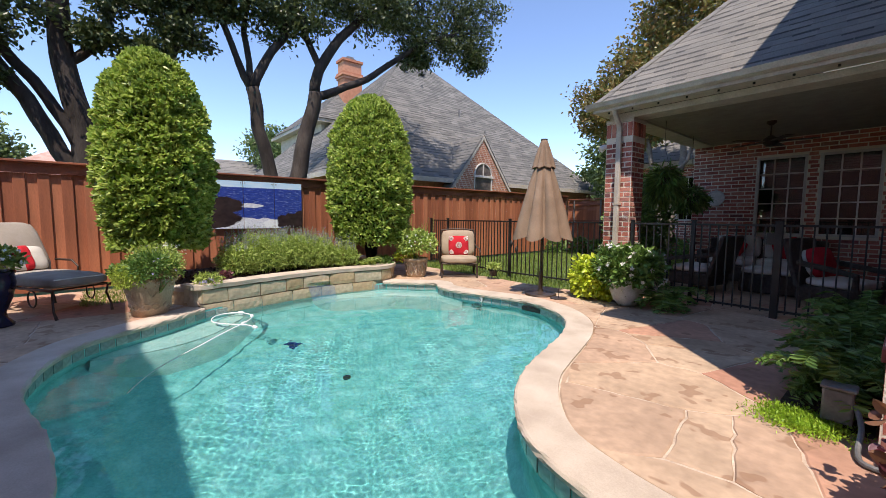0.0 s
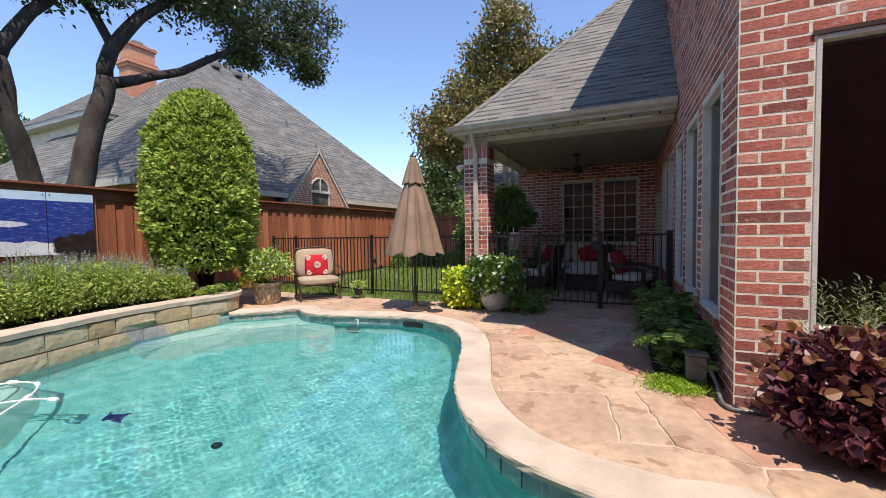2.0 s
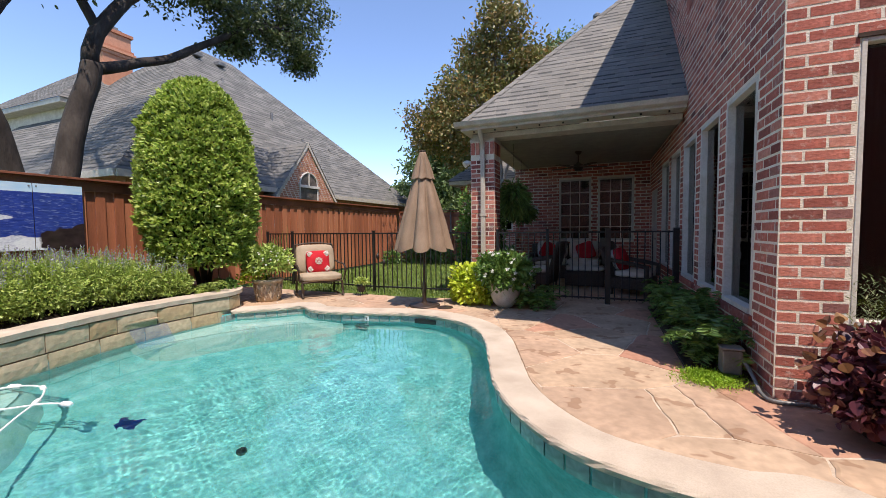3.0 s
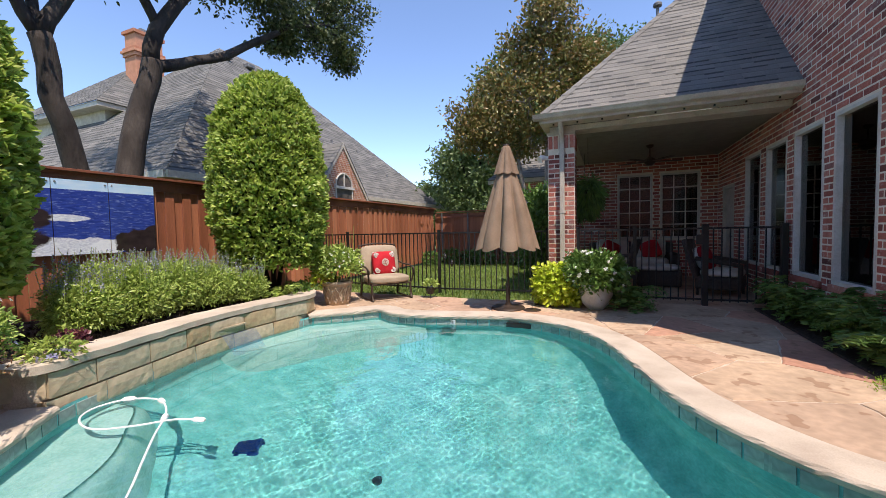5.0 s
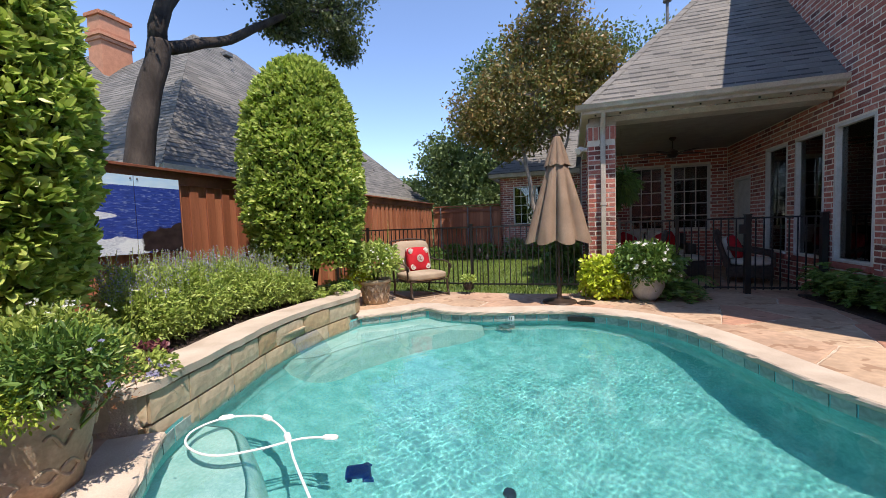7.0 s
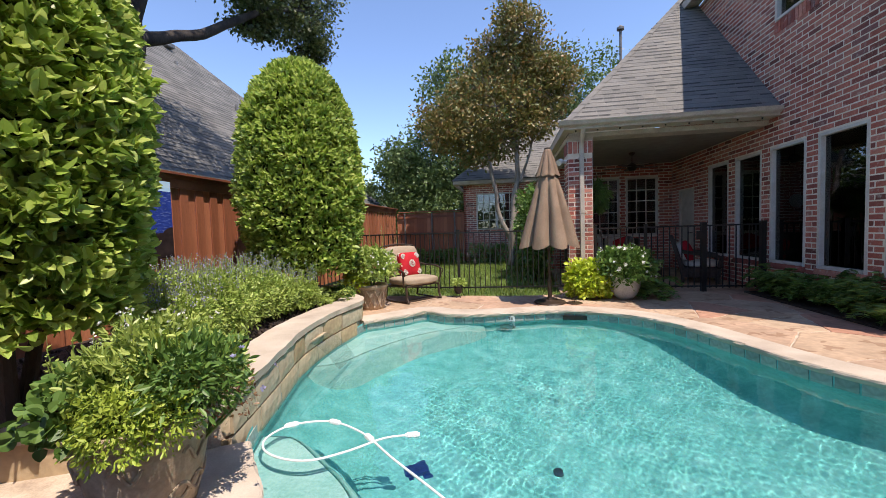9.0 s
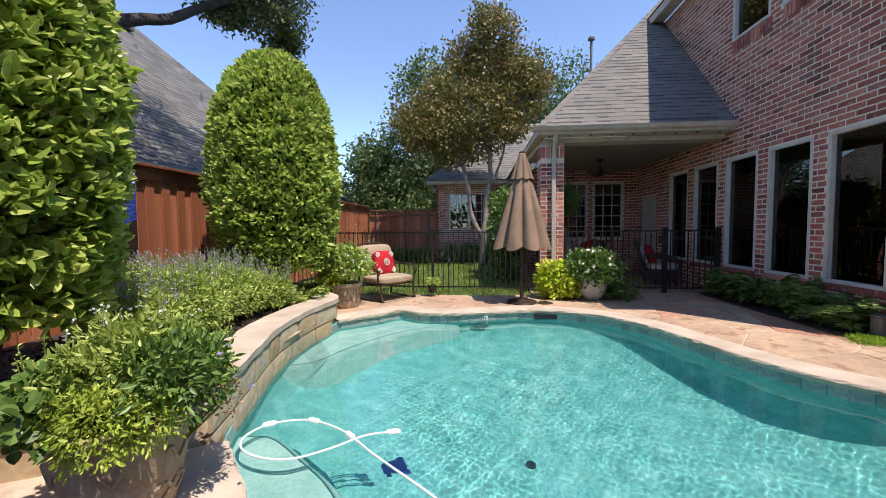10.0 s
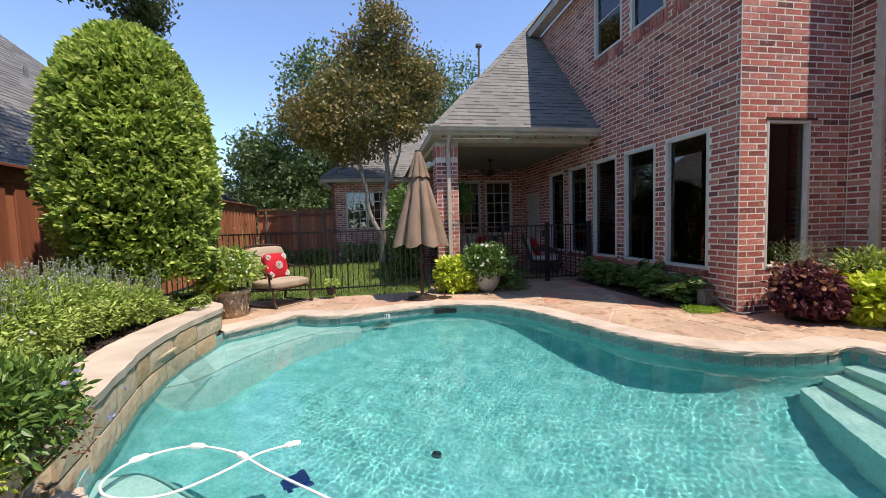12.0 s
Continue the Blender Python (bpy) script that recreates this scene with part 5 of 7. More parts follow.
tree("oak_tree", oak_a, ca, M_OAK, M_BARK, "tall live oak with dark trunk and a long low limb", per=1900, size=0.1, thick=0.76, sprig=46, loose=0.82)
X = -10.5
oak_b = [[((X, 3.5, 0), 0.34), ((X, 3.3, 2.3), 0.26), ((X, 3.03, 3.5), 0.23), ((X, 2.93, 4.4), 0.22)],
         [((X, 2.93, 4.35), 0.14), ((X, 2.6, 5.0), 0.11), ((X, 2.42, 5.5), 0.1), ((X, 2.1, 6.6), 0.07)],
         [((X, 2.95, 4.35), 0.18), ((X, 3.25, 5.1), 0.15), ((X, 3.7, 5.87), 0.14), ((X, 4.1, 7.2), 0.1)],
         [((X, 2.94, 4.4), 0.12), ((X - 0.2, 2.9, 5.4), 0.1), ((X - 0.2, 2.95, 6.8), 0.07)]]
cb = [((X + dx, y, z), (r, r * 1.1, r * 0.75)) for dx, y, z, r in ((0, 3.5, 6.1, 0.6), (0, 2.9, 6.6, 0.8), (0, 2.3, 6.2, 0.6), (0, 1.7, 6.0, 0.6), (0.2, 3.6, 7.2, 1.0), (0, 2.2, 7.3, 1.0), (0.1, 1.2, 6.9, 0.9), (0, 3.2, 8.4, 1.2), (0, 1.5, 8.3, 1.2))]
tree("oak_tree", oak_b, cb, M_OAK, M_BARK, "slim forked live oak behind the board fence", per=1500, size=0.1, thick=0.68, sprig=46, loose=0.82)
X = -10.6
oak_c = [[((X, -0.15, 0), 0.42), ((X, -0.13, 2.4), 0.36), ((X, -0.28, 3.5), 0.34), ((X, -0.4, 4.3), 0.3), ((X, -0.45, 6.2), 0.22)],
         [((X, -0.2, 1.9), 0.26), ((X, -0.5, 2.5), 0.24), ((X, -0.83, 3.17), 0.22), ((X, -1.3, 4.0), 0.2), ((X, -2.2, 5.2), 0.14)],
         [((X, -0.1, 2.4), 0.2), ((X, -0.66, 3.5), 0.17), ((X, -1.2, 4.25), 0.15), ((X, -2.0, 5.4), 0.1)],
         [((X, -0.2, 3.0), 0.15), ((X, 0.5, 3.6), 0.14), ((X, 1.31, 4.6), 0.13), ((X, 1.7, 6.0), 0.1)],
         [((X, -0.35, 4.2), 0.16), ((X, 0.3, 5.0), 0.13), ((X, 0.5, 6.4), 0.09)]]
cc = [((X + dx, y, z), (r, r, r * 0.75)) for dx, y, z, r in ((0.2, 0.5, 5.6, 0.5), (0, 1.2, 5.7, 0.5), (0, -0.9, 5.2, 0.6), (0.4, -1.4, 4.6, 0.4), (0, -1.8, 5.6, 0.8), (0, -0.2, 6.4, 0.9), (0, 1.0, 6.8, 0.9), (0, -1.6, 7.0, 1.1),
      (0.2, 0.1, 4.8, 0.3), (0.2, 0.9, 4.7, 0.35), (0.1, -1.5, 3.7, 0.25), (0, -2.6, 6.2, 1.1), (0, 0, 8.0, 1.3), (0.2, 1.6, 5.2, 0.4), (0.2, 2.0, 6.2, 0.6))]
tree("oak_tree", oak_c, cc, M_OAK, M_BARK, "massive leaning multi-trunk live oak", per=1500, size=0.1, thick=0.6, sprig=46, loose=0.85)

mag = [[((-4.5, 12.3, 0), 0.11), ((-4.45, 12.3, 1.2), 0.1), ((-4.3, 12.3, 2.4), 0.08), ((-4.25, 12.4, 4.0), 0.07), ((-4.4, 12.5, 6.5), 0.045), ((-4.4, 12.5, 8.0), 0.02)],
       [((-4.5, 12.3, 0.9), 0.08), ((-4.9, 12.3, 2.0), 0.07), ((-5.1, 12.4, 3.4), 0.06), ((-5.6, 12.5, 5.0), 0.04)],
       [((-4.3, 12.3, 2.6), 0.05), ((-3.9, 12.3, 3.4), 0.04), ((-3.6, 12.4, 4.4), 0.03)],
       [((-4.25, 12.4, 3.8), 0.05), ((-4.7, 12.5, 5.2), 0.035), ((-5.2, 12.5, 6.4), 0.02)],
       [((-4.3, 12.4, 4.6), 0.045), ((-3.7, 12.5, 5.6), 0.035), ((-3.3, 12.5, 6.6), 0.02)]]
cm = [((-4.6 + (x + 4.6) * 1.15, 12.4 + dy, z), (r * 1.12, r, r * 0.95)) for x, dy, z, r in (
    (-6.4, 0, 5.0, 0.7), (-5.8, 0.3, 5.6, 0.8), (-6.3, -0.2, 4.3, 0.5), (-5.6, -0.3, 4.6, 0.8), (-5.2, 0.2, 6.2, 0.8), (-4.8, -0.3, 5.2, 0.9), (-4.4, 0.2, 6.8, 0.8), (-4.1, -0.2, 7.6, 0.65),
    (-4.0, 0.1, 5.9, 0.8), (-3.5, 0.1, 6.6, 0.7), (-3.4, -0.2, 5.4, 0.6), (-4.3, 0, 8.2, 0.45), (-5.4, 0, 3.9, 0.55), (-4.7, 0.1, 4.2, 0.6), (-3.8, -0.3, 4.6, 0.5), (-6.0, 0.2, 4.9, 0.6), (-3.1, 0, 6.0, 0.5), (-4.9, 0.2, 7.2, 0.6))]
tree("magnolia_tree", mag, cm, M_MAGN, M_BARK_L, "bronze-leaved magnolia with pale branching trunk on the lawn", per=1500, size=0.12, spread=0.9, sprig=18, loose=0.8, shell=0.3)


def plain_tree(at, h, r, label, n=14, per=1300, size=0.2, seed=1):
    x, y = at
    g = np.random.default_rng(seed)
    cl = []
    for _ in range(n):
        a, u = g.uniform(0, math.tau), g.uniform(0.25, 1)
        k = r * (1.15 - 0.7 * abs(u - 0.45)) * g.uniform(0.3, 0.75)
        cl.append(((x + k * math.cos(a), y + k * math.sin(a), h * u - r * 0.2), (r * 0.42, r * 0.42, r * 0.36)))
    limbs = [[((x, y, 0), r * 0.09), ((x + 0.1, y, h * 0.4), r * 0.07), ((x, y, h * 0.85), r * 0.02)]]
    limbs += [[((x, y, h * 0.35), r * 0.045), (tuple(np.array(c) * 0.6 + np.array((x, y, h * 0.4)) * 0.4), r * 0.03), (c, r * 0.012)] for c, _ in cl[:7]]
    return tree("tree", limbs, cl, M_TREE, M_BARK, label, per=per, size=size, twigs=False)


plain_tree((-9.4, 22), 6.2, 3.0, "bushy green tree beyond the cross fence", seed=2)
plain_tree((-7.0, 21), 10.8, 3.4, "tall light green tree behind the magnolia", n=20, seed=3)
plain_tree((-1.2, 24), 12.5, 4.0, "tall green tree behind the back wing roof", n=18, seed=4)
plain_tree((-4.2, 26), 13.0, 3.6, "tall green tree far behind the lawn", n=16, seed=8)
plain_tree((-17.0, 32), 5.4, 2.6, "rounded green tree beyond the neighbour's roof", seed=5)
plain_tree((-14.0, 34), 7.0, 2.8, "distant green tree past the roof end", seed=6)
plain_tree((-36, 12), 8.5, 4.0, "distant leafy green tree between houses", seed=7, size=0.28)
plain_tree((-34, -6.5), 6.8, 3.0, "distant green tree beside the clay roof", seed=9, size=0.28)
plain_tree((-11.5, 30), 6.0, 2.8, "distant green tree behind the fence corner", seed=11)
# a wooded horizon
g = np.random.default_rng(5)
P, Dd = [], []
for k in range(240):
    a = g.uniform(0, math.tau)
    r = g.uniform(60, 75)
    n = 90
    c = np.array((-3 + r * math.cos(a), 2 + r * math.sin(a), g.uniform(0.5, 4.0)))
    P.append(c + g.normal(0, 1.0, (n, 3)) * (2.0, 2.0, 1.2))
    Dd.append(np.tile((0.0, 0.0, 0.3), (n, 1)))
tagged(leaves("far_woods", np.concatenate(P), np.concatenate(Dd), 0.9, 0.6, M_TREE), "distant belt of green trees", "woods", kind="stuff")


# ---- garden things ----
def pot(t, r0, r1, h, material, label, ornament=None, rim=0.025):
    """A tapered planter with rim and soil under t."""
    bm = lathe(bmesh.new(), [(r0, 0), (r0 + (r1 - r0) * 0.3, h * 0.3), (r0 + (r1 - r0) * 0.75, h * 0.75), (r1 - rim * 0.3, h - 0.06), (r1 + rim * 0.5, h - 0.05), (r1 + rim, h - 0.025), (r1 + rim * 0.6, h), (r1 - 0.02, h), (r1 - 0.03, h - 0.04)], 32)
    p = part("pot", bm, material, t, label, True)
    soil = lathe(bmesh.new(), [(r1 - 0.028, h - 0.06), (r1 - 0.028, h - 0.035)], 24)
    part("soil", soil, M_SOIL, t)
    return p


def mound(t, c, r, n, length, width, material, name="foliage", label="", stems=10, droop=0.0, spread=0.8, shell=0.35, flat=-0.35, full=False):
    """A leafy mound on thin stems."""
    P, D = ball_points(n, c, r, shell, flat)
    leaves(name, P, D, length, width, material, t, label, spread=spread, droop=droop, full=full)
    if stems:
        bm = bmesh.new()
        for _ in range(stems):
            a, k = rng.uniform(0, math.tau), rng.uniform(0.2, 0.8)
            e = (c[0] + k * r[0] * math.cos(a), c[1] + k * r[1] * math.sin(a), c[2] + r[2] * rng.uniform(0.0, 0.6))
            tube(bm, [(c[0] * 0.6, c[1] * 0.6, c[2] - r[2] * 0.9), ((c[0] + e[0]) / 2, (c[1] + e[1]) / 2, c[2] - 0.1 * r[2]), e], [0.008, 0.006, 0.004], 5, False)
        tagged(part("stem", bm, M_FERN, t), kind="stuff")


def blooms(t, c, r, n, size, material, label, flat=0.0):
    """Small five-petalled flowers over a mound."""
    P, D = ball_points(n, c, [q * 1.04 for q in r], 0.92, flat)
    Pp, Dp = [], []
    for p, d in zip(P, D):
        o = np.cross(d, rng.normal(0, 1, 3))
        o /= np.linalg.norm(o)
        b = np.cross(d, o)
        for k in range(5):
            w = o * math.cos(k * 1.2566) + b * math.sin(k * 1.2566)
            Pp.append(p)
            Dp.append(w + d * 0.35)
    tagged(leaves("flower", np.array(Pp), np.array(Dp), size, size * 0.75, material, t, label, spread=0.05, vary=0.1), kind="stuff")


def spikes(t, c, r, n, h, material, label):
    """Upright flower spikes of many small petals."""
    Pp, Dp = [], []
    bm = bmesh.new()
    for _ in range(n):
        a, k = rng.uniform(0, math.tau), math.sqrt(rng.uniform(0, 1))
        b = np.array((c[0] + r[0] * k * math.cos(a), c[1] + r[1] * k * math.sin(a), c[2]))
        lean = rng.normal(0, 0.12, 2)
        hh = h * rng.uniform(0.6, 1.2)
        e = b + np.array((lean[0] * hh, lean[1] * hh, hh))
        tube(bm, [tuple(b), tuple(e)], [0.004, 0.002], 4, False)
        for u in np.linspace(0.35, 1, 16):
            Pp.append(b + (e - b) * u)
            Dp.append((math.cos(u * 40), math.sin(u * 40), 0.4))
    tagged(part("flower_stalk", bm, M_SAGE, t), kind="stuff")
    tagged(leaves("flower_spike", np.array(Pp), np.array(Dp), 0.017, 0.011, material, t, label, spread=0.4), kind="stuff")


def fern(t, n, length, material=None, lift=0.6, width=0.09, at=(0, 0, 0)):
    """Arching fronds with paired leaflets."""
    Pp, Dp = [], []
    bm = bmesh.new()
    for i in range(n):
        a = rng.uniform(0, math.tau)
        L = length * rng.uniform(0.65, 1.15)
        up = lift * rng.uniform(0.6, 1.4)
        pts = []
        for u in np.linspace(0, 1, 14):
            pts.append(np.array(at) + np.array((math.cos(a) * L * u, math.sin(a) * L * u, L * (up * u * 1.6 - 1.15 * u * u * (0.6 + up * 0.6)))))
        tube(bm, [tuple(p) for p in pts[::3]] + [tuple(pts[-1])], 0.003, 4, False)
        side = np.array((-math.sin(a), math.cos(a), 0))
        for k, u in enumerate(np.linspace(0.08, 1, 26)):
            p = pts[min(13, int(u * 13))] * (1 - (u * 13) % 1) + pts[min(13, int(u * 13) + 1)] * ((u * 13) % 1)
            for s in (-1, 1):
                Pp.append(p)
                Dp.append(side * s + np.array((math.cos(a), math.sin(a), 0)) * 0.4 + np.array((0, 0, -0.15)))
    part("frond_stem", bm, M_FERN, t)
    leaves("frond", np.array(Pp), np.array(Dp), width, width * 0.24, material or M_FERN, t, spread=0.12, vary=0.3)


# umbrella
umb = thing("patio_umbrella", (-3.9, 5.66, 0), "closed tan canvas patio umbrella on a round base", "umbrella")


def folded(r_top, r_bot, z_top, z_bot, folds=8, hem=0.05, phase=0.0, depth=0.36):
    bm = bmesh.new()
    S, K = folds * 12, 14
    ringsv = []
    for i in range(K + 1):
        u = i / K
        r = r_top + (r_bot - r_top) * u ** 0.92
        z = z_top + (z_bot - z_top) * u
        row = []
        for k in range(S):
            a = k * math.tau / S
            w = abs(math.sin(folds * a / 2 + phase))
            crease = 1 - depth * min(1, u * 2.5) * (1 - w) ** 1.5 + 0.035 * u * noise.noise((math.cos(a) * 3, math.sin(a) * 3, u * 4))
            dz = -hem * u * w * (1 if i == K else u * 0.6)
            row.append(bm.verts.new((r * crease * math.cos(a), r * crease * math.sin(a), z + dz)))
        ringsv.append(row)
    for r0, r1 in zip(ringsv, ringsv[1:]):
        for k in range(S):
            bm.faces.new((r0[k], r0[(k + 1) % S], r1[(k + 1) % S], r1[k]))
    bm.faces.new(ringsv[0])
    bmesh.ops.recalc_face_normals(bm, faces=bm.faces)
    return bm


part("canopy", folded(0.1, 0.5, 2.22, 0.98, 8, 0.07, 0.3), M_CANVAS, umb, "tan pleated canopy", True)
part("vent_tier", folded(0.05, 0.2, 2.52, 2.1, 8, 0.03, 0.3, 0.25), M_CANVAS, umb, "tan top tier", True)
part("finial", lathe(bmesh.new(), [(0.045, 2.515), (0.055, 2.525), (0.05, 2.545), (0.012, 2.55)], 14), M_BRONZE, umb)
part("pole", tube(bmesh.new(), [(0, 0, 0.02), (0, 0, 2.5)], 0.02, 12), M_BRONZE, umb)
part("sleeve", lathe(bmesh.new(), [(0.034, 0.03), (0.034, 0.38), (0.028, 0.4)], 14), M_BRONZE, umb)
part("base", lathe(bmesh.new(), [(0.25, 0.0), (0.26, 0.012), (0.25, 0.03), (0.12, 0.045), (0.05, 0.06), (0.04, 0.09)], 32), M_BRONZE, umb, "round bronze cast base")
for k in range(8):
    a = k * math.tau / 8 + 0.25
    part("rib", tube(bmesh.new(), [(0.03 * math.cos(a), 0.03 * math.sin(a), 2.2), (0.2 * math.cos(a), 0.2 * math.sin(a), 1.5), (0.36 * math.cos(a), 0.36 * math.sin(a), 1.0)], 0.006, 5), M_BRONZE, umb)


def cushion(lo, hi, puff=0.02):
    bm = bmesh.new()
    box(bm, lo, hi)
    bmesh.ops.subdivide_edges(bm, edges=bm.edges[:], cuts=6, use_grid_fill=True)
    c = [(a + b) / 2 for a, b in zip(lo, hi)]
    s = [(b - a) / 2 for a, b in zip(lo, hi)]
    for v in bm.verts:
        q = [(v.co[i] - c[i]) / s[i] for i in range(3)]
        m = max(abs(x) for x in q)
        rr = math.sqrt(sum(x * x for x in q))
        for i in range(3):
            f = 1 - 0.10 * sum(q[j] ** 6 for j in range(3) if j != i)
            v.co[i] = c[i] + s[i] * q[i] * f
        thin = min(range(3), key=lambda i: s[i])
        o = [j for j in range(3) if j != thin]
        v.co[thin] += puff * (1 - q[o[0]] ** 2) * (1 - q[o[1]] ** 2) * (1 if q[thin] > 0 else -1) * abs(q[thin])
    return bm


# spring chair with cushions, by the fence
chair = thing("patio_chair", (-6.33, 6.0, 0), "tan cushioned bronze metal patio chair with a red patterned pillow", "chair", turn=52)
for s in (-1, 1):
    part("leg", tube(bmesh.new(), [(s * 0.3, -0.34, 0.015), (s * 0.3, -0.3, 0.1), (s * 0.3, -0.28, 0.28)], 0.017, 8), M_BRONZE, chair)
    part("leg", tube(bmesh.new(), [(s * 0.3, 0.3, 0.015), (s * 0.3, 0.26, 0.2), (s * 0.3, 0.25, 0.3)], 0.017, 8), M_BRONZE, chair)
    part("foot_rail", tube(bmesh.new(), [(s * 0.3, -0.34, 0.018), (s * 0.3, 0.3, 0.018)], 0.014, 8), M_BRONZE, chair)
    arm = tube(bmesh.new(), [(s * 0.33, -0.26, 0.3), (s * 0.35, -0.29, 0.45), (s * 0.35, -0.27, 0.56), (s * 0.35, -0.15, 0.6), (s * 0.34, 0.1, 0.6), (s * 0.32, 0.28, 0.64)], 0.014, 8)
    tube(arm, [(s * 0.35, -0.27, 0.56), (s * 0.35, -0.33, 0.54), (s * 0.35, -0.33, 0.48), (s * 0.35, -0.29, 0.47)], 0.01, 6)
    part("armrest", arm, M_BRONZE, chair)
    part("back_post", tube(bmesh.new(), [(s * 0.31, 0.25, 0.28), (s * 0.31, 0.3, 0.6), (s * 0.3, 0.38, 0.96)], 0.014, 8), M_BRONZE, chair)
part("front_rail", tube(bmesh.new(), [(-0.3, -0.29, 0.29), (0.3, -0.29, 0.29)], 0.016, 8), M_BRONZE, chair)
part("cross_rail", tube(bmesh.new(), [(-0.3, -0.32, 0.04), (0.3, -0.32, 0.04)], 0.014, 8), M_BRONZE, chair)
part("top_rail", tube(bmesh.new(), [(-0.3, 0.38, 0.96), (-0.15, 0.39, 0.985), (0.0, 0.39, 0.995), (0.15, 0.39, 0.985), (0.3, 0.38, 0.96)], 0.014, 8), M_BRONZE, chair)
part("seat_frame", boxes(((-0.3, -0.29, 0.275), (0.3, 0.26, 0.295))), M_BRONZE, chair)
part("seat_cushion", cushion((-0.31, -0.33, 0.295), (0.31, 0.24, 0.43)), M_CUSHION, chair, "tan seat cushion", True)
bc = part("back_cushion", cushion((-0.3, -0.07, 0.0), (0.3, 0.07, 0.56)), M_CUSHION, chair, "tan back cushion", True)
bc.matrix_local = pose(0, 0.21, 0.41, -12)


chair.scale = (1.24, 1.1, 1.02)


def patterned_pillow(name, w, label, material=M_RED, medallion=True):
    t = tagged(new(name), label, "pillow")
    part("pillow_cover", cushion((-w / 2, -0.07, 0), (w / 2, 0.07, w), 0.035), material, t, "", True)
    if medallion:
        for cx, cz, r in ((0, w / 2, w * 0.15), (-w * 0.35, w * 0.83, w * 0.11), (w * 0.35, w * 0.83, w * 0.11), (-w * 0.35, w * 0.17, w * 0.11), (w * 0.35, w * 0.17, w * 0.11)):
            bm = bmesh.new()
            yo = -0.108 if cx == 0 else -0.076
            for k in range(10):
                a = k * math.tau / 10
                tube(bm, [(cx + r * 0.55 * math.cos(a), yo, cz + r * 0.55 * math.sin(a)), (cx + r * math.cos(a + 0.25), yo + 0.004, cz + r * math.sin(a + 0.25)), (cx + r * math.cos(a - 0.25), yo + 0.004, cz + r * math.sin(a - 0.25)), (cx + r * 0.55 * math.cos(a - 0.1), yo, cz + r * 0.55 * math.sin(a - 0.1))], 0.0065, 5)
            tube(bm, [(cx + r * 0.3 * math.cos(a), yo - 0.003, cz + r * 0.3 * math.sin(a)) for a in np.linspace(0, math.tau, 12)], 0.0065, 5)
            part("medallion", bm, M_CREAM, t, "cream embroidered medallion")
        rim = [(-w / 2 * 0.93, 0, 0.02), (w / 2 * 0.93, 0, 0.02), (w / 2 * 0.93, 0, w * 0.97), (-w / 2 * 0.93, 0, w * 0.97), (-w / 2 * 0.93, 0, 0.02)]
        part("piping", tube(bmesh.new(), rim, 0.012, 6), M_CREAM, t, "cream piping")
    return t


pil = patterned_pillow("throw_pillow", 0.44, "square red throw pillow with cream medallions on the patio chair")
pil.matrix_world = pose(-6.33, 6.0, 0, 0, 0, 52) @ pose(0.0, 0.02, 0.435, -14)

# small plant stand and garden disc
stand = thing("plant_stand", (-5.5, 6.22, 0), "small black wire plant stand with a potted succulent", "plant stand")
for k in range(4):
    a = k * math.pi / 2 + 0.4
    part("leg", tube(bmesh.new(), [(0.13 * math.cos(a), 0.13 * math.sin(a), 0), (0.11 * math.cos(a), 0.11 * math.sin(a), 0.02), (0.07 * math.cos(a), 0.07 * math.sin(a), 0.1), (0.085 * math.cos(a), 0.085 * math.sin(a), 0.2)], 0.006, 6), M_IRON, stand)
part("ring", tube(bmesh.new(), [(0.09 * math.cos(a), 0.09 * math.sin(a), 0.18) for a in np.linspace(0, math.tau, 16)], 0.006, 6), M_IRON, stand)
sp = part("pot", lathe(bmesh.new(), [(0.055, 0.07), (0.085, 0.19), (0.09, 0.21), (0.075, 0.205)], 20), M_IRON, stand, "", True)
mound(stand, (0, 0, 0.25), (0.14, 0.14, 0.08), 320, 0.05, 0.028, M_SAGE, stems=0)
disc = thing("garden_stake", (-3.52, 5.62, 0), "flat iron disc with a thin upright rod", "stake")
part("disc", lathe(bmesh.new(), [(0.13, 0.0), (0.135, 0.008), (0.12, 0.014), (0.01, 0.016)], 24), M_BRONZE, disc)
part("rod", tube(bmesh.new(), [(0, 0, 0.01), (0, 0, 0.24)], 0.005, 6), M_BRONZE, disc)
bird = thing("garden_ornament", (-5.35, 6.6, 0), "thin dark metal ornament stakes on the lawn edge", "ornament")
for dx, h in ((0.0, 0.72), (0.14, 0.6)):
    part("stake", tube(bmesh.new(), [(dx, 0, -0.05), (dx, 0, h)], 0.006, 6), M_IRON, bird)
    part("leaf_finial", lathe(bmesh.new(), [(0.005, h - 0.06), (0.035, h), (0.03, h + 0.04), (0.004, h + 0.09)], 10), M_IRON, bird).location = (dx, 0, 0)

# planter with lattice, by the chair
planter = thing("planter", (-6.82, 5.2, 0), "tan lattice-patterned pot with yellow-green flowering plants", "planter")
pot(planter, 0.17, 0.21, 0.36, M_TERRA, "tan pot with a criss-cross relief")
for k in range(12):
    a0 = k * math.tau / 12
    for s in (-1, 1):
        bm = tube(bmesh.new(), [((0.178 + 0.038 * u) * math.cos(a0 + s * 0.55 * u), (0.178 + 0.038 * u) * math.sin(a0 + s * 0.55 * u), 0.03 + 0.26 * u) for u in np.linspace(0, 1, 6)], 0.008, 5)
        part("lattice_rib", bm, M_TERRA, planter)
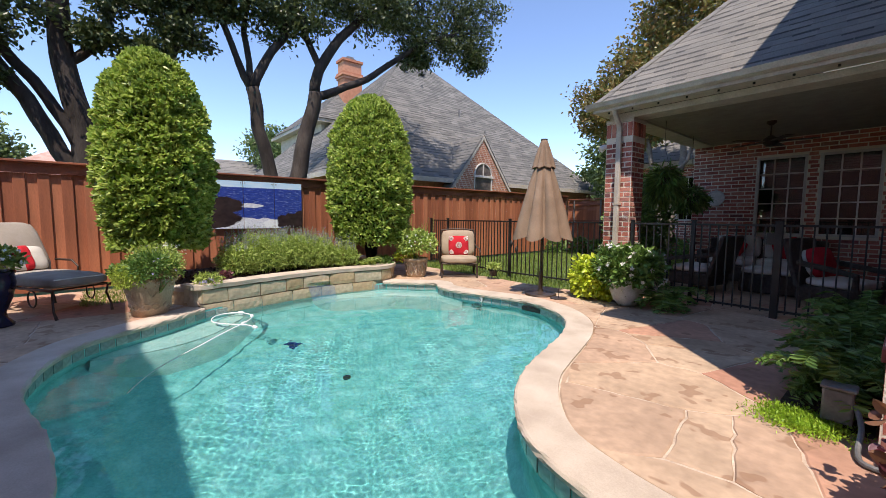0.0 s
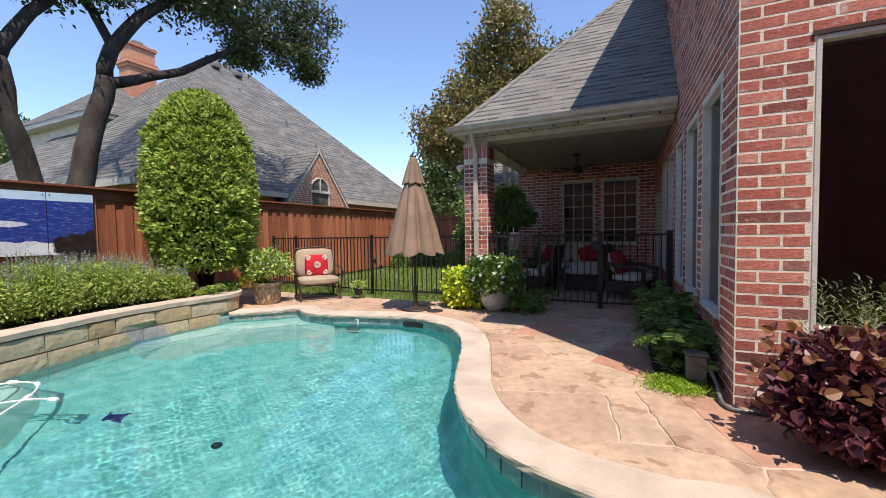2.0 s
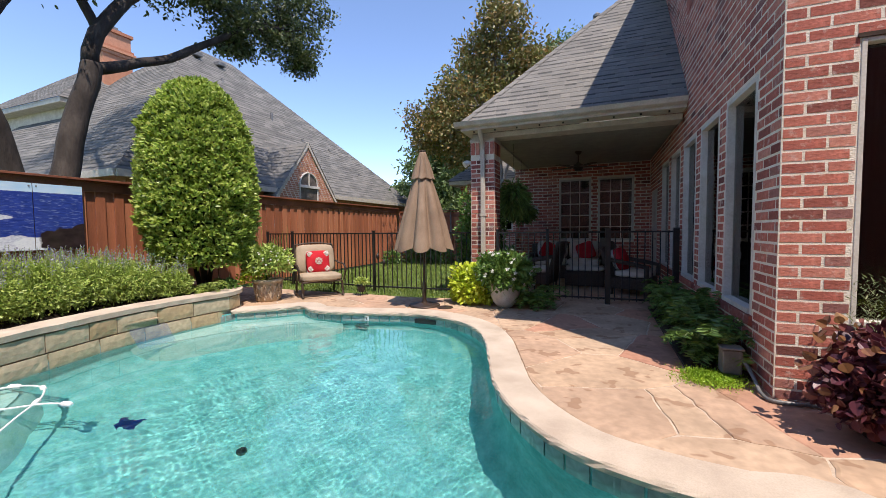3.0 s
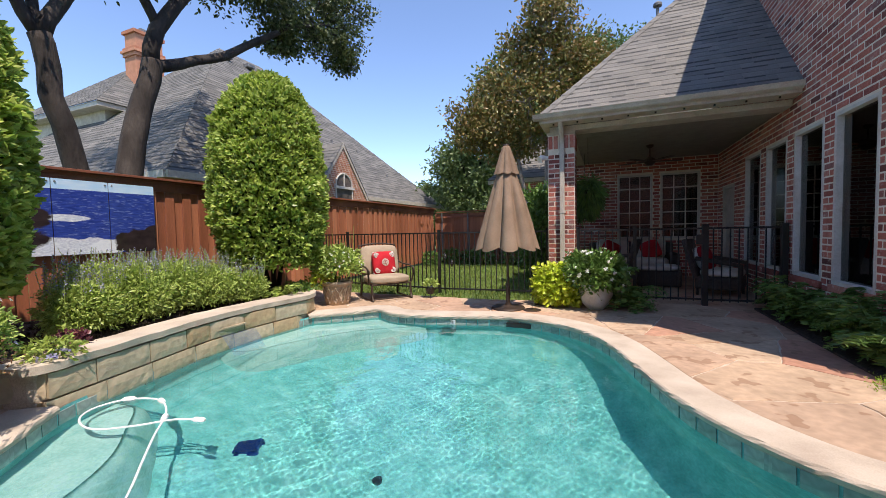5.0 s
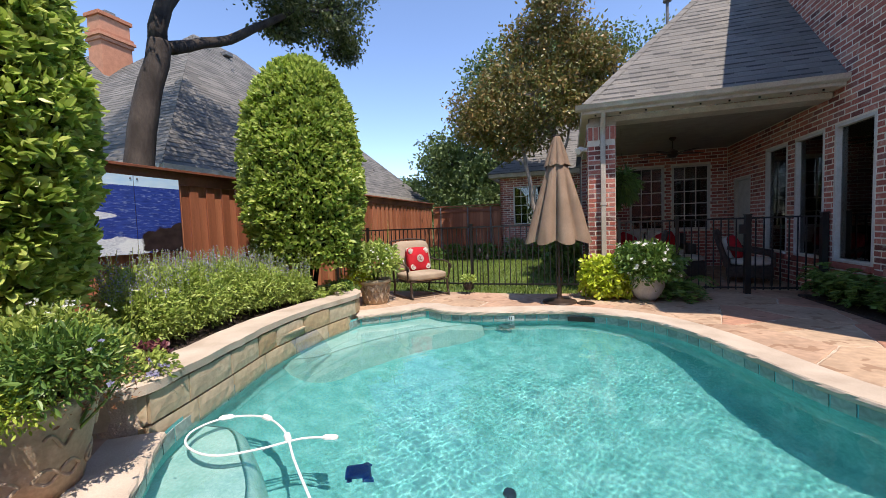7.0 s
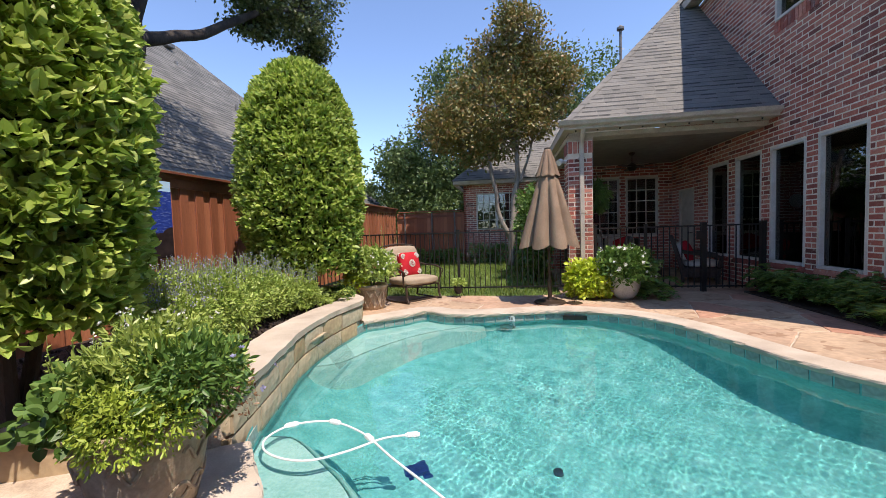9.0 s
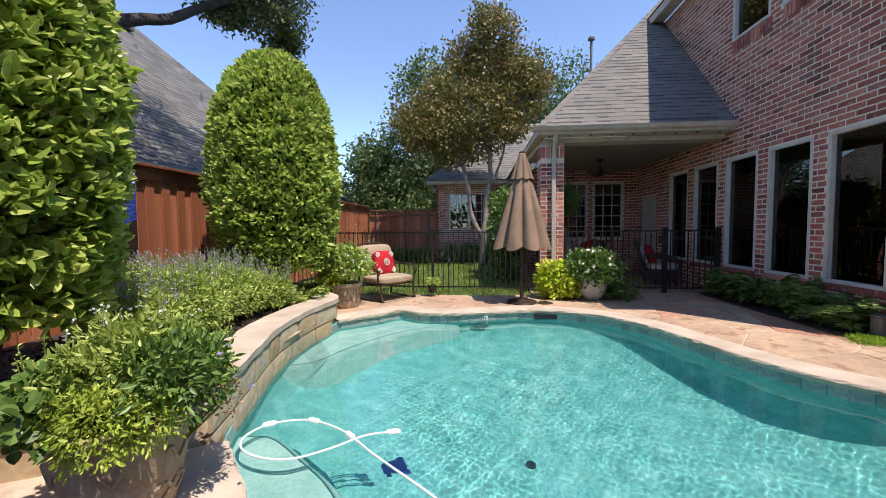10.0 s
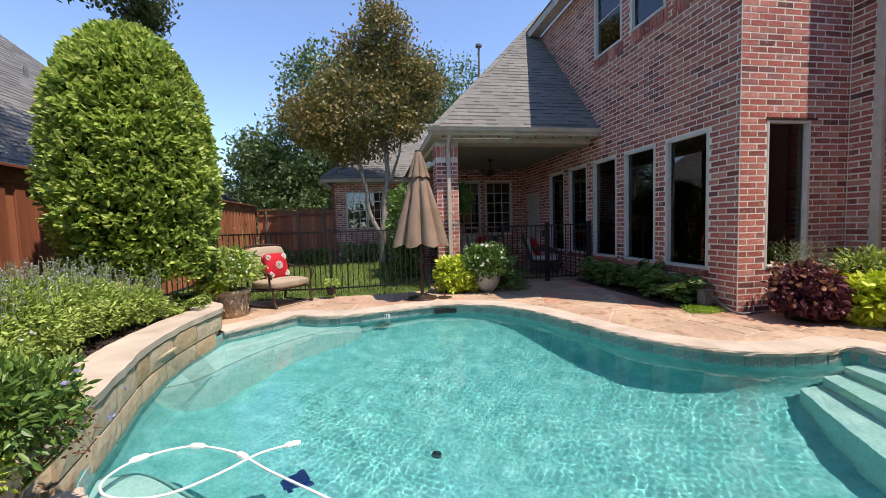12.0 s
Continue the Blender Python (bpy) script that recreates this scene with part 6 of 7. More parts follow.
mound(planter, (0, 0, 0.57), (0.36, 0.36, 0.34), 2000, 0.065, 0.032, M_SAGE, label="light green leaves")
mound(planter, (-0.2, -0.12, 0.36), (0.2, 0.2, 0.22), 600, 0.055, 0.028, M_LIME, "trailing_foliage", "yellow-green trailing leaves", stems=0)
blooms(planter, (0.1, -0.05, 0.58), (0.3, 0.3, 0.28), 38, 0.02, M_FLOWER_W, "tiny white flowers")
spikes(planter, (0.0, 0.1, 0.6), (0.25, 0.25), 16, 0.55, M_BRONZE_LEAF, "dry seed stalks")

planter.scale = (1.15, 1.15, 1.12)

# lime shrub and white-flowered pot at the column
lime = thing("sweet_potato_vine", (-3.2, 6.14, 0), "bright lime green trailing vine beside the brick column", "plant")
mound(lime, (0, 0, 0.3), (0.42, 0.34, 0.36), 2600, 0.075, 0.052, M_LIME, droop=0.5, spread=0.7, flat=-0.8)
wpot = thing("flower_pot", (-2.63, 6.02, 0), "round white pot with white-flowered green plants", "planter")
part("pot", lathe(bmesh.new(), [(0.1, 0), (0.17, 0.08), (0.215, 0.2), (0.22, 0.3), (0.235, 0.34), (0.22, 0.36), (0.2, 0.33)], 28), M_POTWHITE, wpot, "white glazed pot", True)
part("soil", lathe(bmesh.new(), [(0.2, 0.3), (0.2, 0.32)], 20), M_SOIL, wpot)
mound(wpot, (0.0, -0.02, 0.52), (0.42, 0.4, 0.3), 2500, 0.075, 0.035, M_FERN, label="dark green leaves", flat=-0.9)
blooms(wpot, (0.0, -0.02, 0.5), (0.42, 0.4, 0.33), 60, 0.034, M_FLOWER_W, "white flowers", flat=-0.7)
wpot.scale = (1.12, 1.12, 1.08)
fernpot = thing("fern", (-2.25, 6.3, 0), "green arching fern beside the white pot", "plant")
fern(fernpot, 26, 0.55, lift=0.9)

# near planter on the deck corner
near = thing("planter", (-6.26, 0.56, 0), "large carved tan planter overflowing with mixed green plants", "planter")
pot(near, 0.18, 0.28, 0.44, M_TERRA, "carved tan cast stone pot")
for k in range(6):
    a0 = k * math.tau / 6
    for ph, z0 in ((0.0, 0.12), (math.pi, 0.12), (0.6, 0.27)):
        vinec = []
        for u in np.linspace(0, 1, 12):
            z = z0 + 0.035 * math.sin(u * math.tau + ph)
            rr = 0.18 + 0.1 * z / 0.44 + 0.002
            a = a0 + (u - 0.5) * (0.85 if z0 < 0.2 else 0.45)
            vinec.append((rr * math.cos(a), rr * math.sin(a), z))
        part("carved_vine", tube(bmesh.new(), vinec, 0.009, 6), M_TERRA, near)
for x, y, z, r, n in ((0.02, 0.1, 0.62, 0.24, 1900), (-0.16, 0.16, 0.58, 0.2, 1300), (0.2, 0.16, 0.56, 0.19, 1200), (-0.05, -0.08, 0.55, 0.2, 1300), (0.1, -0.02, 0.66, 0.15, 800)):
    mound(near, (x, y, z), (r, r, r * 0.85), n, 0.034, 0.014, M_GREEN, label="mid-green leaves", full=True, flat=-0.75, shell=0.2, stems=7)
mound(near, (0.26, 0.0, 0.58), (0.2, 0.24, 0.18), 1900, 0.042, 0.013, M_FERN, "dark_foliage", "dark green fine leaves", stems=0, flat=-0.8, shell=0.2)
mound(near, (0.12, -0.24, 0.48), (0.19, 0.14, 0.15), 2100, 0.024, 0.01, M_TRAIL, "trailing_foliage", "yellow-green trailing leaves", stems=0, flat=-0.9, droop=0.4, shell=0.2)
mound(near, (0.26, -0.16, 0.47), (0.13, 0.13, 0.12), 1000, 0.022, 0.009, M_TRAIL, "trailing_foliage", "yellow-green trailing leaves", stems=0, flat=-0.9, droop=0.4, shell=0.2)
for x, y, z, r in ((-0.2, -0.1, 0.5, 0.17), (-0.08, -0.24, 0.48, 0.15)):
    mound(near, (x, y, z), (r, r, r * 0.9), 210, 0.045, 0.036, M_FERN, "broad_foliage", "broad dull green leaves", stems=4, full=True)
mound(near, (0.3, 0.12, 0.42), (0.14, 0.18, 0.2), 600, 0.022, 0.008, M_BRONZE_LEAF, "dry_foliage", "dry brownish sprigs", stems=6, shell=0.1)
blooms(near, (-0.1, 0.2, 0.62), (0.34, 0.24, 0.2), 34, 0.014, M_FLOWER_W, "small white flowers", flat=0.2)
blooms(near, (0.42, 0.1, 0.5), (0.2, 0.2, 0.18), 6, 0.016, M_FLOWER_V, "small blue flowers")
spikes(near, (-0.16, 0.14, 0.6), (0.2, 0.22), 18, 0.2, M_FLOWER_W, "white flower spikes")
spikes(near, (-0.26, 0.0, 0.5), (0.14, 0.2), 14, 0.22, M_GREEN, "leafy green shoots")

near.scale = (1.04, 1.04, 1.1)

# salvia bed
for x, y, r, h in ((-7.3, 1.82, 0.34, 0.42), (-7.36, 2.3, 0.37, 0.52), (-7.52, 2.85, 0.4, 0.52), (-7.46, 3.35, 0.33, 0.43), (-7.7, 2.1, 0.42, 0.55), (-7.75, 2.7, 0.42, 0.5), (-7.7, 3.3, 0.4, 0.48), (-7.35, 3.8, 0.28, 0.34), (-8.2, 2.5, 0.4, 0.5), (-8.2, 3.1, 0.4, 0.48)):
    s = thing("salvia", (x, y, 0.25), "bushy light green salvia with violet flower spikes in mulch", "plant", "salvias in the raised bed")
    h *= 1.15
    mound(s, (0, 0, h * 0.55), (r, r, h * 0.6), 4600, 0.043, 0.016, M_SAGE, flat=-0.85, spread=0.9)
    spikes(s, (0, 0, h * 0.75), (r * 0.95, r * 0.95), 46, 0.34, M_FLOWER_V, "violet-blue flower spikes")
for x, y in ((-7.05, 4.2), (-7.3, 4.35)):
    s = thing("sago_fern", (x, y, 0.25), "small stiff green fern at the end of the raised bed", "plant")
    fern(s, 16, 0.26, M_GREEN, 1.1, 0.05)
s = thing("ground_plant", (-7.05, 4.55, 0.25), "small grey-green leafy plant at the wall end", "plant")
mound(s, (0, 0, 0.1), (0.18, 0.16, 0.11), 380, 0.045, 0.035, M_FERN)
s = thing("ground_plant", (-6.78, 1.5, 0.25), "low purple-red leafy plant by the wall cap", "plant")
mound(s, (0, 0, 0.08), (0.14, 0.14, 0.1), 220, 0.04, 0.03, M_PURPLE)
s = thing("blue_daze", (-6.5, 1.25, 0.27), "trailing green plant with a blue flower over the wall cap", "plant")
mound(s, (0.05, 0, 0.08), (0.18, 0.2, 0.12), 420, 0.04, 0.02, M_GREEN, droop=0.4)
blooms(s, (0.16, -0.02, 0.06), (0.1, 0.1, 0.06), 9, 0.026, M_FLOWER_V, "blue flowers")

# ferns and ground cover along the house
for i, (x, y, l) in enumerate(((-0.32, 3.95, 0.5), (-0.3, 4.4, 0.52), (-0.33, 4.85, 0.48), (-0.3, 5.3, 0.5), (-0.35, 5.75, 0.5), (-0.32, 6.2, 0.48), (-0.25, 6.55, 0.4))):
    s = thing("fern", (x + 0.08, y, 0.03), "dark green feathery fern in the house bed", "plant", "ferns along the house wall")
    fern(s, 42, l * 0.72, M_FERN, 1.5, 0.075)
s = thing("ground_cover", (-0.36, 3.52, 0.0), "bright green mossy ground cover on the bed edge", "plant")
P = np.c_[rng.normal(0, 0.1, 5200), rng.normal(0, 0.08, 5200), rng.uniform(0, 0.06, 5200)]
leaves("foliage", P, np.tile((0, 0, 1.0), (5200, 1)), 0.02, 0.008, M_MOSS, s, spread=0.7)
lamp_box = thing("transformer_box", (-0.21, 3.62, 0.0), "small grey outdoor electrical box by the brick corner", "box")
part("case", boxes(((-0.07, -0.06, 0.06), (0.07, 0.06, 0.26)), bevel=0.012), M_GREYPL, lamp_box)
part("lid", boxes(((-0.08, -0.07, 0.262), (0.08, 0.07, 0.28)), bevel=0.006), M_GREYPL, lamp_box)
part("stake", tube(bmesh.new(), [(0, 0, -0.02), (0, 0, 0.06)], 0.012, 8), M_GREYPL, lamp_box)
conduit = thing("conduit", (0, 0, 0), "grey flexible conduit along the foot of the brick corner", "pipe")
part("hose", tube(bmesh.new(), [tuple(p) for p in smooth_line([(-0.14, 3.6, 0.2), (-0.1, 3.48, 0.1), (-0.1, 3.3, 0.03), (-0.06, 3.2, 0.02), (0.1, 3.2, 0.02), (0.3, 3.22, 0.02)], 0.04)], 0.014, 8), M_GREYPL, conduit)

# planters at the sunlit wall
purple = thing("coleus_planter", (0.42, 2.86, 0), "dark pot of purple sweet potato vine at the brick wall", "planter")
pot(purple, 0.16, 0.2, 0.26, M_BRONZE, "dark pot")
for x, y, z, r, n in ((0.0, -0.02, 0.36, 0.34, 1500), (-0.2, -0.06, 0.28, 0.22, 700), (0.2, -0.1, 0.3, 0.24, 800), (0.0, -0.2, 0.24, 0.22, 700), (0.08, 0.08, 0.5, 0.2, 500)):
    mound(purple, (x, y, z), (r, r, r * 0.9), n, 0.06, 0.05, M_PURPLE, label="dark purple leaves", droop=0.4, spread=0.7, flat=-0.9, full=True, stems=5)
mound(purple, (-0.05, -0.08, 0.38), (0.4, 0.34, 0.32), 110, 0.062, 0.05, M_BRONZE_LEAF, "bronze_foliage", "bronze leaves", stems=0, shell=0.9, droop=0.4, flat=-0.5, full=True)
rose = thing("rosemary", (0.58, 3.0, 0), "grey-green upright rosemary bush below the window", "plant")
P, D = [], []
for _ in range(110):
    a, k = rng.uniform(0, math.tau), rng.uniform(0, 1) ** 0.5
    b = np.array((0.3 * k * math.cos(a), 0.2 * k * math.sin(a), 0.25))
    e = b + np.array((rng.normal(0, 0.08), rng.normal(0, 0.06), rng.uniform(0.35, 0.72)))
    for u in np.linspace(0, 1, 34):
        P.append(b + (e - b) * u)
        D.append((math.cos(u * 60), math.sin(u * 60), 0.7))
leaves("foliage", np.array(P), np.array(D), 0.032, 0.006, M_ROSE, rose, spread=0.2)
bm = bmesh.new()
for k in range(12):
    tube(bm, [(0, 0, 0), (rng.uniform(-0.25, 0.25), rng.uniform(-0.15, 0.15), 0.3)], [0.012, 0.006], 5, False)
part("stem", bm, M_BARK, rose)
vine = thing("sweet_potato_vine", (1.0, 2.45, 0), "bright lime green vine spilling onto the paving", "plant")
mound(vine, (0, 0, 0.26), (0.42, 0.36, 0.3), 1500, 0.09, 0.07, M_LIME, droop=0.4, spread=0.7, flat=-0.9, full=True)
shrub = thing("shrub", (1.28, 2.85, 0), "loose green flowering shrub against the brick jog", "plant")
mound(shrub, (0, 0, 0.42), (0.36, 0.32, 0.42), 1400, 0.08, 0.028, M_GREEN, flat=-0.9)
ds = thing("downspout", (1.6, 2.95, 0), "beige downspout against the shaded brick jog", "downspout")
part("pipe", boxes(((0.0, -0.05, 0.0), (0.06, 0.05, 6.25)), bevel=0.008), M_TRIM, ds)

# chaise longue with striped pillow
chaise = thing("chaise_longue", (-6.72, -0.1, 0), "grey-tan cushioned bronze chaise longue", "lounger", turn=122)
# own axes: foot end at y = 0, head along +y, width along x
for s in (-1, 1):
    for y in (0.03, 1.25):
        part("leg", tube(bmesh.new(), [(s * 0.3, y - 0.05, 0.0), (s * 0.31, y - 0.02, 0.08), (s * 0.29, y + 0.03, 0.2), (s * 0.3, y, 0.29)], [0.018, 0.013, 0.013, 0.015], 8), M_BRONZE, chaise)
    part("side_rail", tube(bmesh.new(), [(s * 0.31, 0.0, 0.29), (s * 0.31, 1.9, 0.29)], 0.015, 8), M_BRONZE, chaise)
    part("scroll", tube(bmesh.new(), [(s * 0.31, 0.42 + 0.085 * math.cos(v), 0.19 + 0.085 * math.sin(v)) for v in np.linspace(0, math.tau, 16)], 0.009, 6), M_BRONZE, chaise)
    part("armrest", tube(bmesh.new(), [(s * 0.33, 0.75, 0.29), (s * 0.35, 0.72, 0.45), (s * 0.35, 0.85, 0.52), (s * 0.34, 1.2, 0.52)], 0.013, 8), M_BRONZE, chaise)
for i in range(9):
    y = 0.06 + i * 0.21
    part("slat", boxes(((-0.3, y - 0.03, 0.285), (0.3, y + 0.03, 0.297))), M_CREAM if i % 2 else M_BRONZE, chaise)
part("seat_cushion", cushion((-0.32, -0.04, 0.3), (0.32, 1.2, 0.42)), M_GREYCUSH, chaise, "grey-tan seat cushion", True)
part("seat_piping", tube(bmesh.new(), [(-0.31, -0.03, 0.4), (0.31, -0.03, 0.4)], 0.006, 6), M_CREAM, chaise)
bk = part("back_cushion", cushion((-0.32, -0.06, 0.0), (0.32, 0.06, 0.72)), M_GREYCUSH, chaise, "grey-tan back cushion", True)
bk.matrix_local = pose(0, 1.2, 0.36, -38)
bf = part("back_frame", tube(bmesh.new(), [(-0.32, 0.1, 0), (-0.32, 0.1, 0.66), (-0.2, 0.1, 0.74), (0.2, 0.1, 0.74), (0.32, 0.1, 0.66), (0.32, 0.1, 0)], 0.014, 8), M_BRONZE, chaise)
bf.matrix_local = pose(0, 1.2, 0.32, -38)
chaise.scale = (1.0, 1.0, 1.24)
sp = tagged(new("striped_pillow"), "white throw pillow with a broad red stripe on the chaise", "pillow")
part("pillow_cover", cushion((-0.22, -0.07, 0), (0.22, 0.07, 0.36), 0.03), M_CREAM, sp, "", True)
part("stripe", cushion((-0.055, -0.105, -0.002), (0.055, 0.105, 0.364), 0.032), M_RED, sp, "red stripe", True)
sp.matrix_world = pose(-6.72, -0.1, 0, 0, 0, 122) @ pose(0.0, 1.1, 0.52, -32)

urn = thing("urn_planter", (-6.62, -0.86, 0), "dark cobalt glazed urn with white-flowered plants", "planter")
part("urn", lathe(bmesh.new(), [(0.16, 0), (0.165, 0.03), (0.11, 0.1), (0.1, 0.16), (0.17, 0.34), (0.2, 0.5), (0.19, 0.6), (0.21, 0.62), (0.2, 0.64), (0.17, 0.6)], 30), M_BLUEPOT, urn, "", True)
mound(urn, (0.0, 0.0, 0.74), (0.28, 0.28, 0.18), 900, 0.07, 0.035, M_GREEN)
blooms(urn, (0.0, 0.0, 0.74), (0.28, 0.28, 0.18), 20, 0.03, M_FLOWER_W, "white flowers")
blooms(urn, (0.1, 0.0, 0.72), (0.25, 0.25, 0.18), 8, 0.028, M_RED, "red flowers")

# ---- ocean picture on the fence ----
M_SEA = bpy.data.materials.new("ocean_print")
M_SEA.use_nodes = True
sn, sl = M_SEA.node_tree.nodes, M_SEA.node_tree.links


def sea_math(op, a, b=None):
    n = sn.new("ShaderNodeMath")
    n.operation = op
    for i, v in enumerate((a, b)):
        if v is None:
            continue
        if isinstance(v, (int, float)):
            n.inputs[i].default_value = v
        else:
            sl.new(v, n.inputs[i])
    return n.outputs[0]


def sea_noise(scale, stretch, detail=4.0):
    mp, n = sn.new("ShaderNodeMapping"), sn.new("ShaderNodeTexNoise")
    mp.inputs["Scale"].default_value = stretch
    sl.new(sea_tc.outputs["Object"], mp.inputs[0])
    sl.new(mp.outputs[0], n.inputs["Vector"])
    n.inputs["Scale"].default_value, n.inputs["Detail"].default_value = scale, detail
    return n.outputs[0]


def sea_mix(f, a, b):
    n = sn.new("ShaderNodeMixRGB")
    sl.new(f, n.inputs[0])
    for i, v in ((1, a), (2, b)):
        if isinstance(v, tuple):
            n.inputs[i].default_value = (*v, 1)
        else:
            sl.new(v, n.inputs[i])
    return n.outputs[0]


sea_tc, sea_xyz = sn.new("ShaderNodeTexCoord"), sn.new("ShaderNodeSeparateXYZ")
sl.new(sea_tc.outputs["Object"], sea_xyz.inputs[0])
sy, sz = sea_xyz.outputs[1], sea_xyz.outputs[2]
wave = sea_noise(9.0, (1, 1, 5))
rough_n = sea_noise(6.0, (1, 1, 1.6), 6.0)
col = sea_mix(wave, (0.006, 0.015, 0.12), (0.05, 0.1, 0.46))
glint = sea_math("MULTIPLY", sea_math("MAXIMUM", sea_math("SUBTRACT", sea_noise(13.0, (1, 1, 4.5), 6.0), 0.56), 0.0), 7.0)
col = sea_mix(sea_math("MULTIPLY", glint, 0.4), col, (0.35, 0.45, 0.7))
def sea_blob(y0, z0, ry, rz, wobble=0.9):
    """A ragged patch about (y0, z0), one where it covers."""
    dy, dz = sea_math("DIVIDE", sea_math("SUBTRACT", sy, y0), ry), sea_math("DIVIDE", sea_math("SUBTRACT", sz, z0), rz)
    d = sea_math("ADD", sea_math("MULTIPLY", dy, dy), sea_math("MULTIPLY", dz, dz))
    d = sea_math("ADD", d, sea_math("MULTIPLY", sea_math("SUBTRACT", rough_n, 0.5), wobble * 2))
    return sea_math("MINIMUM", sea_math("MAXIMUM", sea_math("MULTIPLY", sea_math("SUBTRACT", 1.0, d), 6.0), 0.0), 1.0)


spray = sea_math("ADD", sea_noise(30.0, (1, 1, 2.2), 6.0), 0.3)
for y0, z0, ry, rz in ((2.35, 1.1, 0.85, 0.14), (2.42, 1.5, 0.26, 0.05), (2.95, 1.12, 0.3, 0.09)):
    col = sea_mix(sea_math("MULTIPLY", sea_blob(y0, z0, ry, rz), spray), col, (0.8, 0.85, 0.88))
for y0, z0, ry, rz in ((1.98, 1.5, 0.32, 0.17), (1.8, 1.22, 0.45, 0.2), (3.3, 1.16, 0.36, 0.2), (3.48, 1.28, 0.16, 0.14)):
    col = sea_mix(sea_blob(y0, z0, ry, rz, 0.6), col, sea_mix(rough_n, (0.006, 0.005, 0.007), (0.06, 0.042, 0.042)))
col = sea_mix(sea_math("GREATER_THAN", sz, 1.87), col, sea_mix(sea_noise(5.0, (1, 1, 4)), (0.3, 0.6, 0.88), (0.75, 0.85, 0.92)))
sl.new(col, sn["Principled BSDF"].inputs["Base Color"])
sn["Principled BSDF"].inputs["Roughness"].default_value = 0.12
art = tagged(new("ocean_picture"), "three-panel glossy ocean wave print mounted on the fence", "picture")
for y0, y1 in ((1.7, 2.29), (2.3, 2.905), (2.915, 3.5)):
    part("panel", boxes(((-8.9, y0, 1.02), (-8.888, y1, 2.0)), bevel=0.002), M_SEA, art, "glossy printed ocean panel")
for y in (2.295, 2.91):
    for dy in (-0.04, 0.04):
        part("standoff", tube(bmesh.new(), [(-8.935, y + dy, 1.96), (-8.88, y + dy, 1.96)], 0.011, 10), M_GREYPL, art)

# ---- pool fittings ----
hose = tagged(new("cleaner_hose"), "white floating pool cleaner hose with segments", "hose")
HL = smooth_line([(-5.24, 1.56, -0.125), (-5.42, 1.5, -0.125), (-5.6, 1.33, -0.125), (-5.8, 1.2, -0.125), (-6.0, 1.2, -0.125), (-6.17, 1.28, -0.125), (-6.24, 1.42, -0.125), (-6.16, 1.6, -0.125), (-5.9, 1.68, -0.125), (-5.6, 1.55, -0.125),
                  (-5.31, 1.29, -0.125), (-5.05, 1.07, -0.125), (-4.87, 0.92, -0.13), (-4.6, 0.68, -0.14), (-4.35, 0.46, -0.2), (-4.15, 0.28, -0.4)], 0.05)
part("tube", tube(bmesh.new(), [tuple(p) for p in HL], 0.008, 8), M_PLASTIC, hose, "", True)
for q, d in [(HL[k], HL[k + 1] - HL[k]) for k in (0, 31, 38, 46)]:
    d = d / np.linalg.norm(d)
    part("float", tube(bmesh.new(), [tuple(q - d * 0.05), tuple(q - d * 0.03), tuple(q + d * 0.03), tuple(q + d * 0.05)], [0.013, 0.022, 0.022, 0.013], 10), M_PLASTIC, hose)
cl = thing("pool_cleaner", (-5.35, 2.05, -1.3), "blue robotic pool cleaner on the basin floor", "pool cleaner", turn=30)
part("body", boxes(((-0.1, -0.07, 0.03), (0.1, 0.07, 0.12)), bevel=0.025), M_BLUEPL, cl)
for sx in (-1, 1):
    for sy2 in (-1, 1):
        part("wheel", tube(bmesh.new(), [(sx * 0.07, sy2 * 0.07, 0.045), (sx * 0.07, sy2 * 0.095, 0.045)], 0.042, 14), M_BLUEPL, cl)
drain = thing("main_drain", (-4.2, 2.31, -1.4), "dark round main drain cover", "drain")
part("cover", lathe(bmesh.new(), [(0.045, -0.05), (0.045, 0.0), (0.034, 0.01), (0.01, 0.012)], 20), M_GREYPL, drain)
skim = tagged(new("skimmer"), "dark skimmer opening under the coping", "skimmer")
# solid black block: the shade of the hollow is put into its colour
part("mouth", boxes(((-3.78, 5.03, -0.17), (-3.42, 5.065, -0.078))), M_IRON, skim)
mark = tagged(new("depth_marker"), "small white depth marker tile at the waterline", "tile")
part("plate", boxes(((-0.07, -0.008, -0.035), (0.07, 0.0, 0.035)), bevel=0.003), M_PLASTIC, mark)
for i in range(3):
    part("bar", boxes(((-0.045 + i * 0.032, -0.0095, -0.02), (-0.025 + i * 0.032, -0.0085, 0.02))), M_GREYPL, mark)
mark.matrix_world = pose(-4.56, 4.908, -0.095, 0, 0, -14)
jet = thing("pool_light", (-4.6, 4.86, -0.44), "round underwater lamp with a teal rim in the pool wall", "pool light")
jet.matrix_world = pose(-4.6, 4.86, -0.44, 90, 0, 0)
part("ring", lathe(bmesh.new(), [(0.12, -0.03), (0.12, 0.012), (0.095, 0.02), (0.09, 0.006)], 22), M_TILE, jet)
part("lens", lathe(bmesh.new(), [(0.09, 0.004), (0.06, 0.016), (0.01, 0.022)], 22), M_TILE, jet, "teal glass lens", True)

# ---- porch ----
fan = thing("ceiling_fan", (-1.65, 8.9, 2.93), "dark bronze ceiling fan at rest", "ceiling fan")
part("canopy", lathe(bmesh.new(), [(0.07, 0), (0.07, -0.03), (0.03, -0.07)], 18), M_BRONZE, fan)
part("rod", tube(bmesh.new(), [(0, 0, 0), (0, 0, -0.3)], 0.012, 8), M_BRONZE, fan)
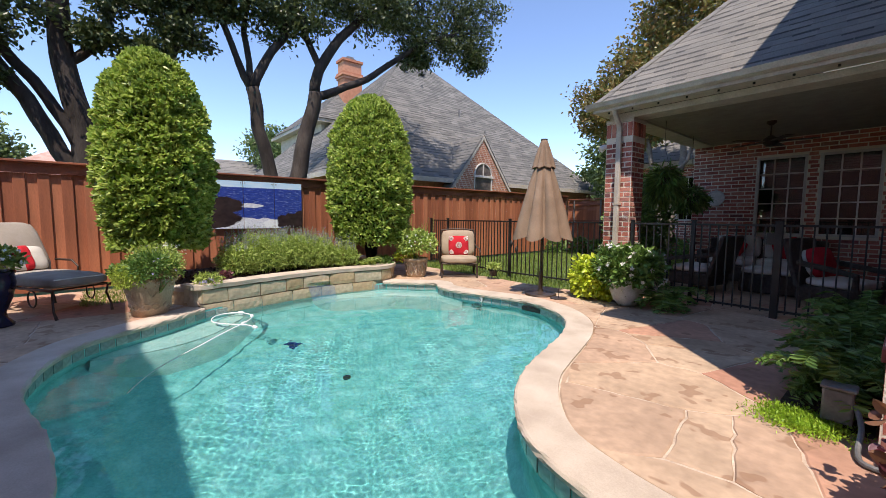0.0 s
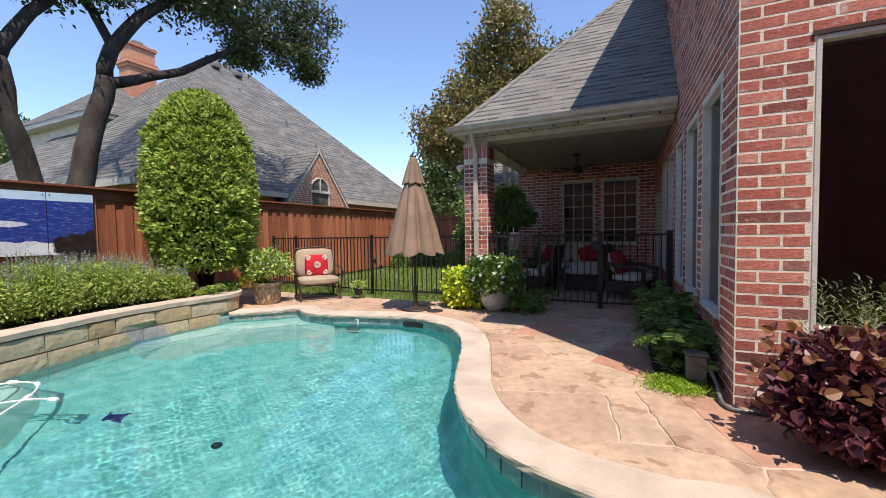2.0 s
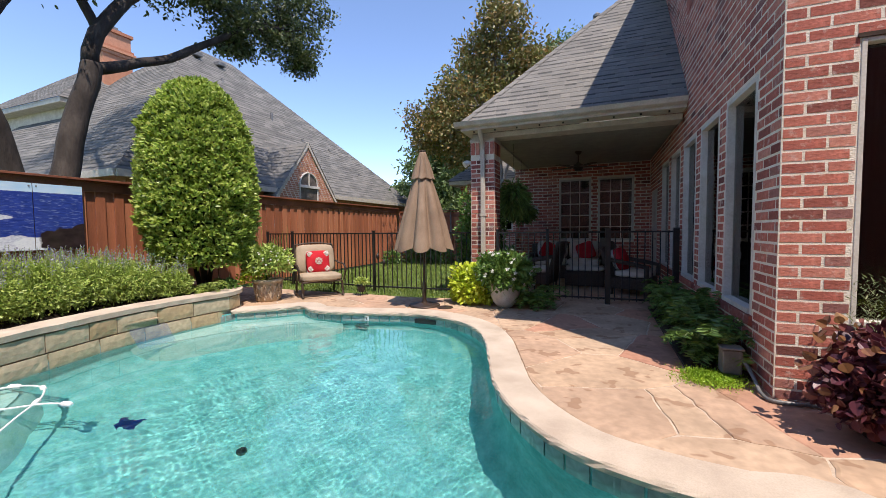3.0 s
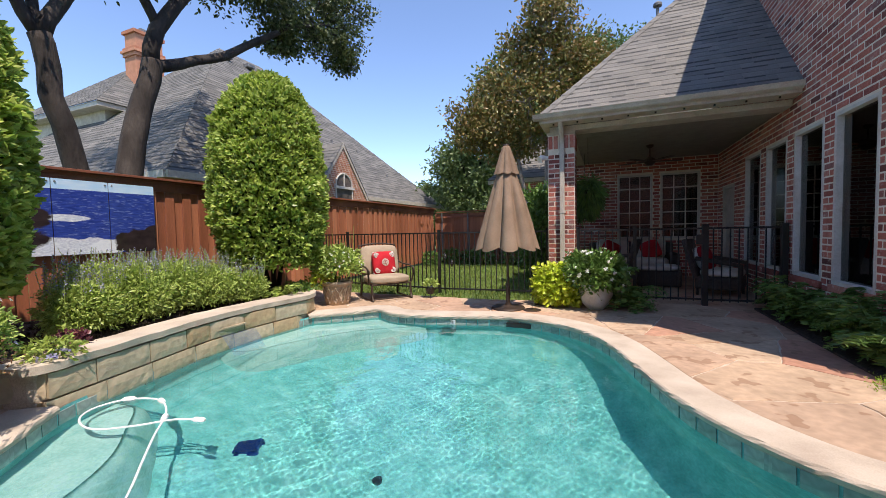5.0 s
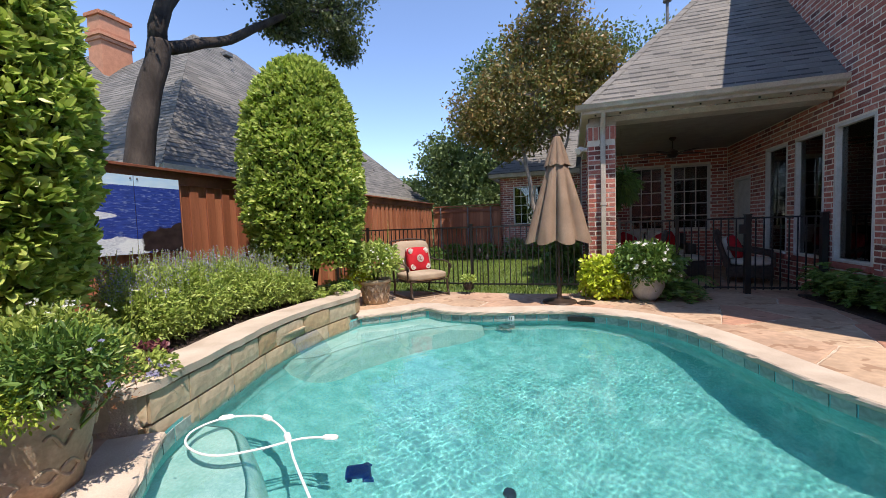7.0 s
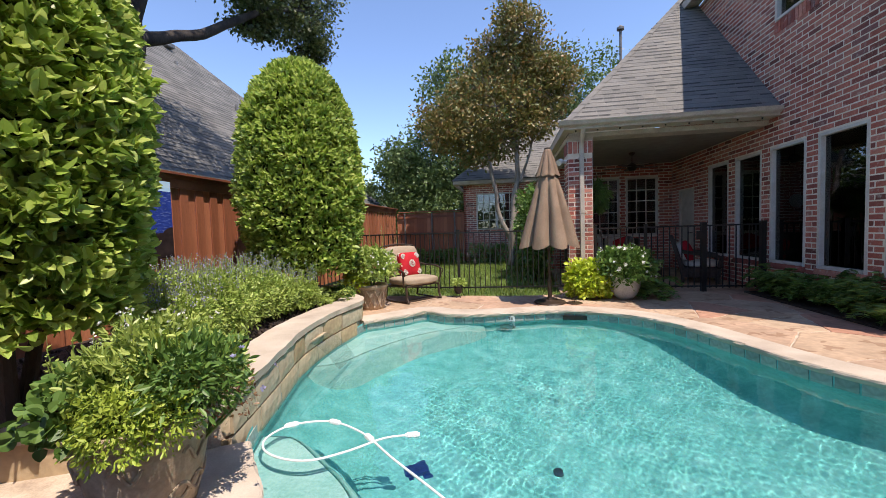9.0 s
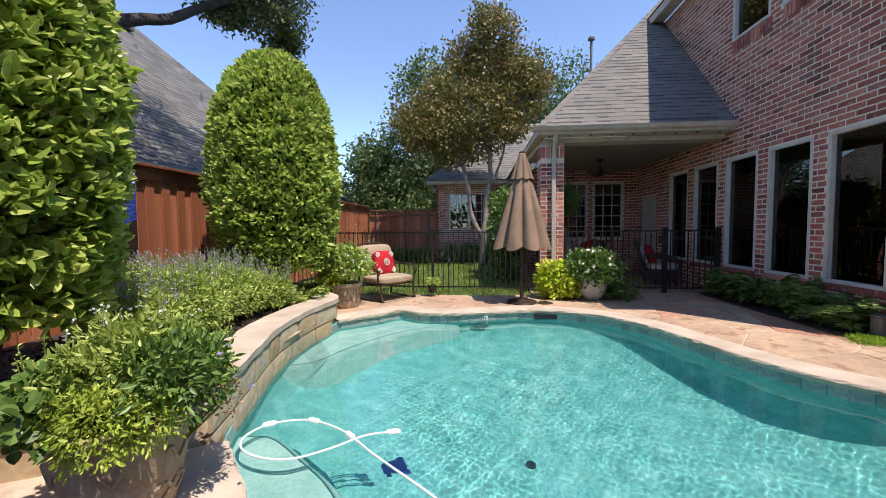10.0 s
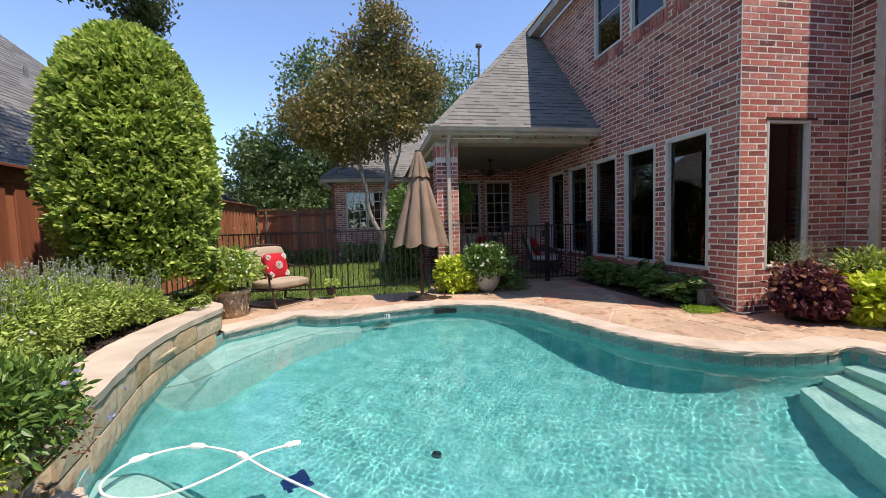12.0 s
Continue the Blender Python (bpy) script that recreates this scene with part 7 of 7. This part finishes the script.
part("motor", lathe(bmesh.new(), [(0.03, -0.24), (0.1, -0.29), (0.11, -0.36), (0.06, -0.42)], 20), M_BRONZE, fan)
for k in range(5):
    b = part("blade", box(bmesh.new(), (0.12, -0.06, -0.345), (0.62, 0.06, -0.335), 0.003), M_BRONZE, fan)
    b.matrix_local = pose(0, 0, 0, 0, 0, k * 72 + 15)
clock = thing("wall_clock", (-2.93, YB - 0.03, 1.74), "round verdigris wall plaque on the porch brick", "clock")
bm = lathe(bmesh.new(), [(0.17, 0), (0.18, 0.012), (0.165, 0.025), (0.14, 0.012)], 26)
bmesh.ops.transform(bm, matrix=pose(0, 0, 0, 90), verts=bm.verts)
part("face", bm, M_POTWHITE, clock)
sofa = thing("wicker_sofa", (-1.95, 10.2, 0), "dark wicker porch sofa with cream cushions", "sofa")
part("frame", boxes(((-0.95, -0.4, 0.02), (0.95, 0.42, 0.34)), bevel=0.03), M_WICKER, sofa)
part("backrest", boxes(((-0.95, 0.3, 0.34), (0.95, 0.44, 0.86)), bevel=0.04), M_WICKER, sofa)
for s in (-1, 1):
    part("armrest", boxes(((s * 0.9 - 0.09, -0.4, 0.34), (s * 0.9 + 0.09, 0.3, 0.62)), bevel=0.035), M_WICKER, sofa)
    part("seat_cushion", cushion((s * 0.4 - 0.39, -0.4, 0.34), (s * 0.4 + 0.39, 0.26, 0.5)), M_CREAM, sofa, "", True)
    part("back_cushion", cushion((s * 0.4 - 0.38, 0.12, 0.48), (s * 0.4 + 0.38, 0.3, 0.94)), M_CREAM, sofa, "", True)
for x, tilt in ((-2.5, 28), (-1.45, -20)):
    p = patterned_pillow("throw_pillow", 0.42, "red throw pillow on the wicker sofa", medallion=False)
    p.matrix_world = pose(x, 10.12, 0.5, -15, tilt, 0)


def wicker_chair(at, turn, label):
    c = thing("wicker_chair", at, label, "chair", "wicker porch chairs", turn)
    part("seat_frame", boxes(((-0.34, -0.36, 0.12), (0.34, 0.32, 0.34)), bevel=0.03), M_WICKER, c)
    for sx in (-1, 1):
        for y in (-0.32, 0.28):
            part("leg", tube(bmesh.new(), [(sx * 0.3, y, 0), (sx * 0.3, y, 0.14)], 0.022, 8), M_WICKER, c)
        part("armrest", tube(bmesh.new(), [(sx * 0.36, -0.34, 0.34), (sx * 0.38, -0.35, 0.55), (sx * 0.38, -0.1, 0.6), (sx * 0.36, 0.3, 0.66)], 0.04, 8), M_WICKER, c)
    b = part("backrest", boxes(((-0.36, -0.04, 0), (0.36, 0.04, 0.72)), bevel=0.035), M_WICKER, c)
    b.matrix_local = pose(0, 0.3, 0.3, -16)
    part("seat_cushion", cushion((-0.31, -0.36, 0.34), (0.31, 0.26, 0.46)), M_CREAM, c, "", True)
    return c


wicker_chair((-0.62, 8.0, 0), 70, "dark wicker porch armchair with cream cushion")
wicker_chair((-2.4, 8.3, 0), -100, "dark wicker porch armchair facing the sofa")
p = patterned_pillow("throw_pillow", 0.44, "red throw pillow on the wicker chair", medallion=False)
p.matrix_world = pose(-0.62, 8.0, 0, 0, 0, 70) @ pose(0, 0.12, 0.45, -20)
p = patterned_pillow("throw_pillow", 0.4, "white throw pillow behind the red one", M_CREAM, False)
p.matrix_world = pose(-0.62, 8.0, 0, 0, 0, 70) @ pose(0.06, 0.22, 0.46, -20)
table = thing("ottoman", (-1.5, 8.9, 0), "dark wicker ottoman with a cream top", "ottoman")
part("body", boxes(((-0.4, -0.3, 0.02), (0.4, 0.3, 0.34)), bevel=0.03), M_WICKER, table)
part("top_cushion", cushion((-0.4, -0.3, 0.34), (0.4, 0.3, 0.44)), M_CREAM, table, "", True)
basket = thing("hanging_fern", (-2.8, 7.55, 1.98), "hanging basket of long green fern on the porch", "plant")
part("bowl", lathe(bmesh.new(), [(0.04, -0.12), (0.12, -0.06), (0.15, 0.0), (0.14, 0.0)], 18), M_BRONZE, basket)
part("hanger", tube(bmesh.new(), [(0.14, 0, 0), (0, 0, 0.5), (0, 0, 0.95)], 0.004, 5), M_IRON, basket)
mound(basket, (0, 0, -0.12), (0.27, 0.27, 0.34), 1700, 0.14, 0.022, M_FERN, droop=1.1, spread=0.4, stems=0, flat=-0.9)
rug_fern = thing("hanging_fern", (-2.95, 9.3, 1.72), "second hanging fern basket by the porch wall", "plant")
part("bowl", lathe(bmesh.new(), [(0.04, -0.12), (0.12, -0.06), (0.15, 0.0), (0.14, 0.0)], 18), M_BRONZE, rug_fern)
part("hanger", tube(bmesh.new(), [(0.14, 0, 0), (0, 0, 0.5), (0, 0, 1.21)], 0.004, 5), M_IRON, rug_fern)
mound(rug_fern, (0, 0, -0.06), (0.3, 0.3, 0.26), 1200, 0.13, 0.022, M_FERN, droop=0.9, spread=0.4, stems=0, flat=-0.9)
flood = thing("floodlight", (CX0 - 0.02, 6.92, 2.5), "white outdoor spotlight on the brick column", "lamp", turn=0)
part("mount", tube(bmesh.new(), [(0.02, 0, 0), (-0.05, 0, 0.0)], 0.035, 12), M_PLASTIC, flood)
part("head", tube(bmesh.new(), [(-0.04, 0, 0.02), (-0.09, -0.03, 0.01), (-0.14, -0.08, -0.03)], [0.025, 0.05, 0.06], 14), M_PLASTIC, flood)
# plumbing vent on the roof
vent = thing("roof_vent", (-1.31, 11.0, 6.42), "metal flue pipe above the shingle roof", "vent")
part("pipe", tube(bmesh.new(), [(0, 0, -1.6), (0, 0, 0.3)], 0.035, 10), M_GREYPL, vent)
part("cap", lathe(bmesh.new(), [(0.1, 0.3), (0.1, 0.36), (0.03, 0.42)], 12), M_GREYPL, vent)
# low planting along the lawn and back wing
for x, y, r in ((-7.9, 13.4, 0.4), (-7.2, 13.6, 0.35), (-6.6, 13.3, 0.4), (-5.6, 13.6, 0.5), (-4.9, 13.7, 0.5), (-3.9, 13.2, 0.5), (-3.3, 12.4, 0.5), (-3.2, 11.6, 0.45), (-8.4, 12.6, 0.35)):
    s = thing("shrub", (x, y, -0.04), "low green border shrub at the lawn edge", "shrub", "border shrubs round the lawn")
    mound(s, (0, 0, r * 0.7), (r, r, r * 0.8), 700, 0.09, 0.04, M_FERN, flat=-0.8)

# tall shrubs beside the porch
for y, h in ((8.7, 2.2), (9.9, 2.4)):
    s = thing("shrub", (-3.95, y, -0.04), "tall loose evergreen shrub beside the porch", "shrub", "shrubs beside the porch")
    mound(s, (0, 0, h * 0.5), (0.42, 0.6, h * 0.52), 3000, 0.1, 0.045, M_FERN, flat=-0.95)
# sheet of water from the raised wall
sheet = tagged(new("waterfall"), "thin clear sheet of water spilling from the stone wall", "water")
V, F = [], []
for k in range(9):
    for j, u in enumerate(np.linspace(0, 1, 8)):
        V.append((-6.64 + 0.34 * u, 2.72 + 0.055 * k + 0.006 * math.sin(k * 2.2 + j), 0.14 - 0.272 * u * u + 0.004 * math.sin(k * 3.1)))
F = [((k + 1) * 8 + j, (k + 1) * 8 + j + 1, k * 8 + j + 1, k * 8 + j) for k in range(8) for j in range(7)]
w = raw("water_sheet", V, F, M_FILM, sheet, "", True)
part("spout", boxes(((-6.74, 2.7, 0.118), (-6.648, 3.18, 0.135))), M_STONE, sheet, "stone spillway lip")
